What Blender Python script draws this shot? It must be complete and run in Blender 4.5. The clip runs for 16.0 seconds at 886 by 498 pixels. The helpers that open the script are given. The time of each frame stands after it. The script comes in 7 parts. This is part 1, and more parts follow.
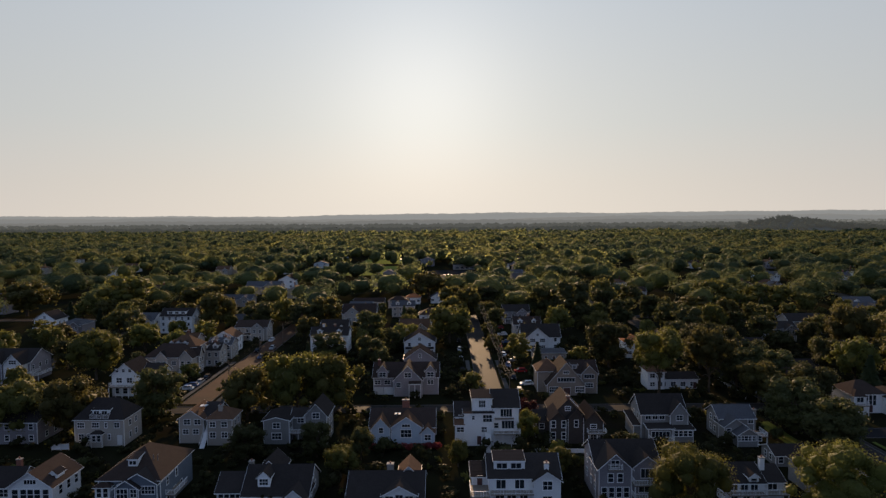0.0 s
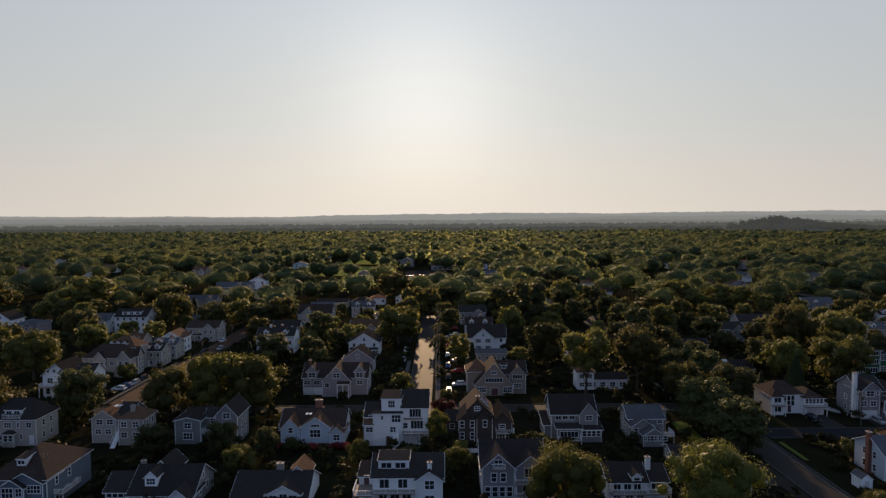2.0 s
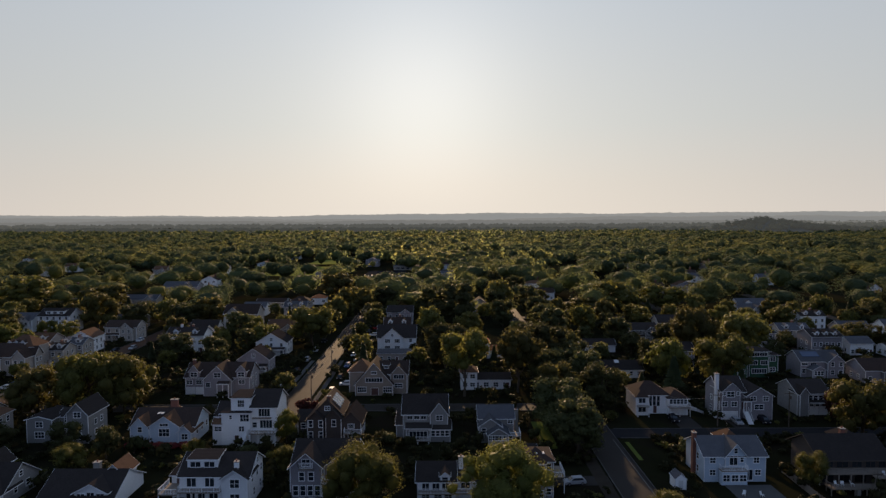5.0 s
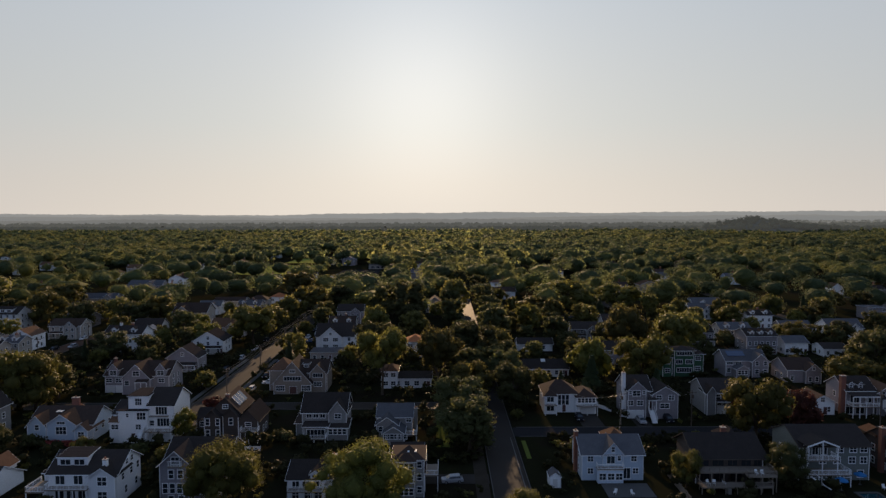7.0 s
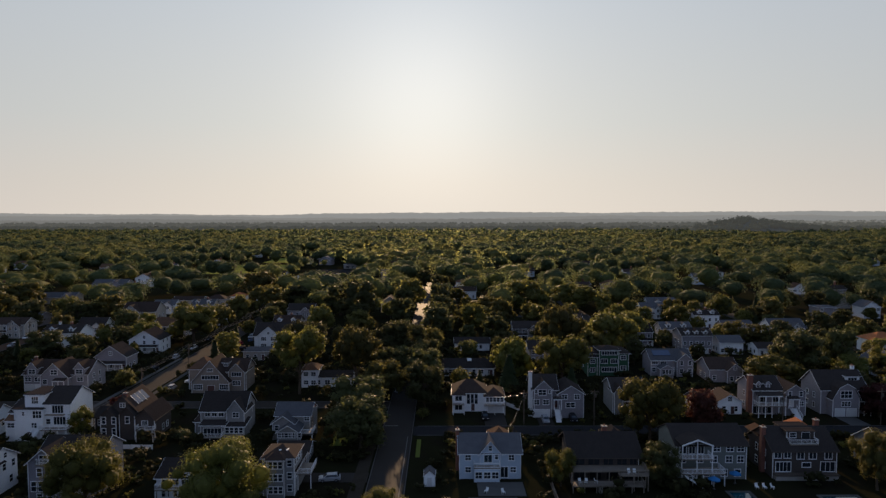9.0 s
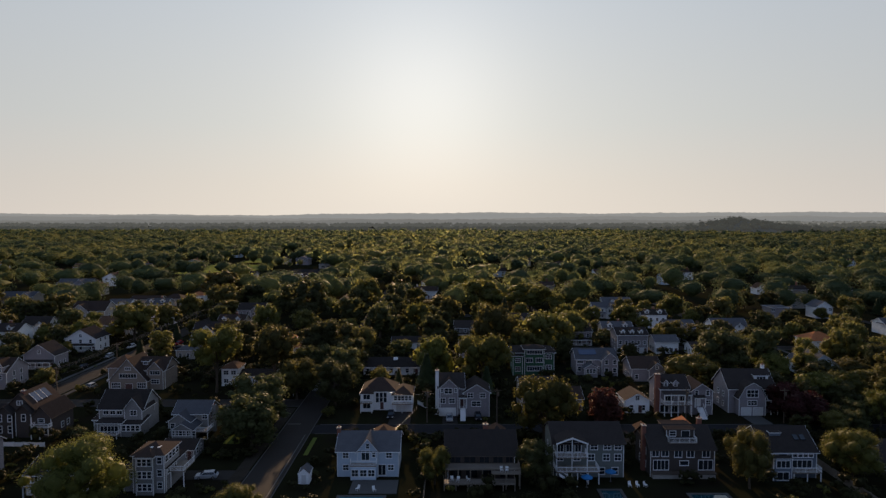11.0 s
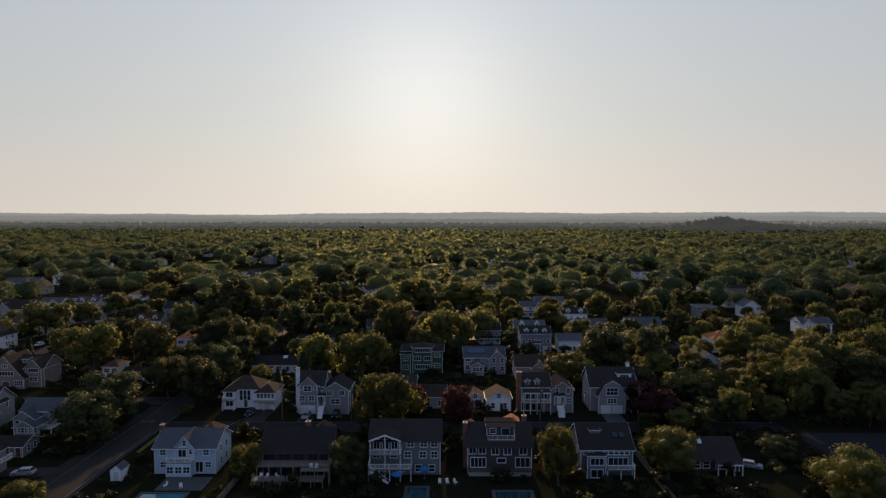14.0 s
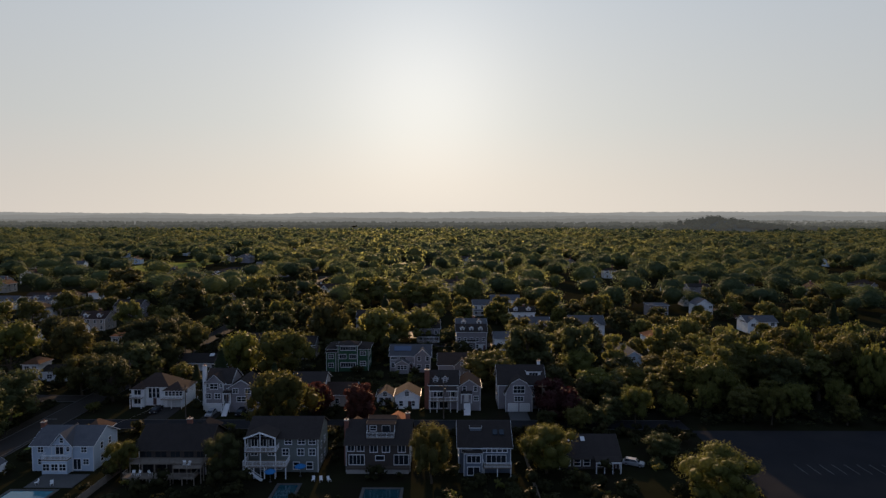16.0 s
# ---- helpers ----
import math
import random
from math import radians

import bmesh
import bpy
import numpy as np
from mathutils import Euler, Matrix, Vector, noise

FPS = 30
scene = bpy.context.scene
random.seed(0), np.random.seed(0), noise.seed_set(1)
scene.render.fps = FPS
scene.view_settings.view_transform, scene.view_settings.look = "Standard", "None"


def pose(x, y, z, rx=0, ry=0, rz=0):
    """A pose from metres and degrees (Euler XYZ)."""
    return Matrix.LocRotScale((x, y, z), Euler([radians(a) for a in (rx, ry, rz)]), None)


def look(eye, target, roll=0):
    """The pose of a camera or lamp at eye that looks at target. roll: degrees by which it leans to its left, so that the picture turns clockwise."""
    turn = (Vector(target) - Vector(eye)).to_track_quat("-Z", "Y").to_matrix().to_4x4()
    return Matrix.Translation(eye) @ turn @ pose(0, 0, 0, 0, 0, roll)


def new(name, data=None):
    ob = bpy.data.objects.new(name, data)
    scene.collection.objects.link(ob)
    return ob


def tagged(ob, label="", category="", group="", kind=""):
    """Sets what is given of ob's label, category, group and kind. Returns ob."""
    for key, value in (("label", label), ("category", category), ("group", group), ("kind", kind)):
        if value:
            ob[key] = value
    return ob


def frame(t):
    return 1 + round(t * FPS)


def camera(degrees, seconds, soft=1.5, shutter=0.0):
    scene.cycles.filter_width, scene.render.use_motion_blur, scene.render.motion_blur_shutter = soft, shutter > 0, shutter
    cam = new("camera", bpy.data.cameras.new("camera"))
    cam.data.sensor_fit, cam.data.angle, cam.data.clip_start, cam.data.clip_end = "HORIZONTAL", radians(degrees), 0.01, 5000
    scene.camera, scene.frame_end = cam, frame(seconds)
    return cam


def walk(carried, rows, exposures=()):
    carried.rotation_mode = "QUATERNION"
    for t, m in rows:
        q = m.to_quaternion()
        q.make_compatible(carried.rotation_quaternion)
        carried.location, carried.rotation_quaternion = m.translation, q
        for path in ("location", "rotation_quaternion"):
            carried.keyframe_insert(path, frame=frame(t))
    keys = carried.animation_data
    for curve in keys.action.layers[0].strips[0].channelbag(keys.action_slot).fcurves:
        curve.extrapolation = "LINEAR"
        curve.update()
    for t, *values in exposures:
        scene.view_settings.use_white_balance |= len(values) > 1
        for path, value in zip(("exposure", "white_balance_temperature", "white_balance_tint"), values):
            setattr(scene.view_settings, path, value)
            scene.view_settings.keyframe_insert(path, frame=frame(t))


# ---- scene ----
cam = camera(72.0, 16.0, 1.35)
METRES, EYE, TILT, LEAN, TURN = 200.0, 55.8, -3.25, 0.35, 0.0
ROWS = [
    (0.0, 0.0, 0.0, 0.0, 0.0, 0.0, -0.0),
    (0.5, 0.0253, -0.0015, 0.0005, -0.0, -0.022, 0.01),
    (1.0, 0.0523, -0.0029, 0.001, -0.022, -0.022, -0.02),
    (1.5, 0.0807, -0.004, 0.001, -0.022, -0.0, -0.01),
    (2.0, 0.11, -0.0054, 0.0012, -0.022, 0.029, -0.01),
    (2.5, 0.1399, -0.0063, 0.0014, -0.029, 0.044, -0.0),
    (3.0, 0.1701, -0.0073, 0.0019, -0.051, 0.044, -0.05),
    (3.5, 0.2008, -0.0084, 0.0021, -0.073, 0.029, -0.06),
    (4.0, 0.2316, -0.0095, 0.0023, -0.08, 0.051, -0.09),
    (6.5, 0.3889, -0.0127, 0.0034, -0.116, -0.065, -0.21),
    (7.0, 0.4208, -0.0134, 0.0032, -0.109, -0.073, -0.23),
    (7.5, 0.4528, -0.0138, 0.0031, -0.109, -0.073, -0.26),
    (8.0, 0.485, -0.014, 0.0031, -0.094, -0.094, -0.26),
    (8.5, 0.5171, -0.0145, 0.0032, -0.094, -0.102, -0.29),
    (9.0, 0.5493, -0.0147, 0.0029, -0.087, -0.087, -0.29),
    (11.5, 0.7107, -0.0157, 0.0006, -0.022, -0.029, -0.37),
    (12.0, 0.7429, -0.016, 0.0005, -0.022, -0.044, -0.38),
    (12.5, 0.7752, -0.016, 0.0002, -0.022, -0.044, -0.38),
    (13.0, 0.8072, -0.016, 0.0, -0.007, -0.036, -0.4),
    (13.5, 0.8393, -0.016, -0.0001, 0.007, -0.051, -0.41),
    (14.0, 0.8715, -0.0157, -0.0004, 0.015, -0.058, -0.4),
    (14.5, 0.9035, -0.015, -0.0009, 0.022, -0.08, -0.41),
    (15.0, 0.9355, -0.0147, -0.0011, 0.036, -0.102, -0.42),
    (15.5, 0.9676, -0.0142, -0.0015, 0.044, -0.109, -0.42),
    (16.0, 0.9998, -0.0139, -0.002, 0.051, -0.116, -0.43),
]
walk(cam, [(t, pose(0, 0, EYE, TILT, LEAN, TURN) @ pose(METRES * x, METRES * y, METRES * z, 90 + pitch, roll, yaw)) for t, x, y, z, yaw, pitch, roll in ROWS])

# ---- world, sun ----
SUN_TURN, SUN_UP = radians(-1.8), radians(11.0)
SUN_WAY = Vector((math.sin(SUN_TURN) * math.cos(SUN_UP), math.cos(SUN_TURN) * math.cos(SUN_UP), math.sin(SUN_UP)))
world = bpy.data.worlds.new("sky")
scene.world = world
world.use_nodes = True
wn, wl = world.node_tree.nodes, world.node_tree.links
wn.clear()
w_out, w_bg, w_sky = wn.new("ShaderNodeOutputWorld"), wn.new("ShaderNodeBackground"), wn.new("ShaderNodeTexSky")
w_sky.sky_type, w_sky.sun_disc = "NISHITA", False
w_sky.sun_elevation, w_sky.sun_rotation = SUN_UP, SUN_TURN
w_sky.altitude, w_sky.air_density, w_sky.dust_density, w_sky.ozone_density = 0, 1.0, 4.0, 1.5
w_tc, w_dot, w_sep = wn.new("ShaderNodeTexCoord"), wn.new("ShaderNodeVectorMath"), wn.new("ShaderNodeSeparateXYZ")
w_dot.operation, w_dot.inputs[1].default_value = "DOT_PRODUCT", SUN_WAY
wl.new(w_tc.outputs["Generated"], w_dot.inputs[0])
wl.new(w_tc.outputs["Generated"], w_sep.inputs[0])


def w_math(op, a, b=0.0):
    q = wn.new("ShaderNodeMath")
    q.operation = op
    for i, v in enumerate((a, b)):
        if isinstance(v, (int, float)):
            q.inputs[i].default_value = v
        else:
            wl.new(v, q.inputs[i])
    return q.outputs[0]


# a hazy evening sky: pale warm horizon, grey-blue above, a soft bright ring round the low sun, dimmer towards the east
w_ramp = wn.new("ShaderNodeValToRGB")
w_ramp.color_ramp.elements[0].position, w_ramp.color_ramp.elements[0].color = 0.0, (0.68, 0.607, 0.52, 1)
w_ramp.color_ramp.elements[1].position, w_ramp.color_ramp.elements[1].color = 1.0, (0.105, 0.172, 0.325, 1)
for at, colour in ((0.05, (0.63, 0.58, 0.51)), (0.14, (0.545, 0.55, 0.525)), (0.34, (0.45, 0.495, 0.545)), (0.6, (0.225, 0.28, 0.37))):
    e = w_ramp.color_ramp.elements.new(at)
    e.color = (*colour, 1)
wl.new(w_sep.outputs["Z"], w_ramp.inputs["Fac"])
off = w_math("SUBTRACT", 1.0, w_dot.outputs["Value"])
ring = w_math("ADD", w_math("MULTIPLY", w_math("EXPONENT", w_math("MULTIPLY", off, -95.0)), 0.125), w_math("MULTIPLY", w_math("EXPONENT", w_math("MULTIPLY", off, -11.0)), 0.105))
east = w_math("SUBTRACT", 0.5, w_math("MULTIPLY", w_dot.outputs["Value"], 0.5))
w_haze = wn.new("ShaderNodeMix")
w_haze.data_type = "RGBA"
w_ring, w_sum, w_all, w_nish = (wn.new("ShaderNodeVectorMath") for _ in range(4))
w_ring.operation = w_nish.operation = "SCALE"
w_sum.operation = w_all.operation = "ADD"
wl.new(w_ramp.outputs["Color"], w_haze.inputs["A"])
w_haze.inputs["B"].default_value = (0.088, 0.163, 0.365, 1)
wl.new(w_math("MULTIPLY", east, w_math("SUBTRACT", 1.0, w_math("MULTIPLY", w_sep.outputs["Z"], 0.65))), w_haze.inputs["Factor"])
w_ring.inputs[0].default_value = (1.02, 1.0, 0.97)
wl.new(ring, w_ring.inputs["Scale"])
wl.new(w_haze.outputs["Result"], w_sum.inputs[0])
wl.new(w_ring.outputs[0], w_sum.inputs[1])
wl.new(w_sky.outputs[0], w_nish.inputs[0])
w_nish.inputs["Scale"].default_value = 0.0009
wl.new(w_sum.outputs[0], w_all.inputs[0])
wl.new(w_nish.outputs[0], w_all.inputs[1])
wl.new(w_all.outputs[0], w_bg.inputs["Color"])
w_bg.inputs["Strength"].default_value = 1.0
wl.new(w_bg.outputs[0], w_out.inputs["Surface"])
sun = new("sun", bpy.data.lights.new("sun", "SUN"))
sun.data.energy, sun.data.angle, sun.data.color = 5.2, radians(0.6), (1.0, 0.665, 0.385)
sun.matrix_world = look(SUN_WAY * 900, (0, 0, 0))
scene.view_settings.exposure = 0.1

# ---- materials ----
def mat(name, colour, rough=0.7, spec=0.3, vary=0.25, size=1.5, bump=0.3, fine=14.0, metal=0.0, course=0.0, lap=0.0, per_object=0.12, stain=None, translucent=0.0):
    """A surface with two scales of variation; lap: height of clapboards, course: height of shingle rows."""
    m = bpy.data.materials.new(name)
    m.use_nodes = True
    n, l = m.node_tree.nodes, m.node_tree.links
    b, out = n["Principled BSDF"], n["Material Output"]
    b.inputs["Roughness"].default_value, b.inputs["Metallic"].default_value = rough, metal
    b.inputs["Specular IOR Level"].default_value = spec
    tc = n.new("ShaderNodeTexCoord")
    big, small = n.new("ShaderNodeTexNoise"), n.new("ShaderNodeTexNoise")
    big.inputs["Scale"].default_value, small.inputs["Scale"].default_value = 1.0 / size, fine
    big.inputs["Detail"].default_value, small.inputs["Detail"].default_value = 3, 2
    info, geo = n.new("ShaderNodeObjectInfo"), n.new("ShaderNodeNewGeometry")
    for t in (big, small):
        l.new(tc.outputs["Object"], t.inputs["Vector"])
    def maths(op, a, c):
        q = n.new("ShaderNodeMath")
        q.operation = op
        for i, v in enumerate((a, c)):
            if isinstance(v, (int, float)):
                q.inputs[i].default_value = v
            else:
                l.new(v, q.inputs[i])
        return q.outputs[0]
    v = maths("ADD", maths("MULTIPLY", big.outputs["Fac"], 0.65), maths("MULTIPLY", small.outputs["Fac"], 0.35))
    v = maths("ADD", 1.0 - vary, maths("MULTIPLY", v, 2 * vary))
    v = maths("MULTIPLY", v, maths("ADD", 1.0 - per_object, maths("MULTIPLY", info.outputs["Random"], 2 * per_object)))
    height = small.outputs["Fac"]
    if lap or course:
        sep = n.new("ShaderNodeSeparateXYZ")
        l.new(tc.outputs["Object"], sep.inputs[0])
        saw = maths("FRACT", maths("MULTIPLY", sep.outputs["Z"], 1.0 / (lap or course)), 0)
        height = maths("ADD", maths("MULTIPLY", small.outputs["Fac"], 0.3), saw)
        edge = maths("LESS_THAN", saw, 0.16)
        v = maths("MULTIPLY", v, maths("SUBTRACT", 1.0, maths("MULTIPLY", edge, 0.22)))
        if course:
            br = n.new("ShaderNodeTexNoise")
            br.inputs["Scale"].default_value, br.inputs["Detail"].default_value = 4.5, 1
            l.new(tc.outputs["Object"], br.inputs["Vector"])
            v = maths("MULTIPLY", v, maths("ADD", 0.72, maths("MULTIPLY", br.outputs["Fac"], 0.56)))
    mix = n.new("ShaderNodeVectorMath")
    mix.operation = "SCALE"
    mix.inputs[0].default_value = colour
    l.new(v, mix.inputs["Scale"])
    col = mix.outputs[0]
    if stain:
        ramp = n.new("ShaderNodeMapRange")
        ramp.inputs[1].default_value, ramp.inputs[2].default_value = 0.48, 0.66
        wide = n.new("ShaderNodeTexNoise")
        wide.inputs["Scale"].default_value, wide.inputs["Detail"].default_value = 0.4 / size, 4
        l.new(tc.outputs["Object"], wide.inputs["Vector"])
        l.new(wide.outputs["Fac"], ramp.inputs[0])
        mc = n.new("ShaderNodeMix")
        mc.data_type = "RGBA"
        l.new(ramp.outputs[0], mc.inputs["Factor"])
        l.new(col, mc.inputs["A"])
        mc.inputs["B"].default_value = (*stain, 1)
        col = mc.outputs["Result"]
    l.new(col, b.inputs["Base Color"])
    bp = n.new("ShaderNodeBump")
    bp.inputs["Strength"].default_value, bp.inputs["Distance"].default_value = bump, 0.03
    l.new(height, bp.inputs["Height"])
    l.new(bp.outputs[0], b.inputs["Normal"])
    return m


def leaf_mat(name, colour, tip, clear=0.45, per_object=0.3, grain=1.0, patch=0.5, lift=0.2, rough=0.7, spec=0.09, glow_through=0.5):
    """Leaves: matt, varied leaf by leaf and tree by tree, with light coming through them."""
    m = bpy.data.materials.new(name)
    m.use_nodes = True
    n, l = m.node_tree.nodes, m.node_tree.links
    b, out = n["Principled BSDF"], n["Material Output"]
    geo, info = n.new("ShaderNodeNewGeometry"), n.new("ShaderNodeObjectInfo")
    tc, no = n.new("ShaderNodeTexCoord"), n.new("ShaderNodeTexNoise")
    no.inputs["Scale"].default_value = patch
    l.new(tc.outputs["Object"], no.inputs["Vector"])
    add = n.new("ShaderNodeMath")
    add.operation = "MULTIPLY_ADD"
    l.new(geo.outputs["Random Per Island"], add.inputs[0])
    add.inputs[1].default_value = 0.3 * grain
    l.new(no.outputs["Fac"], add.inputs[2])
    sub = n.new("ShaderNodeMath")
    sub.operation = "SUBTRACT"
    sub.use_clamp = True
    l.new(add.outputs[0], sub.inputs[0])
    sub.inputs[1].default_value = 0.17 * grain
    mc = n.new("ShaderNodeMix")
    mc.data_type = "RGBA"
    l.new(sub.outputs[0], mc.inputs["Factor"])
    mc.inputs["A"].default_value, mc.inputs["B"].default_value = (*colour, 1), (*tip, 1)
    hs = n.new("ShaderNodeHueSaturation")
    val = n.new("ShaderNodeMapRange")
    val.inputs[3].default_value, val.inputs[4].default_value = 1 - per_object, 1 + per_object
    l.new(info.outputs["Random"], val.inputs[0])
    hue = n.new("ShaderNodeMapRange")
    hue.inputs[3].default_value, hue.inputs[4].default_value = 0.485, 0.51
    l.new(info.outputs["Random"], hue.inputs[0])
    l.new(val.outputs[0], hs.inputs["Value"])
    l.new(hue.outputs[0], hs.inputs["Hue"])
    l.new(mc.outputs["Result"], hs.inputs["Color"])
    tr, mx = n.new("ShaderNodeBsdfTranslucent"), n.new("ShaderNodeAddShader")
    fw, my = n.new("ShaderNodeBsdfRefraction"), n.new("ShaderNodeAddShader")  # light scattered onwards through thin leaves
    fw.inputs["Roughness"].default_value, fw.inputs["IOR"].default_value = 1.0, 1.45
    for share, to in ((1 - clear + lift, b.inputs["Base Color"]), (clear + 0.4 * lift, tr.inputs["Color"]), (glow_through, fw.inputs["Color"])):
        sc = n.new("ShaderNodeVectorMath")
        sc.operation = "SCALE"
        sc.inputs["Scale"].default_value = share
        l.new(hs.outputs[0], sc.inputs[0])
        l.new(sc.outputs[0], to)
    b.inputs["Roughness"].default_value, b.inputs["Specular IOR Level"].default_value = rough, spec
    l.new(b.outputs[0], mx.inputs[0])
    l.new(tr.outputs[0], mx.inputs[1])
    l.new(mx.outputs[0], my.inputs[0])
    l.new(fw.outputs[0], my.inputs[1])
    l.new(my.outputs[0], out.inputs["Surface"])
    return m


WHITE = mat("white_siding", (0.82, 0.83, 0.83), 0.6, vary=0.10, lap=0.16)
CREAM = mat("cream_siding", (0.40, 0.365, 0.325), 0.65, vary=0.12, lap=0.16)
BLUE = mat("pale_blue_siding", (0.50, 0.58, 0.66), 0.6, vary=0.10, lap=0.16)
SLATE = mat("blue_grey_siding", (0.15, 0.18, 0.22), 0.65, vary=0.12, lap=0.16)
GREY = mat("grey_shingle_wall", (0.25, 0.245, 0.24), 0.8, vary=0.22, course=0.18)
TAN = mat("weathered_cedar_shingle", (0.25, 0.21, 0.175), 0.85, vary=0.25, course=0.18)
BROWN = mat("dark_brown_shingle", (0.075, 0.06, 0.052), 0.85, vary=0.25, course=0.18)
GREEN = mat("dark_green_siding", (0.035, 0.098, 0.05), 0.7, vary=0.15, lap=0.16)
MAUVE = mat("mauve_shingle_wall", (0.27, 0.25, 0.265), 0.8, vary=0.18, course=0.18)
SAGE = mat("grey_green_shingle", (0.17, 0.185, 0.17), 0.8, vary=0.2, course=0.18)
TRIM = mat("white_trim_paint", (0.8, 0.8, 0.8), 0.5, vary=0.08)
R_DARK = mat("charcoal_asphalt_shingle", (0.046, 0.039, 0.036), 0.95, 0.0, vary=0.25, course=0.14)
# close to R_DARK, with a glare R_DARK lacks, for slopes meant to look lit
R_BROWN = mat("brown_asphalt_shingle", (0.058, 0.041, 0.034), 0.95, 0.035, vary=0.25, course=0.14)
R_GREY = mat("grey_asphalt_shingle", (0.10, 0.10, 0.108), 0.95, 0.01, vary=0.22, course=0.14)
# orange-brown that paints low sunlight into roofs meant to look lit
R_WARM = mat("sun_tinted_roof_shingle", (0.13, 0.076, 0.049), 0.95, 0.02, vary=0.3, course=0.14)
R_RED = mat("orange_roof_tile", (0.42, 0.16, 0.07), 0.95, 0.03, vary=0.25, course=0.2)
GLASS = mat("window_glass", (0.02, 0.025, 0.03), 0.07, 0.6, vary=0.3, bump=0.02, fine=1.5)
BRICK = mat("red_brick", (0.24, 0.10, 0.07), 0.85, vary=0.3, course=0.075)
STONE = mat("pale_stone", (0.30, 0.28, 0.25), 0.85, vary=0.3, bump=0.6, fine=5)
PLANK = mat("weathered_deck_boards", (0.24, 0.20, 0.16), 0.75, vary=0.3, fine=9)
DARKWOOD = mat("dark_stained_timber", (0.085, 0.065, 0.05), 0.8, vary=0.3, fine=9)
DOOR = mat("dark_door_paint", (0.10, 0.05, 0.045), 0.5)
ASPHALT = mat("worn_asphalt", (0.041, 0.036, 0.032), 0.7, 0.02, vary=0.22, size=6, fine=6, bump=0.25, per_object=0, stain=(0.044, 0.040, 0.037))
# darker than ASPHALT: shade on lot and cross street is in the colour
LOT = mat("darkened_asphalt", (0.028, 0.028, 0.030), 0.95, 0.0, vary=0.3, size=8, fine=5, bump=0.25, per_object=0, stain=(0.036, 0.034, 0.034))
# red-brown asphalt: the low sun's tint is painted into the colour
SUN_ASPHALT = mat("low_sun_tinted_asphalt", (0.088, 0.050, 0.034), 0.85, 0.04, vary=0.25, size=5, fine=6, bump=0.25, per_object=0, stain=(0.07, 0.048, 0.036))
VERGE = mat("trodden_earth", (0.045, 0.038, 0.030), 0.95, 0.0, vary=0.4, size=2.5, fine=5, bump=0.6, per_object=0)
CONCRETE = mat("pale_concrete", (0.09, 0.088, 0.085), 0.9, 0.02, vary=0.2, size=3, fine=8)
KERB = mat("kerb_stone", (0.10, 0.097, 0.094), 0.9, 0.03, vary=0.2)
PAINTLINE = mat("road_paint", (0.14, 0.14, 0.135), 0.8, 0.05, vary=0.35, size=0.8)
# garden shade is put into this near-black grass colour
GRASS = mat("shade_dark_grass", (0.018, 0.018, 0.009), 0.9, 0.0, vary=0.45, size=5, fine=3, bump=0.8, per_object=0, stain=(0.018, 0.015, 0.010))
# lawn and field grass: lighter tones that paint sunlight on the ground
LAWN = mat("sunlit_tone_lawn", (0.10, 0.12, 0.03), 0.9, 0.0, vary=0.3, size=4, fine=4, bump=0.7, per_object=0.1)
FIELD = mat("sunlit_tone_field_grass", (0.20, 0.21, 0.05), 0.9, 0.0, vary=0.2, size=30, fine=0.4, per_object=0)
BARK = mat("tree_bark", (0.09, 0.07, 0.05), 0.9, 0.1, vary=0.35, size=0.6, fine=6, bump=0.8)
WOODPOLE = mat("tarred_pole_wood", (0.11, 0.085, 0.065), 0.85, vary=0.3)
WIRE = mat("black_cable", (0.03, 0.03, 0.03), 0.9, 0.05)
# lighter copy of WIRE: the sun's glint is put into its grey
CABLE = mat("glint_grey_cable", (0.20, 0.19, 0.18), 0.85, 0.05)
METAL = mat("galvanised_metal", (0.45, 0.45, 0.46), 0.4, metal=0.9)
RUBBER = mat("tyre_rubber", (0.02, 0.02, 0.02), 0.8)
POOLWATER = mat("pool_water", (0.012, 0.055, 0.07), 0.05, 0.6, vary=0.1, bump=0.15, fine=2.5)
# brighter copy of the pool water, its lit look put into the colour
POOLBRIGHT = mat("lit_pool_water", (0.04, 0.17, 0.22), 0.08, 0.5, vary=0.1, bump=0.15, fine=2.5)
CANVAS = mat("bright_blue_canvas", (0.02, 0.15, 0.36), 0.7, vary=0.15)
PLASTIC = mat("white_plastic", (0.7, 0.7, 0.69), 0.65)
SOLAR = mat("solar_glass", (0.05, 0.07, 0.12), 0.12, 0.6, vary=0.15, bump=0.02)
CAR_WHITE = mat("white_car_paint", (0.72, 0.72, 0.72), 0.5, 0.3, vary=0.03, bump=0.0)
CAR_DARK = mat("black_car_paint", (0.02, 0.02, 0.024), 0.95, 0.08, vary=0.03, bump=0.0)
CAR_SILVER = mat("silver_car_paint", (0.4, 0.41, 0.43), 0.5, 0.3, vary=0.03, bump=0.0, metal=0.4)
CAR_BLUE = mat("blue_car_paint", (0.05, 0.10, 0.22), 0.5, 0.3, vary=0.03, bump=0.0)
CAR_RED = mat("red_car_paint", (0.30, 0.03, 0.03), 0.95, 0.08, vary=0.03, bump=0.0)
LEAF = leaf_mat("green_leaves", (0.074, 0.076, 0.024), (0.124, 0.114, 0.033), 0.66)
LEAF_DARK = leaf_mat("dark_green_leaves", (0.042, 0.047, 0.019), (0.066, 0.068, 0.025), 0.50, glow_through=0.36)
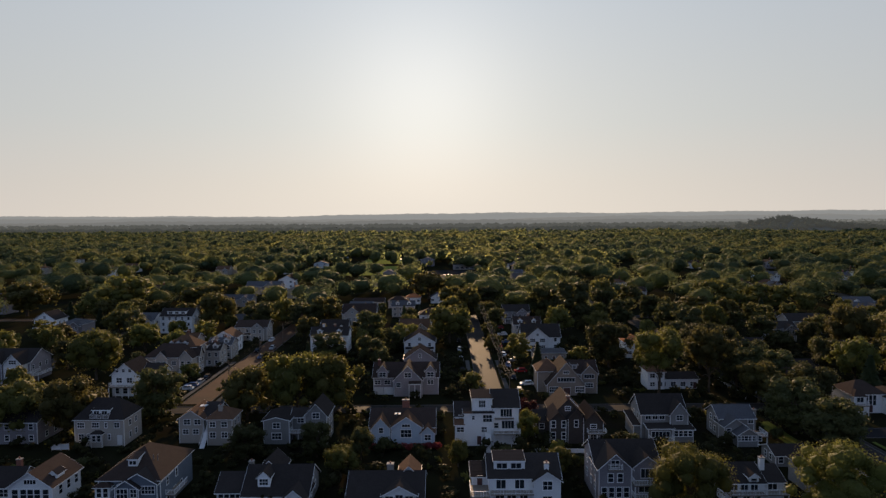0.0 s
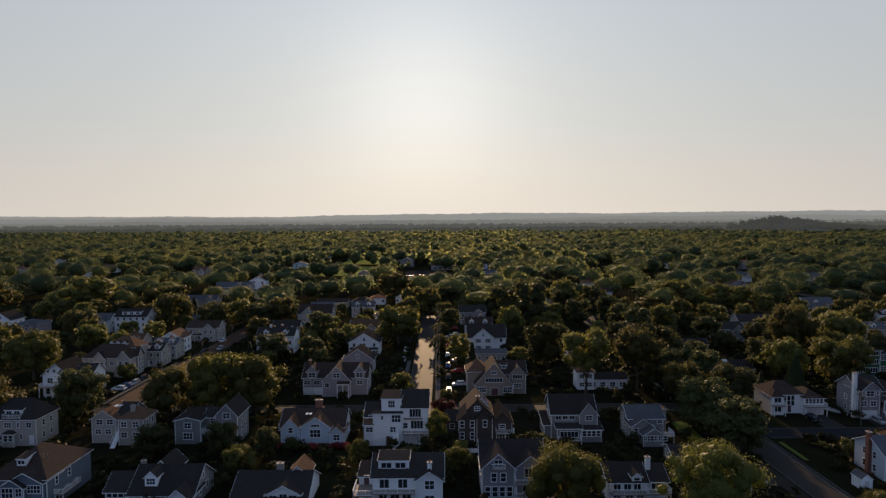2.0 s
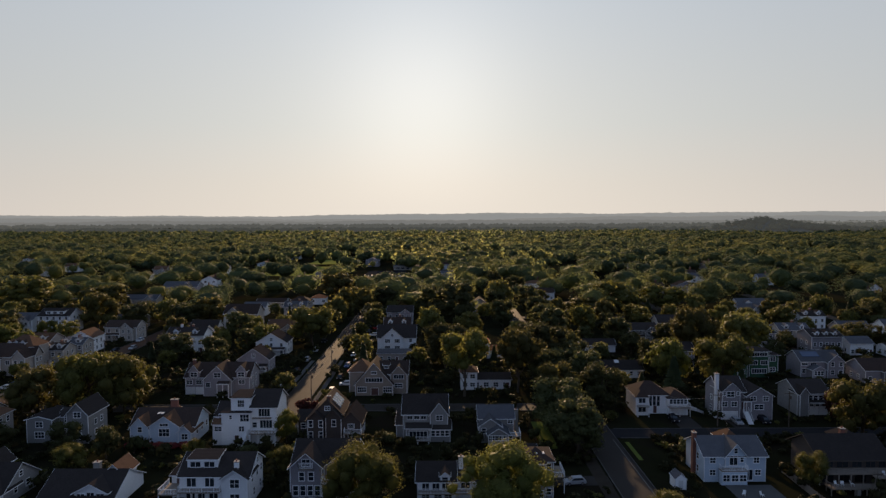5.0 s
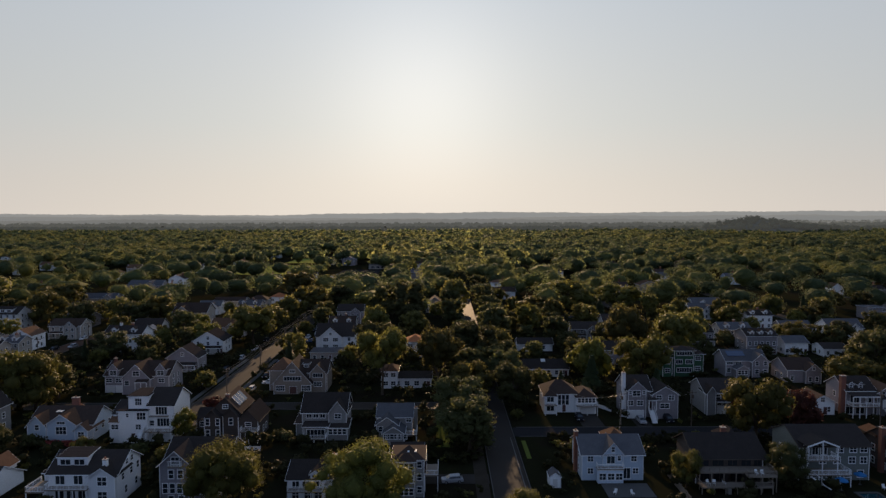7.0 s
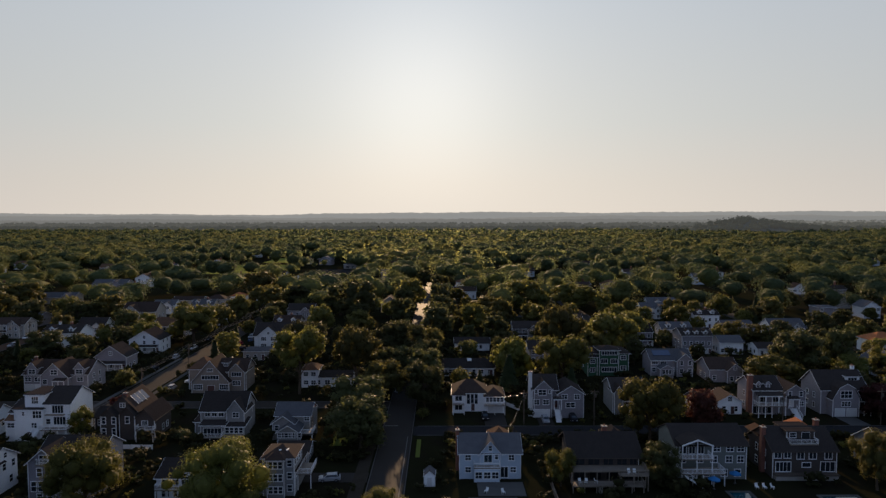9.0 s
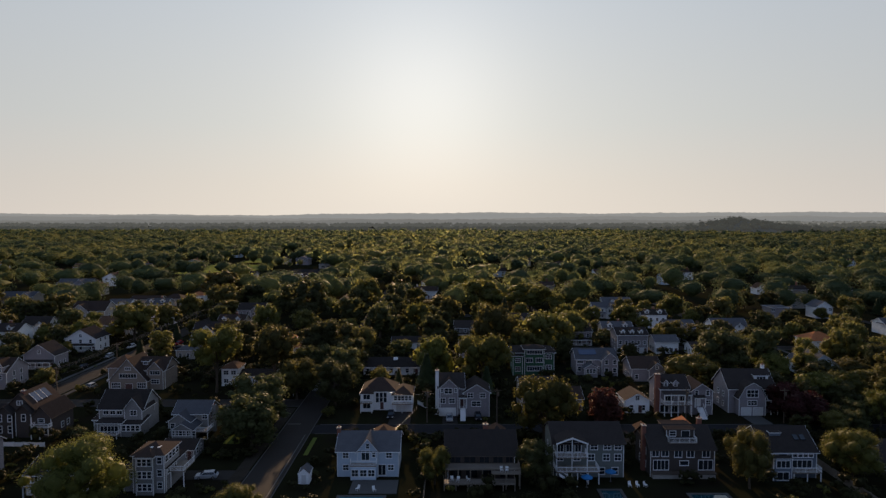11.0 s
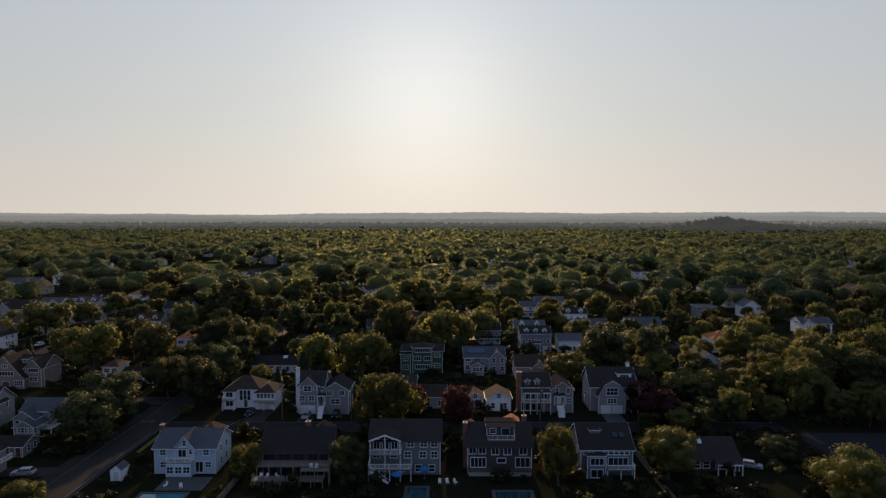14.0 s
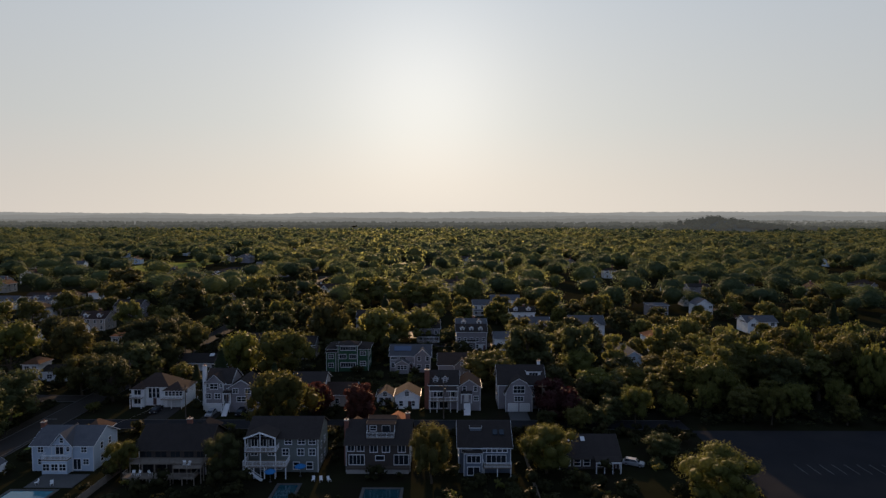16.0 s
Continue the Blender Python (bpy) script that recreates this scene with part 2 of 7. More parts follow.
# lighter leaf colour that paints sunlight into crowns meant to look lit
LEAF_LIGHT = leaf_mat("sunlit_tone_leaves", (0.070, 0.076, 0.020), (0.116, 0.110, 0.028), 0.62)
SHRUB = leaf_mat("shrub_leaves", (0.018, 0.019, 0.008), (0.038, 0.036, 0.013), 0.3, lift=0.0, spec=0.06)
LEAF_RED = leaf_mat("purple_red_leaves", (0.036, 0.014, 0.013), (0.068, 0.025, 0.020), 0.4)
FLOWER = leaf_mat("red_flower_heads", (0.16, 0.03, 0.028), (0.30, 0.075, 0.06), 0.4)
NEEDLE = leaf_mat("conifer_needles", (0.020, 0.030, 0.015), (0.042, 0.050, 0.021), 0.15)
# the far crowns: three tones of leaf, glossy towards the low sun
WOODS = (leaf_mat("woodland_leaves_dark", (0.040, 0.054, 0.028), (0.062, 0.076, 0.037), 0.54, 0.0, 0.3, 0.06, 0.4, 0.8, 0.03, 0.6),
         leaf_mat("woodland_leaves_green", (0.054, 0.070, 0.031), (0.082, 0.098, 0.041), 0.56, 0.0, 0.3, 0.06, 0.4, 0.8, 0.03, 0.6),
         leaf_mat("woodland_leaves_olive", (0.074, 0.086, 0.033), (0.110, 0.116, 0.044), 0.58, 0.0, 0.3, 0.06, 0.4, 0.8, 0.03, 0.6))


# ---- mesh helpers ----
class Shape:
    def __init__(self):
        self.v, self.f = [], []

    def add(self, v, f):
        k = len(self.v)
        self.v += v
        self.f += [tuple(i + k for i in q) for q in f]
        return self

    def box(self, x0, x1, y0, y1, z0, z1):
        return self.add([(x, y, z) for z in (z0, z1) for x, y in ((x0, y0), (x1, y0), (x1, y1), (x0, y1))],
                        [(3, 2, 1, 0), (4, 5, 6, 7), (0, 1, 5, 4), (1, 2, 6, 5), (2, 3, 7, 6), (3, 0, 4, 7)])

    def prism(self, pts, axis, a, b, caps=None):
        """A profile drawn out along x or y: pts are (y, z) or (x, z)."""
        n = len(pts)
        put = (lambda p, s: (s, p[0], p[1])) if axis == "x" else (lambda p, s: (p[0], s, p[1]))
        v = [put(p, a) for p in pts] + [put(p, b) for p in pts]
        caps = caps or [tuple(range(n))]
        f = [(i, (i + 1) % n, n + (i + 1) % n, n + i) for i in range(n)]
        f += [tuple(reversed(c)) for c in caps] + [tuple(n + i for i in c) for c in caps]
        return self.add(v, f)

    def tube(self, path, radii, sides=6):
        """A tapered tube along points."""
        rings = []
        for i, p in enumerate(path):
            p = Vector(p)
            d = (Vector(path[min(i + 1, len(path) - 1)]) - Vector(path[max(i - 1, 0)])).normalized()
            a = d.orthogonal().normalized()
            b = d.cross(a)
            r = radii[i] if hasattr(radii, "__len__") else radii
            rings.append([tuple(p + (a * math.cos(2 * math.pi * k / sides) + b * math.sin(2 * math.pi * k / sides)) * r) for k in range(sides)])
        v = [q for r in rings for q in r]
        f = [(i * sides + k, i * sides + (k + 1) % sides, (i + 1) * sides + (k + 1) % sides, (i + 1) * sides + k) for i in range(len(path) - 1) for k in range(sides)]
        f += [tuple(range(sides - 1, -1, -1)), tuple((len(path) - 1) * sides + k for k in range(sides))]
        return self.add(v, f)

    def mesh(self, name, material):
        me = bpy.data.meshes.new(name)
        me.from_pydata(self.v, [], self.f)
        bm = bmesh.new()
        bm.from_mesh(me)
        bmesh.ops.recalc_face_normals(bm, faces=bm.faces)
        bm.to_mesh(me)
        bm.free()
        me.materials.append(material)
        return me


def thing(name, x, y, z, turn, label, category, group="", kind=""):
    ob = new(name)
    ob.matrix_world = pose(x, y, z, 0, 0, turn)
    ob.empty_display_size = 0.2
    return tagged(ob, label, category, group, kind)


def part(name, shape, material, parent, label=""):
    ob = new(name, shape if isinstance(shape, bpy.types.Mesh) else shape.mesh(name, material))
    ob.parent = parent
    return tagged(ob, label)


def alone(name, shape, material, label, category, group="", kind=""):
    return tagged(new(name, shape.mesh(name, material)), label, category, group, kind)


MESHES = {}


def kept_mesh(key, make):
    if key not in MESHES:
        MESHES[key] = make()
    return MESHES[key]


def big_mesh(name, verts, quads, material):
    """A large mesh of quads out of arrays."""
    me = bpy.data.meshes.new(name)
    me.vertices.add(len(verts))
    me.vertices.foreach_set("co", np.ascontiguousarray(verts, dtype=np.float32).ravel())
    me.loops.add(quads.size)
    me.loops.foreach_set("vertex_index", np.ascontiguousarray(quads, dtype=np.int32).ravel())
    me.polygons.add(len(quads))
    k = quads.shape[1]
    me.polygons.foreach_set("loop_start", np.arange(0, quads.size, k, dtype=np.int32))
    me.polygons.foreach_set("loop_total", np.full(len(quads), k, dtype=np.int32))
    me.update(calc_edges=True)
    me.materials.append(material)
    return me


OCCUPIED = []


def taken(x, y, r):
    return any((x - a) ** 2 + (y - b) ** 2 < (r + c) ** 2 for a, b, c in OCCUPIED)


# ---- ground, roads ----
def sheet(name, x0, x1, y0, y1, z, material, label, category, thick=0.3, kind="structure"):
    return alone(name, Shape().box(x0, x1, y0, y1, z - thick, z), material, label, category, "", kind)


sheet("ground", -4600, 4900, -400, 4950, 0.0, GRASS, "grassy ground darkened for shade, with bare patches", "ground", 2.0)
for k, (cx, y0, y1, wide) in enumerate(((-74, 178, 350, 8.0), (14.5, 150, 335, 7.5), (98.3, 60, 520, 7.6), (-150, 150, 420, 7.0), (186, 260, 420, 7.0), (268, 255, 420, 7.0)), 1):
    sheet("road_%d" % k, cx - wide / 2, cx + wide / 2, y0, y1, 0.05, SUN_ASPHALT if cx == -74 else ASPHALT, "asphalt street coloured red-brown as lit by low sun" if cx == -74 else "worn grey asphalt street running between the houses", "street")
    for s in (-1, 1):
        xk = cx + s * (wide / 2 + 0.08)
        sheet("kerb", xk - 0.08, xk + 0.08, y0, y1, 0.17, KERB, "grey granite kerb along the street", "kerb")
        xs = cx + s * (wide / 2 + 1.9)
        if cx == 98.3:
            if s < 0:
                sheet("verge", xs - 1.6, xs + 1.2, y0, 168, 0.06, VERGE, "bare trodden earth verge beside the kerb", "verge")
            continue
        sheet("pavement", xs - 0.7, xs + 0.7, y0, min(y1, 230), 0.12, CONCRETE, "narrow concrete pavement beside the street", "pavement")
for k, (cy, x0, x1, wide) in enumerate(((151.0, 102.4, 262, 6.4), (172.5, -80, 10.7, 6.0), (172.5, 18.5, 94.4, 6.0), (327, -400, -70, 6.5), (327, 102.4, 182.4, 6.5), (246, 189.6, 420, 6.5)), 7):
    # the street at y 151 takes LOT, so its shade is painted in
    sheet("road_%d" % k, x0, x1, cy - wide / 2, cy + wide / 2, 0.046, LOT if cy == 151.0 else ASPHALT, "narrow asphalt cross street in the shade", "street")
    for s in (-1, 1):
        yk = cy + s * (wide / 2 + 0.08)
        sheet("kerb", x0 + 1, x1, yk - 0.08, yk + 0.08, 0.16, KERB, "grey kerb along the cross street", "kerb")
sheet("road_line", 101.1, 101.25, 100, 147, 0.058, PAINTLINE, "worn white edge line on the street", "road marking", 0.004)
sheet("stop_line", 94.8, 98.2, 154.6, 155.0, 0.058, PAINTLINE, "white stop line on the street", "road marking", 0.004)
sheet("parking_lot", 262, 420, 96, 147, 0.04, LOT, "dark empty asphalt parking lot beside a wood", "parking lot")
lot_line = Shape().box(-0.06, 0.06, -2.5, 2.5, 0.0, 0.006).mesh("lot_line", PAINTLINE)
for row_y in (106, 124):
    for i in range(28):
        ob = tagged(new("bay_line", lot_line), "faded white bay line on the asphalt", "road marking", "bay lines of the parking lot", "structure")
        ob.matrix_world = pose(276 + i * 2.7, row_y, 0.044)
sheet("lane", 351, 355.5, 296, 425, 0.05, ASPHALT, "sunlit street climbing between far houses", "road")
sheet("shop_parking", -14, 24, 516, 606, 0.05, LOT, "far parking lot full of glinting cars", "parking lot")
sheet("sports_field", -115, -48, 560, 660, 0.06, FIELD, "playing field coloured pale green as if sunlit, among trees", "field")
sheet("far_meadow", -95, -50, 690, 760, 0.06, FIELD, "meadow coloured pale green as if sunlit, among trees", "field")
sheet("shop_lot", 22, 60, 460, 524, 0.06, LOT, "asphalt lot of shops full of parked cars", "parking lot")
sheet("lawn", 82.6, 86.6, 141, 160, 0.05, LAWN, "lawn coloured bright green as if sunlit beside the street", "lawn", 0.2)
sheet("lawn", 103.6, 104.6, 134, 145, 0.05, LAWN, "lawn coloured sunlit green beside the street corner", "lawn", 0.2)

# ---- houses ----
def lattice(xs, zs, y0, y1):
    """A frame with bars in one piece: every second field both ways is open."""
    s, nx, nz = Shape(), len(xs), len(zs)
    s.v = [(x, y, z) for y in (y0, y1) for z in zs for x in xs]
    at = lambda k, j, i: k * nx * nz + j * nx + i
    solid = lambda j, i: 0 <= i < nx - 1 and 0 <= j < nz - 1 and not (i % 2 and j % 2)
    for j in range(nz - 1):
        for i in range(nx - 1):
            if not solid(j, i):
                continue
            for k in (0, 1):
                s.f.append((at(k, j, i), at(k, j, i + 1), at(k, j + 1, i + 1), at(k, j + 1, i)))
            for dj, di, p, q in ((-1, 0, (j, i), (j, i + 1)), (1, 0, (j + 1, i), (j + 1, i + 1)), (0, -1, (j, i), (j + 1, i)), (0, 1, (j, i + 1), (j + 1, i + 1))):
                if not solid(j + dj, i + di):
                    s.f.append((at(0, *p), at(0, *q), at(1, *q), at(1, *p)))
    return s


def window_mesh(w, h, cols, rows):
    def frame_mesh():
        b, m = 0.13, 0.04
        xs, zs = [-w / 2 - b, -w / 2], [-h / 2 - b - 0.03, -h / 2]
        for i in range(1, cols):
            xs += [-w / 2 + w * i / cols - m, -w / 2 + w * i / cols + m]
        for i in range(1, rows):
            zs += [-h / 2 + h * i / rows - m, -h / 2 + h * i / rows + m]
        xs, zs = xs + [w / 2, w / 2 + b], zs + [h / 2, h / 2 + b]
        return lattice(xs, zs, -0.07, 0.02).mesh("window", TRIM)
    def pane_mesh():
        return Shape().box(-w / 2, w / 2, -0.025, 0.0, -h / 2, h / 2).mesh("pane", GLASS)
    key = (round(w, 2), round(h, 2), cols, rows)
    return kept_mesh(("frame",) + key, frame_mesh), kept_mesh(("pane",) + key, pane_mesh)


FACES = {"f": 0, "r": 90, "b": 180, "l": 270}


PLANS = []
SEEN = []


class House:
    def __init__(self, x, y, label, wall, roof, turn=0, name="house", r=9, depth=10, group="", category="house", wide=1.0):
        self.ob = thing(name, x, y, 0, turn, label, category, group)
        self.ob.matrix_world = self.ob.matrix_world @ Matrix.Diagonal((wide, 1, 1, 1))
        self.wall, self.roof, self.blocks = wall, roof, 0
        OCCUPIED.append((x, y + depth / 2, r))
        if 180 < y < 250:
            SEEN.append((x, y, 1.7 * r))

    def block(self, x0, x1, y0, y1, z0, ze, kind, rise, over=0.45, wall=None, roof=None, name="wall", trim=True):
        wall, roof = wall or self.wall, roof or self.roof
        if z0 < 2:
            ox, oy = self.ob.location.x, self.ob.location.y
            PLANS.append((ox + x0, ox + x1, oy + y0, oy + y1))
        e = 0.006 * self.blocks
        self.blocks += 1
        x0, x1, y0, y1 = x0 + e, x1 - e, y0 + e, y1 - e
        w, r = Shape(), Shape()
        t = 0.15
        trims = Shape()
        if kind in ("gx", "gy", "shed", "gambrel"):
            a0, a1, b0, b1 = (y0, y1, x0, x1) if kind in ("gx", "shed") else (x0, x1, y0, y1)
            axis = "x" if kind in ("gx", "shed") else "y"
            m = (a0 + a1) / 2
            if kind == "shed":
                top = [(a0, ze), (a1, ze + rise)]
            elif kind == "gambrel":
                q = (a1 - a0) * 0.2
                top = [(a0, ze), (a0 + q, ze + rise * 0.68), (m, ze + rise), (a1 - q, ze + rise * 0.68), (a1, ze)]
            else:
                top = [(a0, ze), (m, ze + rise), (a1, ze)]
            w.prism([(a0, z0)] + top + [(a1, z0)], axis, b0, b1)
            s0 = (top[1][1] - top[0][1]) / (top[1][0] - top[0][0])
            s1 = (top[-1][1] - top[-2][1]) / (top[-1][0] - top[-2][0])
            line = [(a0 - over, ze - over * s0)] + top[1:-1] + [(a1 + over, top[-1][1] + over * s1)]
            k = len(line)
            ring = [(p, z + t) for p, z in line] + [(p, z + 0.012) for p, z in reversed(line)]
            caps = [(i, i + 1, 2 * k - 2 - i, 2 * k - 1 - i) for i in range(k - 1)]
            r.prism(ring, axis, b0 - over, b1 + over, caps)
            low = [(p, z + t - 0.02) for p, z in line] + [(p, z - 0.03) for p, z in reversed(line)]
            for c0, c1 in ((b0 - over - 0.05, b0 - over + 0.0), (b1 + over, b1 + over + 0.05)):
                trims.prism(low, axis, c0, c1, caps)
            for p, z in (line[0], line[-1]):
                sg = -1 if p < m else 1
                lo, hi = sorted((p + sg * 0.004, p + sg * 0.06))
                if axis == "x":
                    trims.box(b0 - over, b1 + over, lo, hi, z - 0.02, z + t - 0.02)
                else:
                    trims.box(lo, hi, b0 - over, b1 + over, z - 0.02, z + t - 0.02)
        else:
            w.box(x0, x1, y0, y1, z0, ze)
            X0, X1, Y0, Y1 = x0 - over, x1 + over, y0 - over, y1 + over
            if kind == "hip":
                q = min(X1 - X0, Y1 - Y0) / 2
                ymid, xmid = (Y0 + Y1) / 2, (X0 + X1) / 2
                rl = ((X0 + q, ymid), (X1 - q, ymid)) if X1 - X0 >= Y1 - Y0 else ((xmid, Y0 + q), (xmid, Y1 - q))
                (ra, rb), zz = rl, ze + rise
                ra = (ra[0] - 0.01, ra[1]) if X1 - X0 >= Y1 - Y0 else (ra[0], ra[1] - 0.01)
                base = [(X0, Y0, ze), (X1, Y0, ze), (X1, Y1, ze), (X0, Y1, ze)]
                up = [(x, y, ze + 0.14) for x, y, _ in base]
                v = base + up + [(*ra, zz), (*rb, zz)]
                if X1 - X0 >= Y1 - Y0:
                    tops = [(4, 5, 9, 8), (5, 6, 9), (6, 7, 8, 9), (7, 4, 8)]
                else:
                    tops = [(4, 5, 8), (5, 6, 9, 8), (6, 7, 9), (7, 4, 8, 9)]
                r.add(v, [(3, 2, 1, 0), (0, 1, 5, 4), (1, 2, 6, 5), (2, 3, 7, 6), (3, 0, 4, 7)] + tops)
            else:
                r.box(X0, X1, Y0, Y1, ze, ze + 0.25)
            for c in ((X0 - 0.04, X0 - 0.004, Y0, Y1), (X1 + 0.004, X1 + 0.04, Y0, Y1), (X0, X1, Y0 - 0.04, Y0 - 0.004), (X0, X1, Y1 + 0.004, Y1 + 0.04)):
                trims.box(*c, ze + 0.0, ze + 0.12)
        wo = part(name, w, wall, self.ob)
        ro = part("roof", r, roof, self.ob)
        dull = wall.name in (BROWN.name, SAGE.name)
        part("fascia", trims, DARKWOOD if dull else TRIM, ro, "dark stained roof edge boards" if dull else "white painted roof edge boards")
        if trim and ze - z0 > 2:
            board = kept_mesh(("board", round(ze - z0, 2)), lambda: Shape().box(-0.07, 0.07, -0.07, 0.07, 0, ze - z0 - 0.05).mesh("corner_board", TRIM))
            for x in (x0, x1):
                part("corner_board", board, None, wo, "white painted corner board").matrix_local = Matrix.Translation((x, y0, z0))
        return wo

    def win(self, x, y, z, w=1.0, h=1.4, face="f", cols=1, rows=2, name="window"):
        f, p = window_mesh(w, h, cols, rows)
        ob = part(name, f, None, self.ob)
        ob.matrix_local = pose(x, y, z, 0, 0, FACES[face])
        part("pane", p, None, ob)
        return ob

    def wins(self, xs, y, z, w=1.0, h=1.4, face="f", cols=1, rows=2):
        for x in xs:
            self.win(*((x, y) if face in "fb" else (y, x)), z, w, h, face, cols, rows)

    def door(self, x, y, z=0.0, w=1.0, h=2.1, face="f", material=None, name="door"):
        s = Shape().box(-w / 2 - 0.1, w / 2 + 0.1, -0.05, 0.02, 0, h + 0.1)
        ob = part(name, s, TRIM, self.ob)
        ob.matrix_local = pose(x, y, z, 0, 0, FACES[face])
        leaf = Shape()
        leaf.box(-w / 2, w / 2, -0.07, -0.02, 0.02, h)
        for k in range(2):
            leaf.box(-w * 0.36, w * 0.36, -0.085, -0.06, 0.25 + k * h * 0.46, 0.15 + (k + 1) * h * 0.43)
        part("leaf", leaf, material or DOOR, ob)

    def garage(self, x, y, w=2.6, h=2.2, face="f"):
        ob = part("garage_door", Shape().box(-w / 2 - 0.12, w / 2 + 0.12, -0.04, 0.02, 0, h + 0.12), TRIM, self.ob)
        ob.matrix_local = pose(x, y, 0.05, 0, 0, FACES[face])
        s = Shape()
        for k in range(4):
            s.box(-w / 2, w / 2, -0.07, -0.03, k * h / 4 + 0.02, (k + 1) * h / 4 - 0.02)
        part("panel", s, PLASTIC, ob, "white sectional door panels")

    def chimney(self, x, y, z0, z1, w=0.9, d=0.7, material=None):
        material = material or BRICK
        c = part("chimney", Shape().box(x - w / 2, x + w / 2, y - d / 2, y + d / 2, z0, z1), material, self.ob)
        part("cap", Shape().box(x - w / 2 - 0.1, x + w / 2 + 0.1, y - d / 2 - 0.1, y + d / 2 + 0.1, z1, z1 + 0.14), STONE, c)
        part("flue", Shape().tube([(x, y, z1 + 0.14), (x, y, z1 + 0.5)], 0.16, 8), BRICK, c)

    def dormer(self, x, y, z, w, h, length, rise=0.9, kind="gy", cols=1, ww=None, wall=None):
        self.block(x - w / 2, x + w / 2, y, y + length, z, z + h, kind, rise, 0.22, wall or self.wall, None, "dormer", False)
        self.win(x, y, z + h * 0.55, ww or w * 0.55, h * 0.62, "f", cols)

    def deck(self, x0, x1, y0, y1, z, rail=True, posts=True, sides="flr", material=None, pitch=2.6, from_z=0.0, rails=None):
        rails = rails or TRIM
        PLANS.append((self.ob.location.x + x0, self.ob.location.x + x1, self.ob.location.y + y0, self.ob.location.y + y1))
        d = part("deck", Shape().box(x0, x1, y0, y1, z - 0.22, z), material or PLANK, self.ob, "wooden deck")
        n = max(2, int(round((x1 - x0) / pitch)) + 1)
        if posts:
            post = Shape().box(-0.09, 0.09, -0.09, 0.09, from_z, z - 0.22).mesh("post", rails)
            for i in range(n):
                part("post", post, None, d).matrix_local = Matrix.Translation((x0 + 0.12 + (x1 - x0 - 0.24) * i / (n - 1), y0 + 0.12, 0))
        if rail:
            runs = []
            if "f" in sides:
                runs.append(("x", x0, x1, y0 + 0.05))
            if "l" in sides:
                runs.append(("y", y0, y1, x0 + 0.05))
            if "r" in sides:
                runs.append(("y", y0, y1, x1 - 0.05))
            for ax, a, b, c in runs:
                s = Shape()
                bx = (lambda p, q, z0, z1, e: s.box(p, q, c - e, c + e, z0, z1)) if ax == "x" else (lambda p, q, z0, z1, e: s.box(c - e, c + e, p, q, z0, z1))
                bx(a, b, z + 0.93, z + 1.02, 0.05)
                bx(a, b, z + 0.1, z + 0.16, 0.03)
                k = int((b - a) / 0.28)
                for i in range(k + 1):
                    p = a + (b - a - 0.05) * i / max(k, 1)
                    e = 0.05 if i % 8 == 0 else 0.022
                    bx(p, p + 2 * e, z + 0.003, z + 0.93, e)
                part("railing", s, rails, d, "white painted baluster railing" if rails == TRIM else "brown wooden railing")
        return d

    def porch_roof(self, x0, x1, y0, y1, z, posts=4, from_z=0.0, slope=0.5, material=None):
        r = part("porch_roof", Shape().prism([(y0, z), (y1, z + slope), (y1, z + slope + 0.16), (y0, z + 0.16)], "x", x0, x1), material or self.roof, self.ob)
        part("fascia", Shape().box(x0, x1, y0 - 0.05, y0 - 0.003, z - 0.12, z + 0.17), TRIM, r)
        post = Shape().box(-0.1, 0.1, -0.1, 0.1, from_z, z).mesh("post", TRIM)
        for i in range(posts):
            part("post", post, None, r).matrix_local = Matrix.Translation((x0 + 0.15 + (x1 - x0 - 0.3) * i / max(posts - 1, 1), y0 + 0.15, 0))

    def stair(self, x0, x1, y_top, z_top, run, down="f"):
        n = max(3, int(round(z_top / 0.18)))
        pts = []
        for i in range(n):
            z = z_top * (1 - (i + 1) / n) + 0.02
            pts += [(y_top - run * i / n, z), (y_top - run * (i + 1) / n, z)]
        pts += [(y_top - run, 0.0), (y_top - run + 0.3, 0.0), (y_top, z_top - 0.35)]
        s = Shape().prism(pts, "x", x0, x1)
        st = part("stair", s, TRIM, self.ob, "white wooden outside stair")
        for x in (x0, x1):
            r = Shape().prism([(y_top - run, 0.9), (y_top, z_top + 0.9), (y_top, z_top + 1.0), (y_top - run, 1.0)], "x", x - 0.04, x + 0.04)
            for i in range(5):
                y = y_top - run * (i + 0.3) / 5
                zb = z_top * (1 - (i + 0.3) / 5)
                r.box(x - 0.03, x + 0.03, y - 0.03, y + 0.03, max(zb - 0.1, 0), zb + 0.92)
            part("railing", r, TRIM, st)

    def stair_along(self, x_top, x_foot, y0, y1, z_top):
        """A stair that runs along the wall."""
        n = max(3, int(round(z_top / 0.18)))
        pts = []
        for i in range(n):
            z = z_top * (1 - (i + 1) / n) + 0.02
            pts += [(x_top + (x_foot - x_top) * i / n, z), (x_top + (x_foot - x_top) * (i + 1) / n, z)]
        pts += [(x_foot, 0.0), (x_foot - 0.3 * (1 if x_foot > x_top else -1), 0.0), (x_top, z_top - 0.35)]
        st = part("stair", Shape().prism(pts, "y", y0, y1), TRIM, self.ob, "white wooden outside stair")
        part("railing", Shape().prism([(x_foot, 0.9), (x_top, z_top + 0.9), (x_top, z_top + 1.02), (x_foot, 1.02)], "y", y0 - 0.03, y0 + 0.03), TRIM, st)

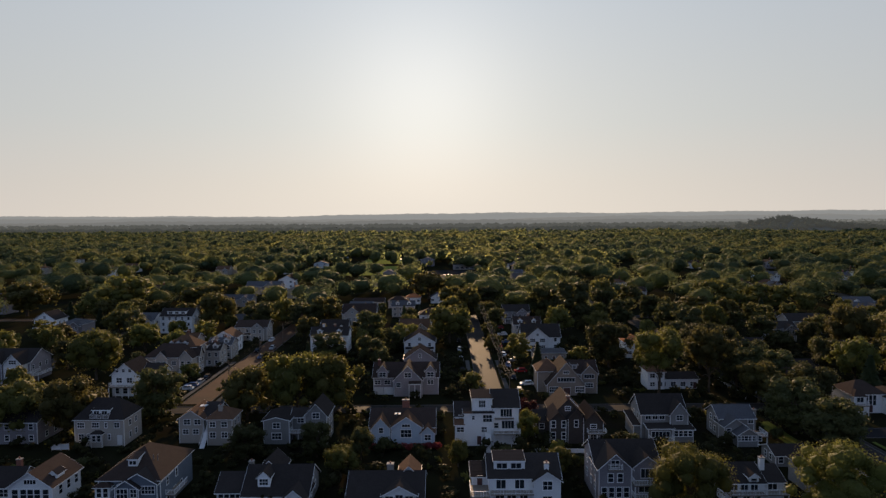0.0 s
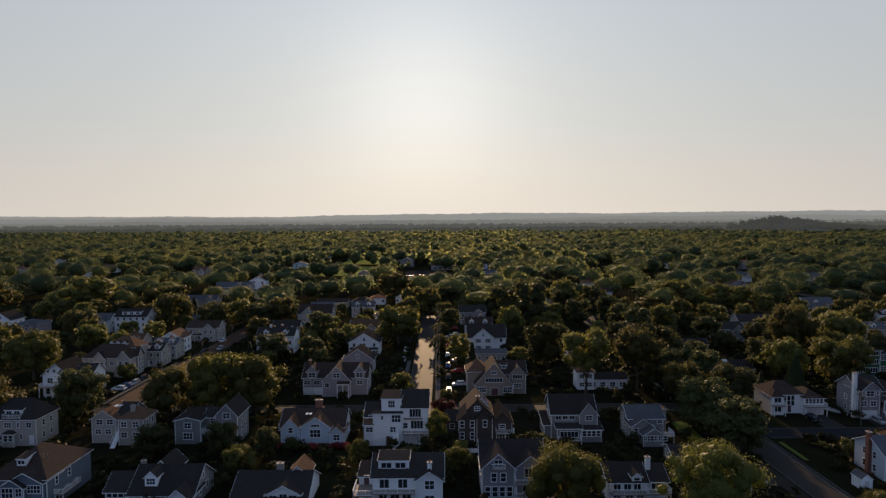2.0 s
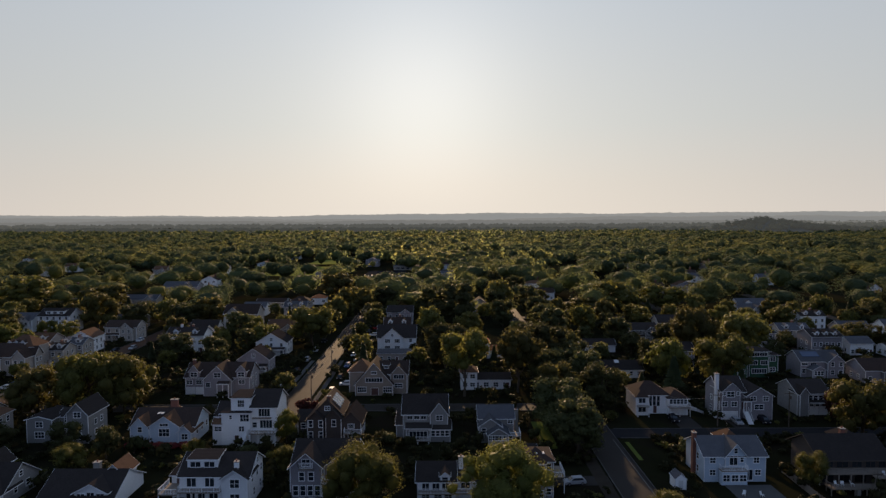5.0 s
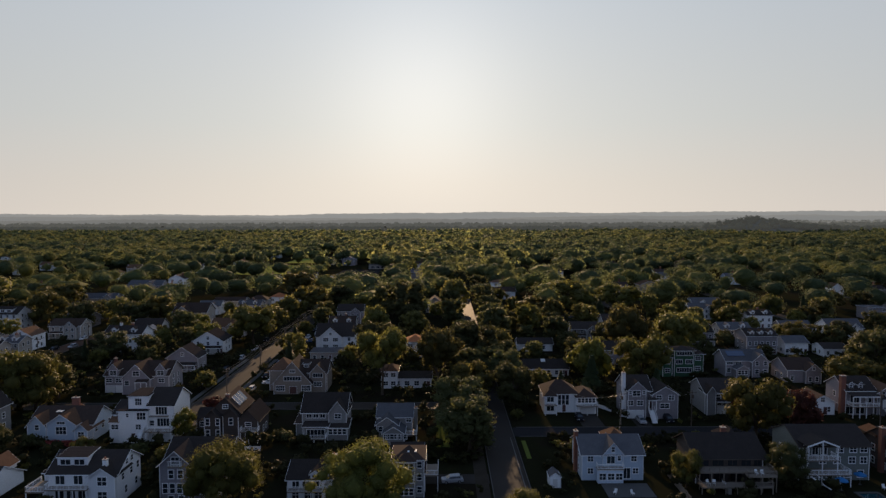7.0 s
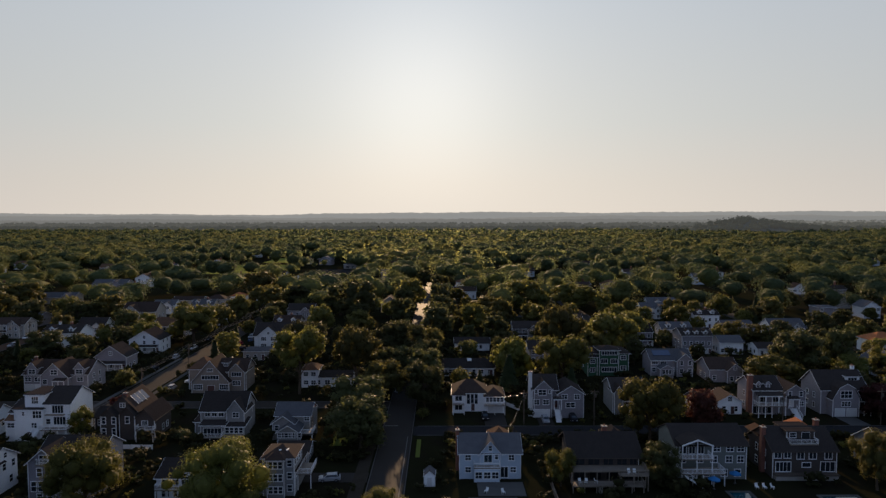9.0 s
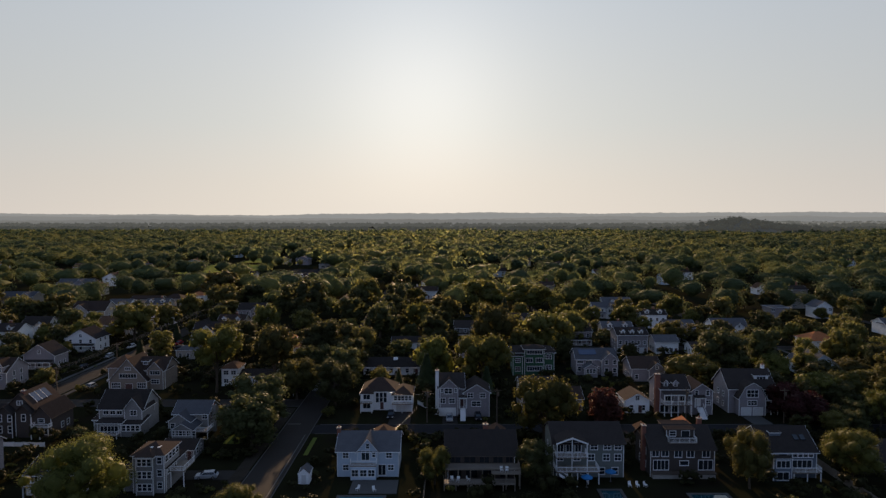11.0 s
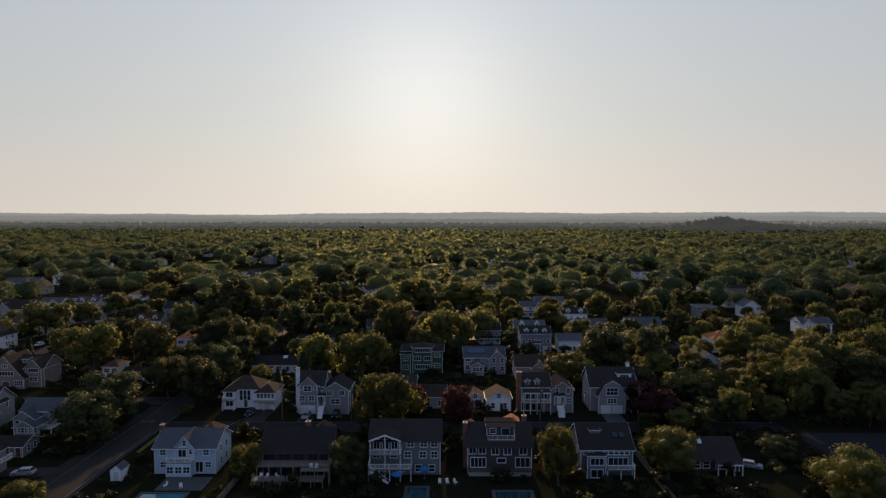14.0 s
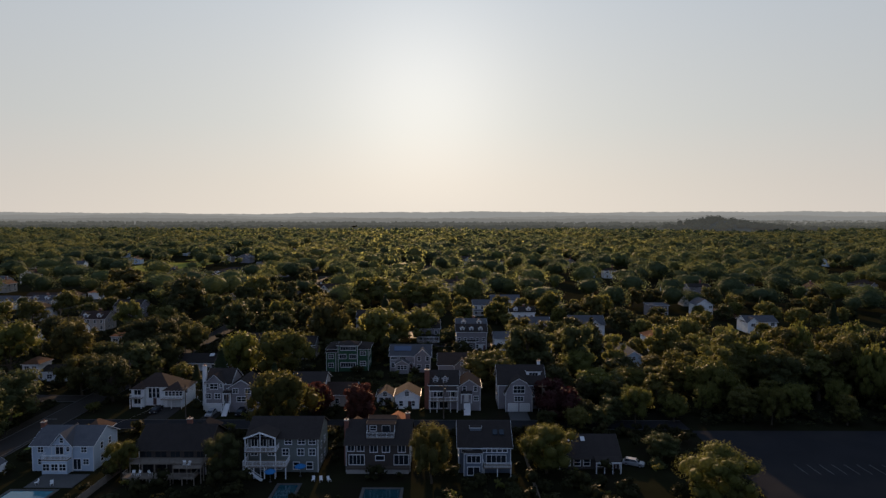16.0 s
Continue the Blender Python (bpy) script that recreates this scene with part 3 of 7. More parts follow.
    def side_windows(self, x0, x1, y0, y1, floors, n=2):
        for z in floors:
            for k in range(n):
                y = y0 + (y1 - y0) * (k + 1) / (n + 1)
                self.win(x0, y, z, 0.9, 1.3, "l")
                self.win(x1, y, z, 0.9, 1.3, "r")
            for k in range(3):
                self.win(x0 + (x1 - x0) * (k + 0.7) / 3.4, y1, z, 1.0, 1.3, "b")


def plain_house(x, y, w, d, eave, rise, kind, label, wall, roof, n=4, bay=None, chimney=None, turn=0, sides=True, garage=False, ww=1.0, front=""):
    """A house of one main block: rows of windows, an optional forward gable (offset, width, length) and chimney (offset, material), and a front of "porch", "dormers" or "wing"."""
    h = House(x, y, label, wall, roof, turn, r=max(w, d) * 0.55, depth=d)
    h.block(-w / 2, w / 2, 0, d, 0, eave, kind, rise)
    floors = [z for z in (1.55, 4.35, 7.1) if z + 0.9 < eave]
    if not floors:
        floors = [eave * 0.55]
    x_bay = (bay[0] - bay[1] / 2 - 0.6, bay[0] + bay[1] / 2 + 0.6) if bay else (99, 99)
    for z in floors:
        for k in range(n):
            xx = -w / 2 + w * (k + 0.5) / n
            if x_bay[0] < xx < x_bay[1]:
                continue
            h.win(xx, 0, z, ww, 1.35, "f", 2 if ww > 1.1 else 1)
        h.win(-w / 2, d * 0.35, z, 0.9, 1.3, "l")
        h.win(-w / 2, d * 0.7, z, 0.9, 1.3, "l")
        h.win(w / 2, d * 0.35, z, 0.9, 1.3, "r")
        h.win(w / 2, d * 0.7, z, 0.9, 1.3, "r")
        for k in range(3):
            h.win(w * (k - 1) / 3, d, z, 1.0, 1.3, "b")
    if kind == "gy":
        h.win(0, 0, eave + rise * 0.32, 1.0, 1.2, "f", 2)
    if bay:
        b, bw, bl = bay
        h.block(b - bw / 2, b + bw / 2, -bl, d * 0.5, 0, eave, "gy", min(rise, bw * 0.42))
        for z in floors:
            h.wins((b - bw * 0.22, b + bw * 0.22), -bl, z, ww if bw < 7 else 2.0, cols=1 if bw < 7 else 3)
        h.win(b, -bl, eave + bw * 0.12, 0.8, 0.9)
    if garage:
        h.garage(-w / 2 + 1.9, 0)
    else:
        h.door(w * 0.12 if n % 2 == 0 else w / 2 - 0.9, 0, 0.1)
    if chimney:
        h.chimney(chimney[0], d * 0.5, eave, eave + rise + 1.1, material=chimney[1])
    if front == "porch":
        h.deck(-w * 0.44, w * 0.44, -2.2, 0, 0.5, posts=False)
        h.porch_roof(-w * 0.47, w * 0.47, -2.3, 0, 2.75, 5, 0.5, 0.55)
    if front == "dormers":
        for k in (-1, 1):
            h.dormer(k * w * 0.26, 0.9, eave + 0.35, 1.9, 1.35, d * 0.32, 0.85, wall=WHITE)
        h.chimney(w * 0.1, d * 0.55, eave + rise * 0.6, eave + rise + 0.9)
    if front == "wing":
        h.block(w * 0.02, w * 0.42, -1.6, d * 0.45, 0, eave - 0.3, "gy", w * 0.17)
        for z in floors:
            h.wins((w * 0.13, w * 0.31), -1.6, z, 0.95, 1.35)
        h.win(w * 0.22, -1.6, eave + w * 0.05, 0.8, 0.8)
        h.porch_roof(-w * 0.46, w * 0.01, -1.9, 0, 2.7, 3, 0.0, 0.5)
    return h


# -- the front row, nearest to the water --
h = House(-78.0, 112, "white gabled house with arched gable window and dark roof", WHITE, R_DARK)
h.block(-4.1, 4.1, 0, 9, 0, 5.1, "gy", 2.8, roof=R_BROWN)
h.block(-13, -4.1, 2, 9, 0, 4.3, "gx", 2.4, roof=R_DARK)
h.win(0, 0, 6.0, 2.2, 0.8, cols=4, rows=1)
h.wins((-2.9, -1.3, 0, 1.3, 2.9), 0, 3.6, 1.1, 1.9)
h.wins((-3, 0, 3), 0, 1.1, 1.2)
h.wins((-11.5, -9, -6.5), 2, 3.0, 1.6, 1.4, cols=2)
h.wins((2.5, 5, 7.5), 4.1, 3.5, 1.0, 1.6, "r")
h.dormer(2.8, 2.4, 5.0, 1.6, 1.4, 2.4, 0.7)
h.chimney(-6, 6, 5, 8.0)

h = House(-59.3, 112, "blue-grey clapboard house with roof tinted brown for low sun and white trim", SLATE, R_BROWN, wide=0.92)
h.block(-6.3, 6.3, 0, 14.5, 0, 6.2, "hip", 4.3)
h.block(-1.4, 6.0, -0.8, 5, 0, 6.0, "gy", 1.9, roof=R_DARK)
h.block(-2.2, 2.6, -1.5, 4, 0, 5.4, "gy", 1.5, roof=R_DARK)
h.block(-6.3, -3.4, -1.2, 2, 0, 5.4, "hip", 0.9, wall=WHITE)
h.wins((-5.5, -4.2), -1.2, 4.4, 0.9, 1.7)
h.win(-0.7, -1.5, 4.3, 2.2, 1.8, cols=3)
h.win(4.2, -0.8, 4.7, 2.6, 1.4, cols=4)
h.win(1.6, -1.5, 4.4, 1.2, 1.5, cols=2)
h.wins((-1.2, 1.4), -1.5, 1.6, 1.2)
h.win(4.4, -0.8, 1.8, 1.4, 1.4, cols=2)
h.wins((3, 7), 6.3, 4.9, 0.8, 1.5, "r")
h.wins((3, 6, 9), 6.3, 1.8, 0.9, 1.3, "r")
h.block(-1.4, 0.6, 2.2, 5, 7.6, 9.3, "shed", 0.3, 0.15, WHITE, name="dormer")
h.win(-0.4, 2.2, 8.7, 1.4, 0.7, cols=2, rows=1)
for i in (3.0, 3.9):
    part("vent_pipe", Shape().tube([(i, 4, 8.4), (i, 4, 9.6)], 0.09, 7), METAL, h.ob)
h.deck(6.3, 8.2, 2, 8, 2.4, sides="fr")

h = House(-32.3, 112.5, "low dark-roofed house with white gabled dormer", GREY, R_DARK, wide=0.93)
h.block(-6.4, 6.8, 0, 10.5, 0, 3.0, "gx", 3.7)
h.block(-12.4, -6.4, 2, 9, 0, 2.8, "gx", 2.4)
h.block(-5.5, -0.5, 7, 13, 2.5, 4.6, "gy", 2.2)
h.block(2.2, 6.8, -2, 5, 0, 3.0, "gy", 1.8, wall=WHITE)
h.dormer(-2.4, 1.2, 4.0, 2.6, 1.8, 4, 1.15, cols=3, ww=1.7, wall=WHITE)
h.win(4.5, -2, 1.8, 2.8, 1.4, cols=3)
h.wins((-11.6, -10.4, -9.2, -8), 2, 2.0, 1.0, 0.9, rows=1)
h.wins((-4.5, -0.5), 0, 1.8, 1.2)
h.wins((3.5, 7), 6.8, 2.0, 0.9, 1.3, "r")
h.win(6.8, 5.2, 4.6, 0.9, 1.0, "r")
h.chimney(-6.6, 6.5, 3, 6.9, material=STONE)

h = House(-11.2, 111, "low dark-roofed house with white sunroom gable and broad chimney", WHITE, R_DARK, wide=0.85)
h.block(-8.4, 8.4, 0, 12, 0, 2.3, "gx", 3.3)
h.block(-0.6, 6.9, 0.6, 8, 1.2, 3.3, "gy", 1.7, trim=False)
h.wins((0.9, 5.3), 0.6, 2.5, 1.7, 1.1, cols=2, rows=1)
h.win(3.1, 0.6, 2.5, 1.6, 1.6, cols=2)
h.wins((-5.5, -2.5, 3, 6), 0, 1.3, 1.6, 1.0, cols=2)
# roof piece behind, coloured as lit by the low sun
h.block(2.6, 7.2, 6.2, 11.5, 3.4, 4.6, "gy", 1.9, roof=R_WARM, trim=False)
h.chimney(0.6, 7.0, 3.5, 6.6, 1.5, 0.9, STONE)

h = House(15.0, 112, "white three-storey house with dark roof, balconies and front gable", WHITE, R_DARK)
h.block(-6.6, 6.6, 0, 9, 0, 6.4, "gx", 2.8)
h.block(-9.6, -6.6, 3.5, 9, 0, 5.0, "shed", 0.6)
h.block(1.7, 6.6, -1.0, 5, 0, 6.2, "gy", 1.6)
h.block(-5.6, 0.2, 1.4, 5.5, 6.6, 8.9, "shed", 0.4, 0.2, name="dormer")
h.wins((-4.1, -1.4), 1.4, 8.0, 1.9, 1.0, cols=2, rows=1)
h.wins((-4.4, -0.9), 0, 5.2, 1.7, 1.9, cols=2, rows=1)
h.wins((-4.6, -2.4, -0.2), 0, 2.4, 1.6, 2.0, cols=2, rows=1)
h.win(4.2, -1.0, 5.2, 1.7, 1.6, cols=2)
h.win(4.2, -1.0, 2.4, 1.7, 1.5, cols=2)
h.deck(-6.4, 1.6, -1.8, 0, 3.9)
h.deck(-10.2, -6.6, -1.6, 3.4, 3.4, sides="fl")
h.door(-8.2, 3.5, 3.2, 1.0, 1.9)
h.wins((3, 7), -6.6, 5, 0.9, 1.3, "l")
h.wins((2, 5.2, 7.8), 6.6, 5.0, 0.9, 1.4, "r")
h.wins((3, 7), 6.6, 2.0, 0.9, 1.4, "r")
h.wins((3.6, 5.6), 6.6, 7.3, 0.8, 1.0, "r")
h.chimney(4.2, 0.4, 6.6, 8.9, 0.8, 0.7, TRIM)

h = House(35.4, 113, "tall grey three-storey house with twin gables and balconies", MAUVE, R_DARK)
h.block(-6.1, 0, 0, 6, 0, 7.6, "gy", 2.7)
h.block(-6.1, 6.1, 2.6, 12, 0, 7.4, "gx", 3.0)
h.block(0.3, 6.1, 0.6, 6, 0, 7.4, "gy", 2.2)
h.deck(-4.4, -1.7, -0.5, 0.0, 7.4, posts=False)
h.win(-3.05, 0, 8.4, 1.5, 1.3, cols=2)
h.wins((-3.9, -2.1), 0, 5.7, 0.95, 1.6)
h.wins((-5.1, -3.7, -2.3, -0.9), 0, 2.9, 0.95, 1.9)
h.wins((-4, -2), 0, 0.9, 1.0, 1.0)
h.win(3.2, 0.6, 6.3, 2.3, 1.7, cols=3, rows=1)
h.win(3.2, 0.6, 3.6, 3.0, 1.9, cols=3, rows=1)
h.deck(0.1, 6.2, -1.9, 0.6, 5.0, pitch=3)
h.deck(0.1, 6.2, -1.9, 0.6, 2.4, pitch=3)
h.wins((3, 6, 9.5), -6.1, 5.8, 0.8, 1.5, "l")
h.wins((3, 6, 9.5), -6.1, 3.0, 0.8, 1.5, "l")

h = House(59.8, 114, "white house with balcony, dark roof and white chimney", WHITE, R_DARK)
h.block(-6, 1.4, 0, 9.5, 0, 4.2, "gx", 2.0)
h.block(1.4, 5.6, 0.8, 9, 0, 4.0, "gx", 1.8)
h.dormer(-0.6, 0.0, 3.6, 1.9, 1.6, 4, 0.7)
h.deck(-5.8, 1.2, -1.6, 0, 2.4)
h.deck(1.4, 5.8, -1.0, 0.8, 2.2)
h.wins((-4.4, -2.4, -0.5), 0, 3.3, 1.3, 1.6, cols=2, rows=1)
h.wins((-4.4, -2, 0), 0, 1.1, 1.4, 1.5, cols=2)
h.win(3.4, 0.8, 3.1, 1.7, 1.6, cols=2, rows=1)
h.chimney(2.6, 3.6, 4.5, 7.6, 0.9, 0.8, TRIM)

h = House(77.5, 115, "grey three-storey house with octagonal lookout roof and deck", GREY, R_DARK, wide=0.88)
h.block(-6.2, 3.4, 0.8, 10, 0, 4.6, "hip", 1.0)
h.block(-3.6, 3.4, 0.0, 7, 0, 7.6, "hip", 1.7, roof=R_BROWN)
h.block(-2.4, 1.4, -1.0, 1.5, 0, 7.6, "hip", 1.2, roof=R_BROWN)
for z in (6.6, 4.1, 1.6):
    h.wins((-1.6, -0.5, 0.6), -1.0, z, 0.85, 1.3)
    h.win(2.4, 0, z, 1.0, 1.2)
h.wins((1.2, 2.8, 4.4, 6.0), 3.4, 6.6, 1.1, 1.2, "r")
h.wins((2, 5), 3.4, 3.9, 0.9, 1.3, "r")
h.win(-4.8, 0.8, 3.2, 1.4, 1.2, cols=2)
for i in (-0.4, 1.2):
    part("roof_light", Shape().box(i, i + 0.5, 1.5, 2.6, 8.55, 8.7), PLASTIC, h.ob)
h.deck(3.4, 6.6, 2.5, 8, 3.4, sides="fr")

plain_house(76.2, 131, 7, 6, 2.6, 1.3, "gx", "small grey cottage with white porch posts", GREY, R_DARK, 3)

h = House(119.9, 122.6, "pale blue house with central gable, balcony and blue-grey roof", BLUE, R_GREY, wide=0.93)
h.block(-6.9, 6.9, 0, 9.5, 0, 5.6, "gx", 2.5)
h.block(-2.3, 2.3, -0.3, 5, 0, 5.7, "gy", 2.5)
h.block(0.5, 5.0, 6, 11.5, 3, 6.0, "hip", 2.2, wall=STONE, roof=R_WARM)
h.win(0, -0.3, 6.7, 0.7, 1.0)
h.win(-0.5, -0.3, 4.7, 1.7, 1.9, cols=2, rows=1)
h.win(1.4, -0.3, 4.9, 0.7, 1.1)
h.block(-3.7, 2.0, -1.7, -0.3, 0, 2.75, "flat", 0, 0.05, trim=False, name="bay")
h.wins((-2.7, -0.8, 1.0), -1.7, 1.5, 1.4, 1.3, cols=2)
h.deck(-3.8, 2.1, -1.8, -0.3, 3.1, posts=False)
h.wins((-5.0, 4.8), 0, 4.6, 1.2, 1.1, cols=2)
h.wins((-5.0, 5.2), 0, 2.0, 1.2, 1.1, cols=2)
h.win(3.2, 0, 1.5, 1.6, 2.2, cols=2, rows=1)
h.chimney(-7.3, 4.6, 0, 8.9, 0.8, 1.0)
h.side_windows(-6.9, 6.9, 0, 9.5, (1.7, 4.4))
sheet("terrace", 117, 126.5, 114.6, 120.8, 0.12, CONCRETE, "grey paved terrace behind the blue house", "terrace", 0.2)

h = House(143.5, 121, "long low brown house with broad wooden decks", BROWN, R_DARK, wide=0.91)
h.block(-7.4, 7.8, 0, 10.5, 0, 5.8, "gx", 3.0, over=0.9)
h.block(2.5, 6.5, 6, 12, 5, 6.6, "hip", 2.2)
h.deck(-8.0, 8.6, -3.0, 0, 3.6, rails=PLANK, material=PLANK)
h.deck(-8.4, 7.4, -5.2, -3.05, 1.5, rails=PLANK, material=PLANK)
h.deck(2.2, 8.6, -4.4, -3.02, 3.3, rails=PLANK, material=PLANK)
for x, z, w, tall in ((-5.8, 3.65, 2.6, 2.0), (-2.4, 3.65, 2.6, 2.0), (0.9, 3.65, 2.2, 2.0), (4.0, 3.65, 2.2, 2.0), (6.6, 3.65, 1.6, 2.0), (-5.6, 0.5, 2.6, 2.2), (-2.0, 0.5, 2.6, 2.2), (1.8, 0.5, 2.6, 2.2), (5.6, 0.5, 2.2, 2.2)):
    s_door = part("sliding_door", Shape().box(x - w / 2 - 0.08, x + w / 2 + 0.08, -0.05, 0.02, z, z + tall + 0.1), DARKWOOD, h.ob)
    for k in range(2):
        part("pane", Shape().box(x - w / 2 + k * w / 2 + 0.05, x + k * w / 2 - 0.05, -0.075, -0.03, z + 0.1, z + tall), GLASS, s_door)
part("deck_stair_wall", Shape().box(-2.6, -1.8, -5.1, -4.3, 0, 1.28), STONE, h.ob, "stone pier under the deck")
h.chimney(1.6, 6.0, 6, 9.7, 1.1, 0.8)

h = House(166.3, 122.3, "grey-green shingled house with white gabled porch decks", SAGE, R_DARK, wide=0.93)
h.block(-7.9, 7.9, 0, 10.5, 0, 7.4, "gx", 2.7)
r = part("porch_gable", Shape().prism([(-7.8, 8.3), (-4.3, 9.5), (-0.8, 8.3), (-0.8, 8.12), (-4.3, 9.3), (-7.8, 8.12)], "y", -2.7, 2.2, [(0, 1, 4, 5), (1, 2, 3, 4)]), R_DARK, h.ob)
part("fascia", Shape().prism([(-7.85, 8.32), (-4.3, 9.53), (-0.75, 8.32), (-0.75, 8.0), (-4.3, 9.2), (-7.85, 8.0)], "y", -2.78, -2.705, [(0, 1, 4, 5), (1, 2, 3, 4)]), TRIM, r)
for i in (-7.6, -4.3, -1.0):
    part("post", Shape().box(i - 0.1, i + 0.1, -2.6, -2.4, 5.3, 8.15 if i != -4.3 else 9.2), TRIM, r)
h.deck(-7.8, -0.8, -2.6, 0, 5.3, pitch=3.3)
h.deck(-8.0, 1.6, -3.4, 0, 2.6, pitch=2.4)
h.stair_along(-7.4, -3.4, -4.5, -3.45, 2.5)
h.wins((-6.4, -4.4, -2.4), 0.0, 6.5, 1.3, 1.9, cols=2, rows=1)
h.wins((1.2, 4.2, 6.6), 0, 6.6, 1.5, 1.2, cols=2)
h.wins((-6.5, -2.6, 0.6, 4.0, 6.6), 0, 4.3, 1.4, 1.3, cols=2)
h.wins((-4.5, -1, 3, 6), 0, 1.4, 1.3, 1.4)
h.side_windows(-7.9, 7.9, 0, 10.5, (1.6, 4.6))

h = House(186.2, 122.7, "dark brown shingled house with white-trimmed windows and roof balcony", BROWN, R_DARK, wide=0.92)
h.block(-7.3, 7.3, 0, 10, 0, 6.0, "gx", 3.4)
h.block(-2.8, 3.6, 2.4, 7.5, 6.6, 9.2, "shed", 0.2, 0.2, name="dormer")
h.block(2.4, 5.4, 6, 11.5, 5, 8.0, "hip", 1.8, roof=R_RED)
h.block(-7.3, -5.0, 6, 11, 5, 7.0, "hip", 1.6, roof=R_WARM)
h.win(-1.4, 2.4, 8.4, 1.4, 1.0)
h.door(1.6, 2.4, 7.05, 1.8, 1.9, material=GLASS)
h.deck(-2.8, 3.6, 0.7, 2.4, 7.0, posts=False)
h.wins((-6.2, -4.0), 0, 5.0, 1.5, 1.2, cols=2, rows=1)
h.wins((-1.0, 1.8, 5.4), 0, 5.0, 1.6, 1.6, cols=2, rows=1)
h.win(-4.9, 0, 2.5, 3.4, 2.0, cols=4, rows=1)
h.win(0.4, 0, 2.9, 1.9, 0.9, rows=1)
h.win(5.3, 0, 2.5, 3.2, 2.0, cols=3, rows=1)
h.deck(-7.3, 7.3, -1.4, 0, 1.2, rail=False, posts=False, material=DARKWOOD)
part("plinth", Shape().box(-7.1, 7.1, -1.2, -0.2, 0, 0.98), STONE, h.ob)
h.chimney(-7.8, 3.5, 0, 9.8, 0.9, 1.0)
h.chimney(6.4, 6.2, 6, 10.4, 1.0, 0.8)
h.side_windows(-7.3, 7.3, 0, 10, (1.6, 4.4))

h = House(208.6, 122, "blue-grey shingled house with roof lights and glazed bay", SLATE, R_DARK)
h.block(-5.4, 5.4, 0, 10.5, 0, 5.7, "gx", 3.6)
h.block(-4.4, -0.6, -1.6, 2, 0, 4.7, "flat", 0, 0.1)
h.win(-2.4, -1.6, 3.6, 2.7, 1.4, cols=3, rows=1)
h.win(-2.4, -1.6, 1.1, 2.4, 1.6, cols=2, rows=1)
h.wins((-4.4, -3.2, -0.2, 0.9, 2.0, 3.1, 4.2), 0, 5.0, 0.9, 1.0)
h.win(2.4, 0, 3.0, 4.0, 1.6, cols=4, rows=1)
h.deck(-0.4, 5.4, -2.0, 0, 2.0)
for i in (1.8, 3.2):
    part("roof_light", Shape().prism([(2.0, 7.35), (3.1, 8.05), (3.1, 8.2), (2.0, 7.5)], "x", i, i + 1), GLASS, h.ob)
h.block(-3, -0.6, 3, 6, 7.2, 8.5, "shed", 0.2, 0.1, name="dormer")
h.side_windows(-5.4, 5.4, 0, 10.5, (1.6, 4.4))

h = House(231.2, 124, "low dark bungalow with white porch posts in deep shade", BROWN, R_DARK)
h.block(-6.5, 6.2, 0, 9.5, 0, 2.6, "gx", 3.2)
h.porch_roof(0.6, 6.0, -2.4, 0, 2.3, 4)
h.wins((-5.0, -2.8, -0.8), 0, 1.5, 1.3)
h.win(2.6, 0, 1.4, 2.6, 1.5, cols=3)
h.door(4.9, 0, 0.2)
for i in (-4.2, -1.4):
    part("roof_light", Shape().prism([(3.2, 4.85), (4.1, 5.45), (4.1, 5.6), (3.2, 5.0)], "x", i, i + 0.9), PLASTIC, h.ob)
h.side_windows(-6.5, 6.2, 0, 9.5, (1.5,))

# -- the second row --
plain_house(-106, 147, 12, 10, 5.6, 2.6, "gx", "grey two-storey house half hidden by a spreading tree", MAUVE, R_DARK, 4)
h = House(-83.8, 145.4, "beige two-storey house with dark hipped roof and white dormer", CREAM, R_DARK, wide=0.74)
h.block(-8.1, 8.1, 0, 8.6, 0, 6.5, "hip", 4.3, roof=R_DARK)
h.block(-2.8, 3.0, 0.9, 4.5, 6.6, 8.6, "shed", 0.5, 0.2, WHITE, name="dormer")
h.wins((-1.4, 1.2), 0.9, 7.9, 1.7, 1.0, cols=2, rows=1)
h.deck(-3.0, 3.2, -0.2, 0.9, 6.8, posts=False)
h.wins((-6, -1.2), 0, 5.2, 2.2, 1.2, cols=3)
h.wins((2.2,), 0, 5.2, 0.7, 1.2)
h.win(5.8, 0, 5.2, 1.6, 1.2, cols=2)
h.wins((-6, -3.2), 0, 2.3, 1.6, 1.4, cols=2)
h.block(-2.2, 1.4, -0.9, 1, 0, 3.2, "hip", 0.8)
h.wins((-1.2, 0.4), -0.9, 2.2, 1.1, 1.4)
h.win(3.2, 0, 2.3, 0.7, 1.3)
h.door(6.6, 0, 0.3, 1.4, 2.3, material=PLASTIC)
h.side_windows(-8.1, 8.1, 0, 8.6, (2.0, 5.0))

h = House(-57.8, 147.0, "beige two-gabled house with roofs tinted sunlit orange-brown and white outside stair", CREAM, R_WARM, wide=0.95)
h.block(-7.6, -1.4, 0, 8, 0, 6.2, "gy", 2.0)
h.block(0.2, 6.6, -1.6, 5, 0, 6.4, "hip", 2.4)
h.block(-2, 1.5, 2, 9, 0, 6.2, "gx", 2.4, roof=R_DARK)
h.wins((-5.6, -2.9), 0, 5.3, 1.6, 1.2, cols=2)
h.wins((-6.0, -3.4), 0, 2.9, 1.4, 1.1, cols=2)
h.wins((1.6, 4.6), -1.6, 5.2, 1.4, 1.2, cols=2)
h.wins((1.6, 4.6), -1.6, 2.6, 1.4, 1.3, cols=2)
h.stair(-1.2, 0.0, 1.5, 4.2, 5.0)
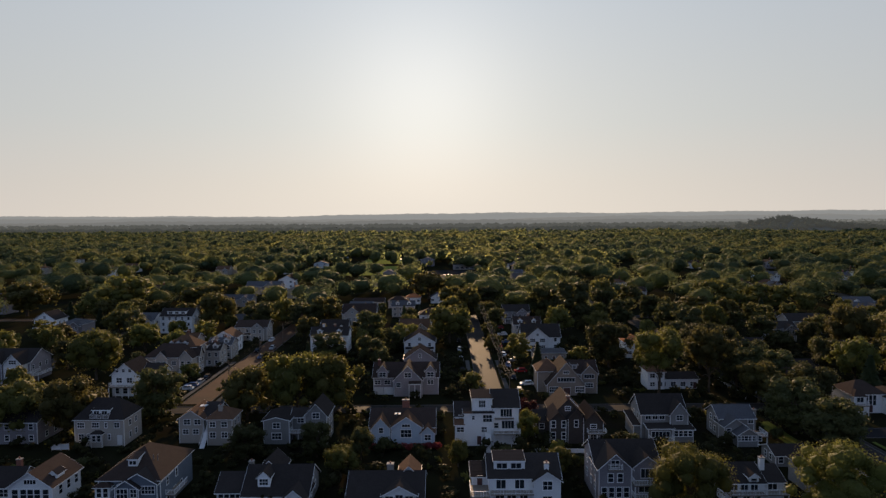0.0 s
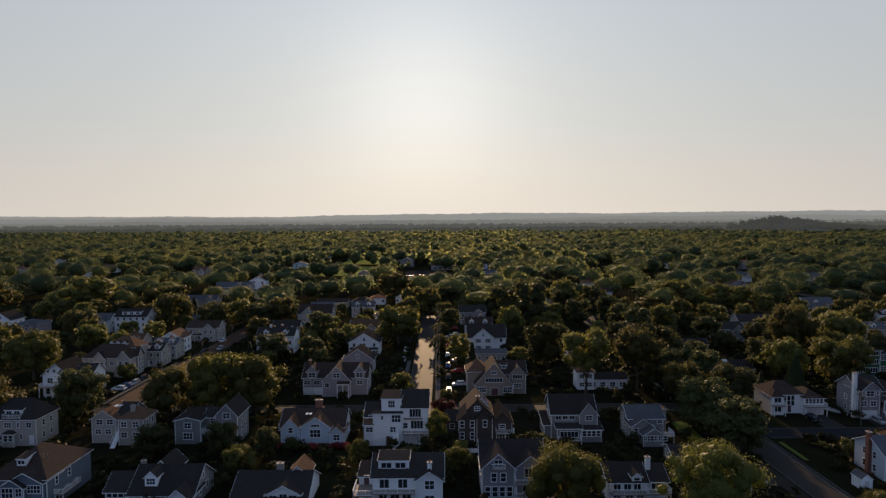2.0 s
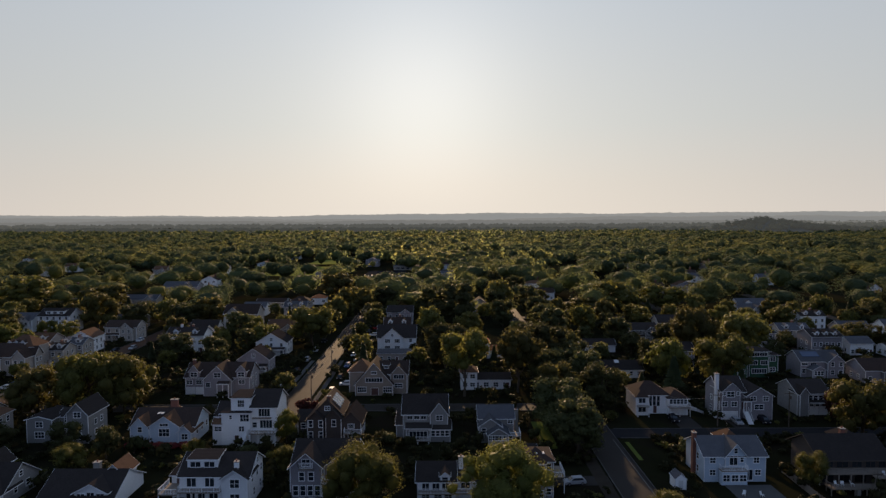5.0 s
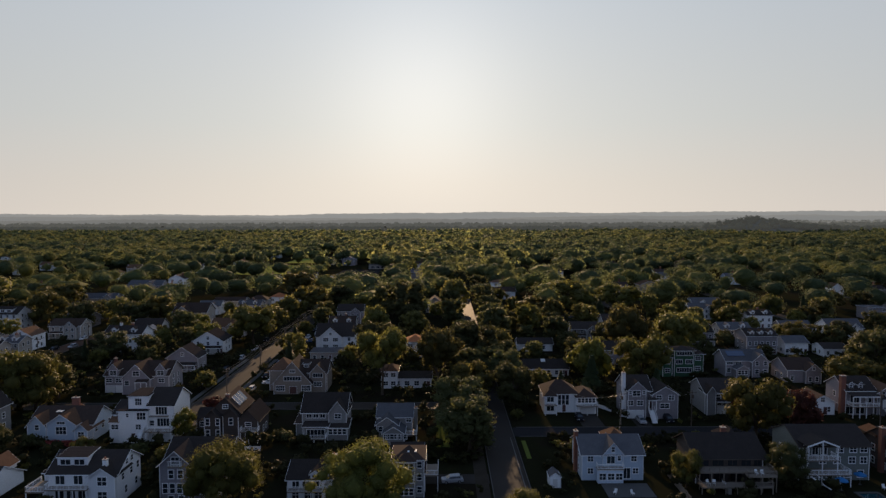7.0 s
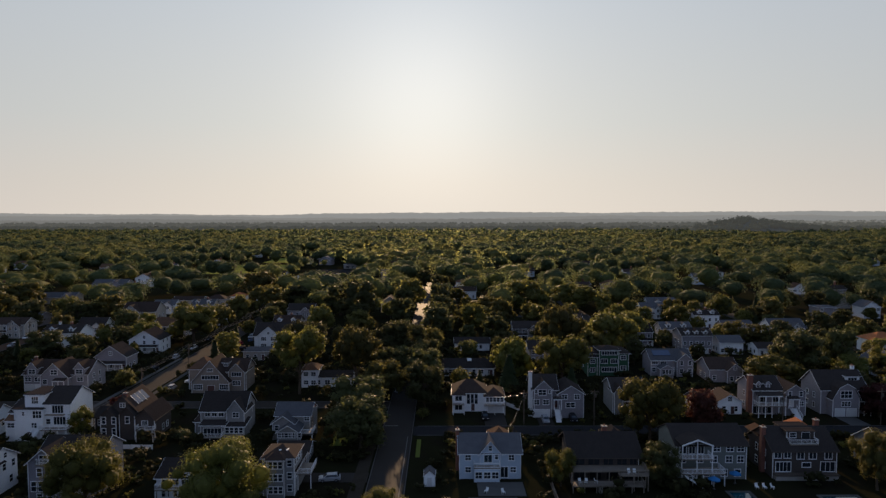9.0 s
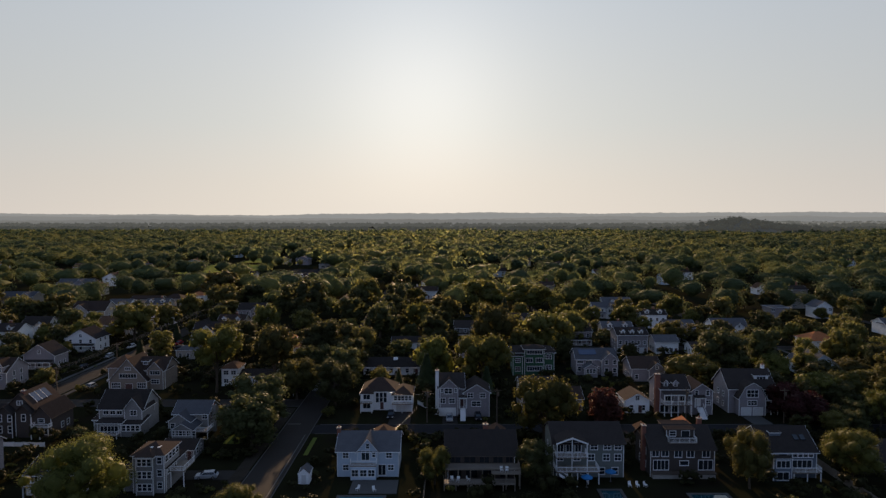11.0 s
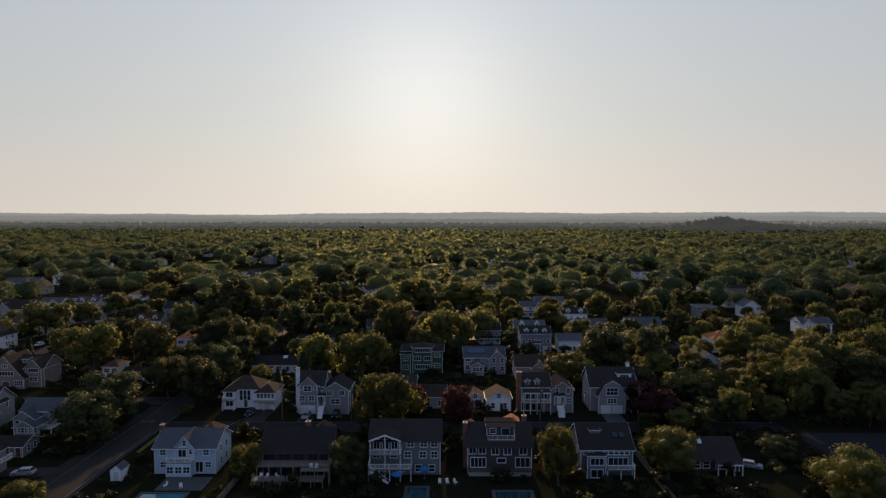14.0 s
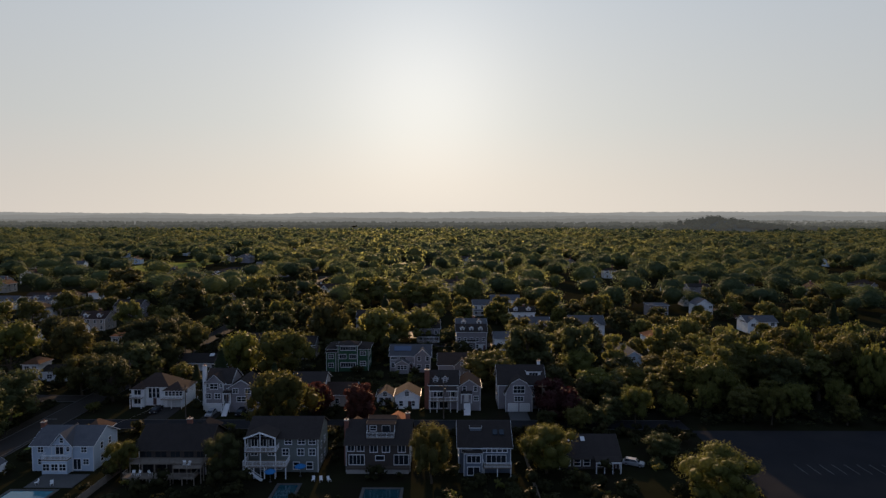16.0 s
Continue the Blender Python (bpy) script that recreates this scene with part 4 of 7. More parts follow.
h.chimney(3, 0.5, 5, 9.2, 1.0, 0.8, CREAM)
for i in (-3.6, -2.6):
    part("roof_light", Shape().box(i, i + 0.7, 3.2, 4.6, 8.1, 8.25), PLASTIC, h.ob)
h.wins((0.5, 3), 6.6, 5, 0.9, 1.3, "r")

h = House(-35.7, 146, "grey shingled house with white-trimmed gables and dark link", GREY, R_DARK, wide=0.97)
h.block(-8.6, -2.2, 0, 8, 0, 5.9, "gy", 0.8)
h.block(2.0, 7.4, -0.6, 8, 0, 7.3, "gy", 2.8)
h.block(-2.2, 2.2, 3, 8, 0, 5.8, "gx", 1.4)
h.win(-5.4, 0, 4.6, 1.7, 1.3, cols=2)
h.win(-5.4, 0, 2.0, 2.3, 1.5, cols=3)
h.win(4.7, -0.6, 7.2, 1.7, 1.3, cols=2)
h.win(4.7, -0.6, 4.2, 1.9, 1.4, cols=2)
h.win(4.7, -0.6, 1.9, 1.9, 1.5, cols=2)
h.win(0, 3, 4.9, 1.6, 1.2, cols=2)
h.deck(-2.2, 2.2, 0, 3, 2.6)
h.side_windows(-8.6, 7.4, 0, 8, (2.0, 4.6))

h = House(-10.2, 144.2, "pale blue bungalow with curved gables and roof tinted sunlit orange-brown", BLUE, R_WARM, wide=0.97)
h.block(-8.0, 8.0, 1.5, 10.5, 0, 4.4, "gx", 3.0, roof=R_BROWN)
h.block(-7.6, -3.0, 0, 6, 0, 4.4, "gy", 2.4)
h.block(-2.6, 4.8, -0.2, 8, 0, 4.8, "gy", 2.4)
h.block(4.8, 8.0, -0.8, 6, 0, 3.6, "gy", 1.4)
h.win(-5.2, 0, 3.9, 1.0, 1.2)
h.win(1.0, -0.2, 3.2, 2.6, 1.8, cols=3)
h.win(1.0, -0.2, 5.1, 2.0, 0.6, cols=3, rows=1)
h.win(6.4, -0.8, 2.4, 1.5, 1.3, cols=2)
h.win(-2.9, 1.4, 3.2, 0.6, 0.8)
h.chimney(0.6, 7.0, 7, 9.2, 1.8, 0.8)
h.wins((3, 6, 9), 8.0, 2.6, 1.0, 1.3, "r")
for i in (-1.0, -0.1):
    part("roof_light", Shape().box(i - 1.0, i - 0.4, 2.6, 3.8, 6.9, 7.05), PLASTIC, h.ob)

h = House(10.4, 143.8, "tall white stepped house with roof lookout, decks and stair", WHITE, R_DARK)
h.block(-7.6, -2.0, 2.0, 11, 0, 6.8, "gx", 2.2)
h.block(-5.6, 1.4, 0.4, 9, 0, 7.9, "flat", 0, 0.35)
h.block(-3.6, 1.2, 1.6, 8.5, 8.1, 11.2, "flat", 0, 0.3)
h.block(1.4, 7.6, 1.2, 11, 0, 9.2, "gx", 3.0)
h.block(-7.8, -5.6, 0.4, 2, 0, 5.2, "shed", 0.8, 0.3, roof=R_WARM)
h.win(-1.2, 1.6, 9.9, 1.5, 1.6, cols=3)
h.win(0.0, 0.4, 6.7, 2.1, 1.7, cols=3)
h.win(-3.4, 0.4, 6.9, 0.6, 0.9)
h.win(-0.8, 0.4, 4.0, 1.2, 1.2, cols=2)
h.win(-6.4, 2, 6.3, 0.9, 1.3)
h.win(-6.5, 0.4, 4.0, 1.7, 1.1, cols=2)
h.win(4.6, 1.2, 7.8, 2.7, 1.9, cols=4, rows=1)
h.win(5.0, 1.2, 4.9, 2.9, 1.9, cols=4, rows=1)
h.win(2.2, 1.2, 4.7, 1.0, 1.2)
h.deck(1.4, 7.8, -1.0, 1.2, 3.3, pitch=2)
h.deck(1.8, 6.4, 0.5, 1.2, 6.6, posts=False, rail=False)
h.stair(-0.6, 0.6, 0.2, 3.2, 4.2)
h.door(-2.0, 0.4, 0.3)
h.wins((4, 7), -7.6, 5.4, 0.9, 1.3, "l")
h.side_windows(-7.6, 7.6, 2, 11, (1.8, 4.8))

h = House(30.6, 144.5, "dark brown shingled house with many white-trimmed gables", BROWN, R_DARK)
h.block(-4.0, 3.2, 2, 12, 0, 7.0, "gy", 3.6, roof=R_BROWN)
h.block(-5.0, -1.2, 0.2, 7, 0, 6.2, "gy", 1.8)
h.block(-8.0, -4.0, 3, 10, 0, 5.0, "gx", 1.6)
h.block(3.2, 8.0, 0.8, 10, 0, 5.2, "gy", 2.6)
h.block(-0.6, 3.2, 0.6, 5, 0, 6.4, "gy", 1.9)
h.win(-0.4, 2, 8.3, 1.2, 0.9, cols=2)
h.wins((-4.2, -1.7), 0.2, 5.0, 0.9, 1.6)
h.wins((-4.2, -1.7), 0.2, 2.2, 0.9, 1.6)
h.win(1.4, 0.6, 5.0, 0.9, 1.6)
h.win(5.6, 0.8, 4.2, 1.4, 0.9)
h.deck(4.0, 8.4, -0.9, 0.8, 2.9)
h.win(6.0, 0.8, 1.6, 2.2, 1.7, cols=3)
h.wins((-6.6,), 3, 3.6, 1.1, 1.2)
h.chimney(-0.2, 3.2, 8, 11.0, 0.9, 0.7)
for i in (4.2, 6.2, 8.2):
    q = part("solar_panel", Shape().prism([(0.5, 9.98), (2.5, 7.98), (2.57, 8.05), (0.57, 10.05)], "y", i, i + 1.8), SOLAR, h.ob, "dark roof solar panel")
    part("panel_frame", Shape().prism([(0.45, 10.02), (2.55, 7.92), (2.63, 8.0), (0.53, 10.1)], "y", i - 0.09, i - 0.01), TRIM, q)
h.side_windows(-8, 8, 3, 10, (1.8,))

h = House(53.2, 147, "grey shingled cape house with long dormer and screened porch", GREY, R_DARK, wide=0.95)
h.block(-4.6, 7.0, 1.5, 10, 0, 6.3, "gx", 3.6)
h.block(2.6, 7.2, 0.6, 7, 0, 6.4, "gy", 2.8)
h.block(-3.6, 2.6, -1.2, 4, 0, 3.4, "shed", 0.8)
h.block(2.6, 7.8, -1.4, 3, 0, 3.2, "shed", 0.7)
h.wins((-2.8, -1.0, 0.8), 1.5, 5.2, 1.3, 0.9, cols=2, rows=1)
h.win(5.0, 0.6, 5.4, 1.6, 1.2, cols=2)
h.wins((3.4, 4.6, 5.8, 7.0), -1.4, 2.2, 0.9, 1.3)
h.win(-0.5, -1.2, 1.7, 4.6, 1.9, cols=5, rows=1)
h.deck(-3.6, 2.4, -3.0, -1.2, 0.9)
h.side_windows(-4.6, 7.0, 1.5, 10, (4.9,))
h.block(-6.4, -4.6, 2, 9, 0, 3.2, "shed", 1.2)

h = House(71.5, 144, "grey-blue house with glazed garden room and roof light", GREY, R_GREY)
h.block(-3.6, 5.0, 4, 11, 0, 5.2, "gx", 2.2)
h.block(-1.6, 3.2, -1.6, 5, 0, 3.0, "gy", 1.5)
h.block(-3.6, 1.6, 1.0, 6, 0, 4.2, "gy", 1.8)
h.wins((-0.6, 0.4, 1.4, 2.3), -1.6, 2.1, 0.85, 1.1)
h.wins((-1.2, 2, 3.6), -1.61, 2.1, 0.8, 1.1)
h.win(-2.6, 1.0, 3.0, 1.0, 1.2)
h.win(4.2, 4, 4.4, 1.2, 1.2, cols=2)
h.deck(3.2, 6.4, 0, 4, 1.9)
h.chimney(5.9, 6, 0, 6.6, 0.9, 0.9, STONE)
part("roof_light", Shape().box(0.9, 1.5, 0.6, 1.6, 4.2, 4.3), PLASTIC, h.ob)
h.side_windows(-3.6, 5.0, 4, 11, (1.8, 4.2))

h = House(120.2, 165, "cream house with brown hipped roof, tall windows and balcony", WHITE, R_BROWN, wide=0.91)
h.block(-8.0, 2.4, 1.5, 10, 0, 5.2, "hip", 3.1)
h.block(-8.2, -4.6, 0, 5, 0, 5.0, "hip", 1.6)
h.block(1.6, 7.6, 0, 8.5, 0, 4.6, "hip", 2.0)
h.win(-6.4, 0, 4.2, 2.0, 1.6, cols=2, rows=1)
h.win(-6.4, 0, 1.8, 2.2, 1.7, cols=2, rows=1)
h.deck(-8.2, -4.6, -1.4, 0, 2.9)
for i in (-3.3, -2.1, -0.9):
    h.win(i, 1.5, 3.6, 0.9, 2.8)
h.wins((2.5, 3.6, 4.7, 5.8, 6.9), 0, 3.8, 0.85, 1.3)
h.deck(1.4, 7.8, -1.6, 0, 2.7)
h.garage(4, 0)
h.garage(6.2, 0, 1.9)
h.door(-1.9, 1.5, 0.2)

h = House(140.4, 161.6, "white and grey house with two gables, tall chimney and porch stair", MAUVE, R_DARK)
h.block(-5.8, 1.0, 0.6, 9.5, 0, 7.6, "gx", 3.0)
h.block(-5.4, -0.6, -0.4, 6, 0, 8.0, "gy", 2.2)
h.block(1.0, 8.0, -0.8, 8, 0, 6.8, "gy", 2.1)
h.win(-3.2, -0.4, 7.0, 2.0, 1.4, cols=2)
h.wins((-4.9, -1.2), -0.4, 7.2, 0.6, 0.9)
h.wins((-4.8, -2.2), -0.4, 4.3, 1.5, 1.3, cols=2)
h.garage(-3.4, -0.4, 4.4)
h.wins((2.8, 6.2), -0.8, 5.9, 1.4, 1.2, cols=2)
h.win(4.4, -0.8, 3.6, 2.4, 1.3, cols=2)
h.porch_roof(-0.4, 1.9, -2.0, -0.8, 5.4, 2, 2.6)
h.stair(0.0, 1.4, -0.9, 2.6, 3.4)
h.door(0.6, 0.3, 2.6)
h.chimney(-6.3, 1.4, 0, 12.2, 0.9, 1.0, TRIM)
h.side_windows(-5.8, 8.0, 0.6, 8, (1.8, 4.6))

h = House(162.0, 164.7, "dark grey narrow house with white windows over double garage", GREY, R_DARK, wide=0.9)
h.block(-5, 5, 0, 10, 0, 6.2, "gx", 2.6)
h.block(-4.8, -2.2, -1.0, 4, 0, 6.4, "gy", 1.6)
h.wins((-1.0, 0.6, 2.2, 3.8), 0, 4.9, 1.2, 1.2)
h.wins((-0.6, 1.2, 3.0), 0, 2.9, 1.2, 0.8)
h.garage(0.2, 0)
h.garage(3.2, 0)
h.porch_roof(-1.8, 5.2, -1.2, 0, 3.7, 0)

h = House(201.9, 162.9, "grey and white house with balcony, two small dormers and brick chimney", MAUVE, R_DARK, wide=0.95)
h.block(-6.2, 2.2, 0.6, 9.5, 0, 7.0, "gx", 2.8)
h.block(2.2, 8.6, -0.4, 8, 0, 6.6, "gy", 2.0)
for i in (-4.4, -1.6):
    h.dormer(i, 1.2, 7.2, 1.5, 1.3, 3, 0.7)
h.deck(-6.0, 2.0, -2.2, 0.6, 3.2, pitch=2.2)
h.porch_roof(-6.0, 2.0, -2.2, 0.6, 5.9, 5, 3.2, 0.7)
h.win(-3.6, 0.6, 4.6, 2.6, 2.0, cols=3, rows=1)
h.win(0.4, 0.6, 4.6, 1.6, 2.0, cols=2, rows=1)
h.wins((-5, -2), 0.6, 1.4, 2.4, 2.0, cols=2, rows=1)
h.wins((4.0, 7.2), -0.4, 6.1, 0.9, 1.3)
h.win(7.4, -0.4, 3.4, 1.3, 1.2, cols=2)
h.porch_roof(2.9, 6.2, -1.8, -0.4, 4.9, 2, 2.4)
h.door(4.6, -0.4, 2.4, material=PLASTIC)
h.stair(3.8, 5.6, -1.0, 2.4, 3.4)
h.chimney(-6.9, 1.2, 0, 10.9, 1.4, 1.0)
h.side_windows(-6.2, 8.6, 0.6, 8, (1.8, 4.8))

h = House(220.6, 161.5, "grey gambrel-gabled house with long dormer and double garage", MAUVE, R_DARK)
h.block(-5.4, 7.4, 2.5, 12, 0, 7.0, "gx", 4.2)
h.block(-3.6, 3.6, 0, 9, 0, 5.4, "gambrel", 3.8)
h.block(2.6, 6.6, 4.6, 8, 8.2, 9.9, "shed", 0.2, 0.2, WHITE, name="dormer")
h.win(4.6, 4.6, 9.3, 2.4, 0.7, cols=3, rows=1)
h.win(0, 0, 6.2, 3.0, 1.9, cols=3)
h.win(0, 0, 3.6, 2.4, 1.2, cols=3)
h.garage(-1.6, 0)
h.garage(1.6, 0)
h.wins((4.8, 6.2), 2.5, 5.8, 0.9, 1.3)
h.porch_roof(3.6, 7.6, 0.6, 2.5, 4.0, 3)
h.chimney(6.4, 7.6, 9, 12.3, 0.8, 0.8, TRIM)
h.side_windows(-5.4, 7.4, 2.5, 12, (1.8, 4.6))

plain_house(189.8, 163.8, 6.6, 7, 3.7, 1.8, "gy", "small white gabled garage with brown roof", WHITE, R_BROWN, 2)
plain_house(183.4, 167, 4.4, 6, 2.8, 1.3, "gy", "small white cottage with brown roof", WHITE, R_BROWN, 2)
plain_house(170, 166, 10, 9, 3.4, 2.2, "gx", "low brown house under dark red trees", CREAM, R_BROWN, 3)

# -- the third row and beyond --
h = House(-11.8, 184.5, "mauve shingled house with three white-trimmed gables and porch", MAUVE, R_BROWN)
h.block(-10, 10, 2, 12, 0, 5.6, "gx", 3.4)
h.block(-3.6, 5.0, 0, 9, 0, 5.2, "gy", 4.2)
for i in (-7.2, 7.6):
    h.dormer(i, 1.6, 5.2, 3.2, 2.2, 5, 1.9, cols=2, ww=2.0)
h.win(0.7, 0, 6.6, 2.0, 1.4, cols=2)
h.wins((-2.2,), 0, 3.6, 1.3, 1.3)
h.porch_roof(1.0, 4.8, -1.8, 0, 4.2, 3)
h.wins((-8.8, -5.8, 7.6), 2, 3.9, 1.8, 1.2, cols=2)
h.garage(-8.4, 2)
h.garage(-5.4, 2)
h.chimney(-8.6, 6, 7, 10.0, 0.8, 0.7)
h.side_windows(-10, 10, 2, 12, (2.0, 4.4))

h = House(38.3, 184.5, "beige shingled house with great front gable, dormers and hedge", TAN, R_BROWN)
h.block(-6.6, 5.0, 0, 10, 0, 3.6, "gy", 6.6)
h.block(-9.0, -2, 4, 12, 0, 6.4, "hip", 3.4, roof=R_WARM)
h.block(0, 9.4, 3, 12, 0, 6.2, "gx", 3.0)
h.block(4.2, 9.2, 2.0, 9, 0, 6.2, "gy", 2.6)
h.win(-0.8, 0, 7.2, 1.6, 0.8, cols=3, rows=1)
h.win(-0.8, 0, 4.9, 5.2, 1.2, cols=6, rows=1)
h.wins((-4.6, 3.4), 0, 1.9, 2.6, 1.6, cols=4)
h.door(-0.6, 0, 0.2, 2.2, 2.2)
h.win(6.7, 2, 5.4, 3.0, 1.2, cols=4, rows=1)
h.win(6.7, 2, 2.6, 2.4, 1.3, cols=3)
h.dormer(2.6, 4.4, 7.2, 2.0, 1.2, 3, 0.2, "shed")

h = plain_house(72.8, 191, 15.5, 8, 3.2, 1.2, "gx", "low white house with window bands under tall trees", WHITE, R_DARK, 5, ww=1.5)
h.block(-8.2, -3.0, -0.6, 6, 0, 5.6, "hip", 1.8, roof=R_WARM)
h.wins((-6.8, -4.4), -0.6, 4.4, 1.4, 1.2, cols=2)
h.wins((-6.8, -4.4), -0.6, 1.7, 1.4, 1.2, cols=2)
h = House(74, 233, "white two-storey house with orange roof beside dark trees", WHITE, R_RED)
h.block(-4, 3, 0, 8, 0, 6.0, "hip", 2.4)
h.block(3, 9, 1, 7, 0, 3.0, "gx", 1.4)
h.wins((-2.4, 1.2), 0, 4.6, 2.0, 1.1, cols=2)
h.wins((-2.4, 1.2), 0, 2.0, 2.0, 1.1, cols=2)
h.wins((4.6, 7), 1, 1.8, 1.2)
h = House(-146.5, 200, "grey house with white gabled front, arched windows and side deck", MAUVE, R_DARK)
h.block(-9, 7, 3, 14, 0, 7.0, "gx", 3.4)
h.block(0.2, 6.2, 0, 8, 0, 7.0, "gy", 3.2, wall=WHITE)
h.block(-7.5, -1.5, 1.2, 8, 0, 6.8, "gy", 3.0)
for i in (-4.5, 3.2):
    h.win(i, 0 if i > 0 else 1.2, 7.6, 2.4, 1.3, cols=3)
    h.win(i, 0 if i > 0 else 1.2, 4.6, 2.6, 1.4, cols=3)
    h.win(i, 0 if i > 0 else 1.2, 1.8, 2.2, 1.5, cols=2)
h.deck(7, 11, 1, 8, 2.8)
h.wins((4.5, 8, 11.5), 7, 5.0, 1.0, 1.3, "r")
h.wins((4.5, 8, 11.5), 7, 2.0, 1.0, 1.3, "r")
plain_house(-192, 291, 10, 10, 6.4, 3.4, "gy", "white gabled house among garden trees", WHITE, R_DARK, 3, front="porch")
h = House(-99.2, 186.6, "white gabled house with porch, balcony and dark roof", WHITE, R_DARK)
h.block(-3.8, 4.2, 0, 10, 0, 6.9, "gy", 3.4)
h.block(4.2, 9.6, 3, 11, 0, 6.0, "gx", 2.6)
h.deck(-4.0, 4.2, -2.0, 0, 3.4, pitch=2)
h.wins((-2.2, -0.2, 1.8), 0, 8.0, 0.8, 0.9)
h.wins((-1.6, 1.6), 0, 5.0, 1.6, 1.5, cols=2)
h.wins((-2.4, 0.2, 2.6), 0, 1.7, 1.3, 1.6)
h.wins((5.6, 8.0), 3, 4.6, 1.2, 1.3)
h.wins((3, 6.5), 4.2, 5.0, 0.9, 1.3, "r")
h = House(-95.5, 209.5, "long beige house with brown hipped roofs and gabled street front", CREAM, R_BROWN)
h.block(-8.5, 7.6, 0, 9, 0, 6.6, "hip", 4.2)
h.block(-3.5, 7.2, 5.5, 14, 0, 9.0, "hip", 3.8, roof=R_WARM)
for i in (-1.6, 0.8, 3.2):
    h.dormer(i, 6.0, 9.1, 1.5, 1.5, 2.4, 0.7, wall=WHITE)
h.block(3.8, 8.2, -0.8, 4, 0, 6.8, "gy", 2.4)
h.block(1.0, 8.9, 3.6, 7.6, 0, 6.9, "gx", 2.5)
h.block(-4.5, -0.5, -0.6, 4, 0, 6.6, "gy", 2.2, roof=R_DARK)
h.wins((4.9, 7.0), -0.8, 4.8, 1.0, 1.4)
h.wins((4.9, 7.0), -0.8, 2.0, 1.0, 1.4)
h.wins((-3.4, -1.6), -0.6, 4.6, 1.0, 1.3)
h.wins((-7, 1.6), 0, 4.7, 1.4, 1.3, cols=2)
h.wins((4.6, 6.6), 8.9, 4.8, 0.9, 1.4, "r")
h.wins((4.6, 6.6), 8.9, 1.9, 0.9, 1.4, "r")
plain_house(-87, 223.6, 7.6, 8, 6.0, 2.0, "gx", "cream house with dark roof and garage at the street", CREAM, R_DARK, 3, garage=True, front="dormers")
plain_house(-87.5, 235.5, 9, 8, 5.6, 2.0, "gx", "cream house with grey roof at the street", CREAM, R_GREY, 4, front="dormers")
plain_house(-105, 240, 12, 10, 5.8, 2.6, "gx", "pale house half hidden behind street houses", CREAM, R_WARM, 4, front="dormers")
h = plain_house(-127.5, 288, 15, 11, 8.2, 3.0, "gx", "large white house with wide dormer among trees", WHITE, R_DARK, 5)
h.block(-4.5, 4.5, 1.2, 5, 8.3, 10.3, "shed", 0.3, 0.2, WHITE, name="dormer")
h.wins((-3, 0, 3), 1.2, 9.6, 1.6, 1.0, cols=2, rows=1)
plain_house(-145, 290, 12, 10, 6.2, 2.6, "gx", "white house among trees", WHITE, R_GREY, 4, front="wing")
plain_house(-89.5, 246, 9, 9, 6.2, 2.6, "gy", "cream house with red-brown roof", WHITE, R_WARM, 3, front="porch")
plain_house(-86, 270, 14, 9, 6.0, 2.4, "gx", "pale two-storey house with brown roof", CREAM, R_BROWN, 4, front="wing")
h = plain_house(-46.4, 244.3, 15, 10, 7.2, 2.6, "gx", "white house with dark roof and row of small windows", WHITE, R_DARK, 5, chimney=(-3, TRIM), front="dormers")
plain_house(-42, 300, 16.5, 12, 7.0, 4.0, "gx", "beige house with broad gables among trees", CREAM, R_BROWN, 4, (-3, 8, 2))
plain_house(-22, 330, 12, 9, 6, 2.4, "gx", "pale house behind trees", CREAM, R_GREY, 4, front="dormers")
plain_house(-9.6, 239, 12, 10, 5.4, 3.6, "gy", "white gabled house with dark roof at the street", WHITE, R_DARK, 3, front="porch")
plain_house(-8.4, 212, 11, 8, 5.0, 3.8, "gy", "mauve shingled house with steep gable", MAUVE, R_DARK, 3, front="porch")
plain_house(-13, 268, 13, 10, 5.6, 3.2, "gx", "cream house with roof tinted sunlit orange-brown", CREAM, R_WARM, 4, (3, 5, 1.2))
plain_house(-6, 300, 12, 10, 6.0, 3.0, "hip", "white house with hipped sunlit roof", WHITE, R_BROWN, 3, front="porch")
plain_house(39.8, 247, 15.5, 10, 5.6, 4.4, "gx", "white house with broad steep gable and dark roof", WHITE, R_DARK, 4, (-1.6, 9, 1.2))
plain_house(40, 227, 12, 8, 3.4, 0.8, "hip", "low garage building with pale roof", CREAM, R_GREY, 4)
plain_house(38, 275, 12, 10, 5.6, 2.8, "gx", "brown-roofed house behind parked cars", CREAM, R_BROWN, 4, front="dormers")
plain_house(37, 308, 13, 11, 6.2, 2.8, "gx", "grey house beside the street", MAUVE, R_DARK, 4, front="wing")
plain_house(124.7, 394, 14.5, 10, 5.0, 2.6, "gx", "white house with chimney among trees", WHITE, R_BROWN, 4, (-3, 5, 1), (-6, TRIM))
plain_house(122, 243, 14, 7, 3.0, 1.8, "gx", "small white-gabled garage among trees", WHITE, R_DARK, 2, garage=True)
plain_house(167.4, 279, 16, 10, 5.6, 2.8, "gx", "pale house with white gable and dark roof", CREAM, R_DARK, 4, (5, 5, 1.2))
h = plain_house(118, 204, 19, 9, 2.9, 2.2, "gx", "long low white bungalow with roof light", WHITE, R_DARK, 7)
part("roof_light", Shape().prism([(2.6, 4.55), (4.0, 5.15), (4.0, 5.3), (2.6, 4.7)], "x", 0.5, 2.0), PLASTIC, h.ob)
h = House(167, 203.6, "dark green three-storey house with white window bands", GREEN, R_DARK)
h.block(-7, 7, 1, 11, 0, 7.6, "hip", 1.8, 0.7)
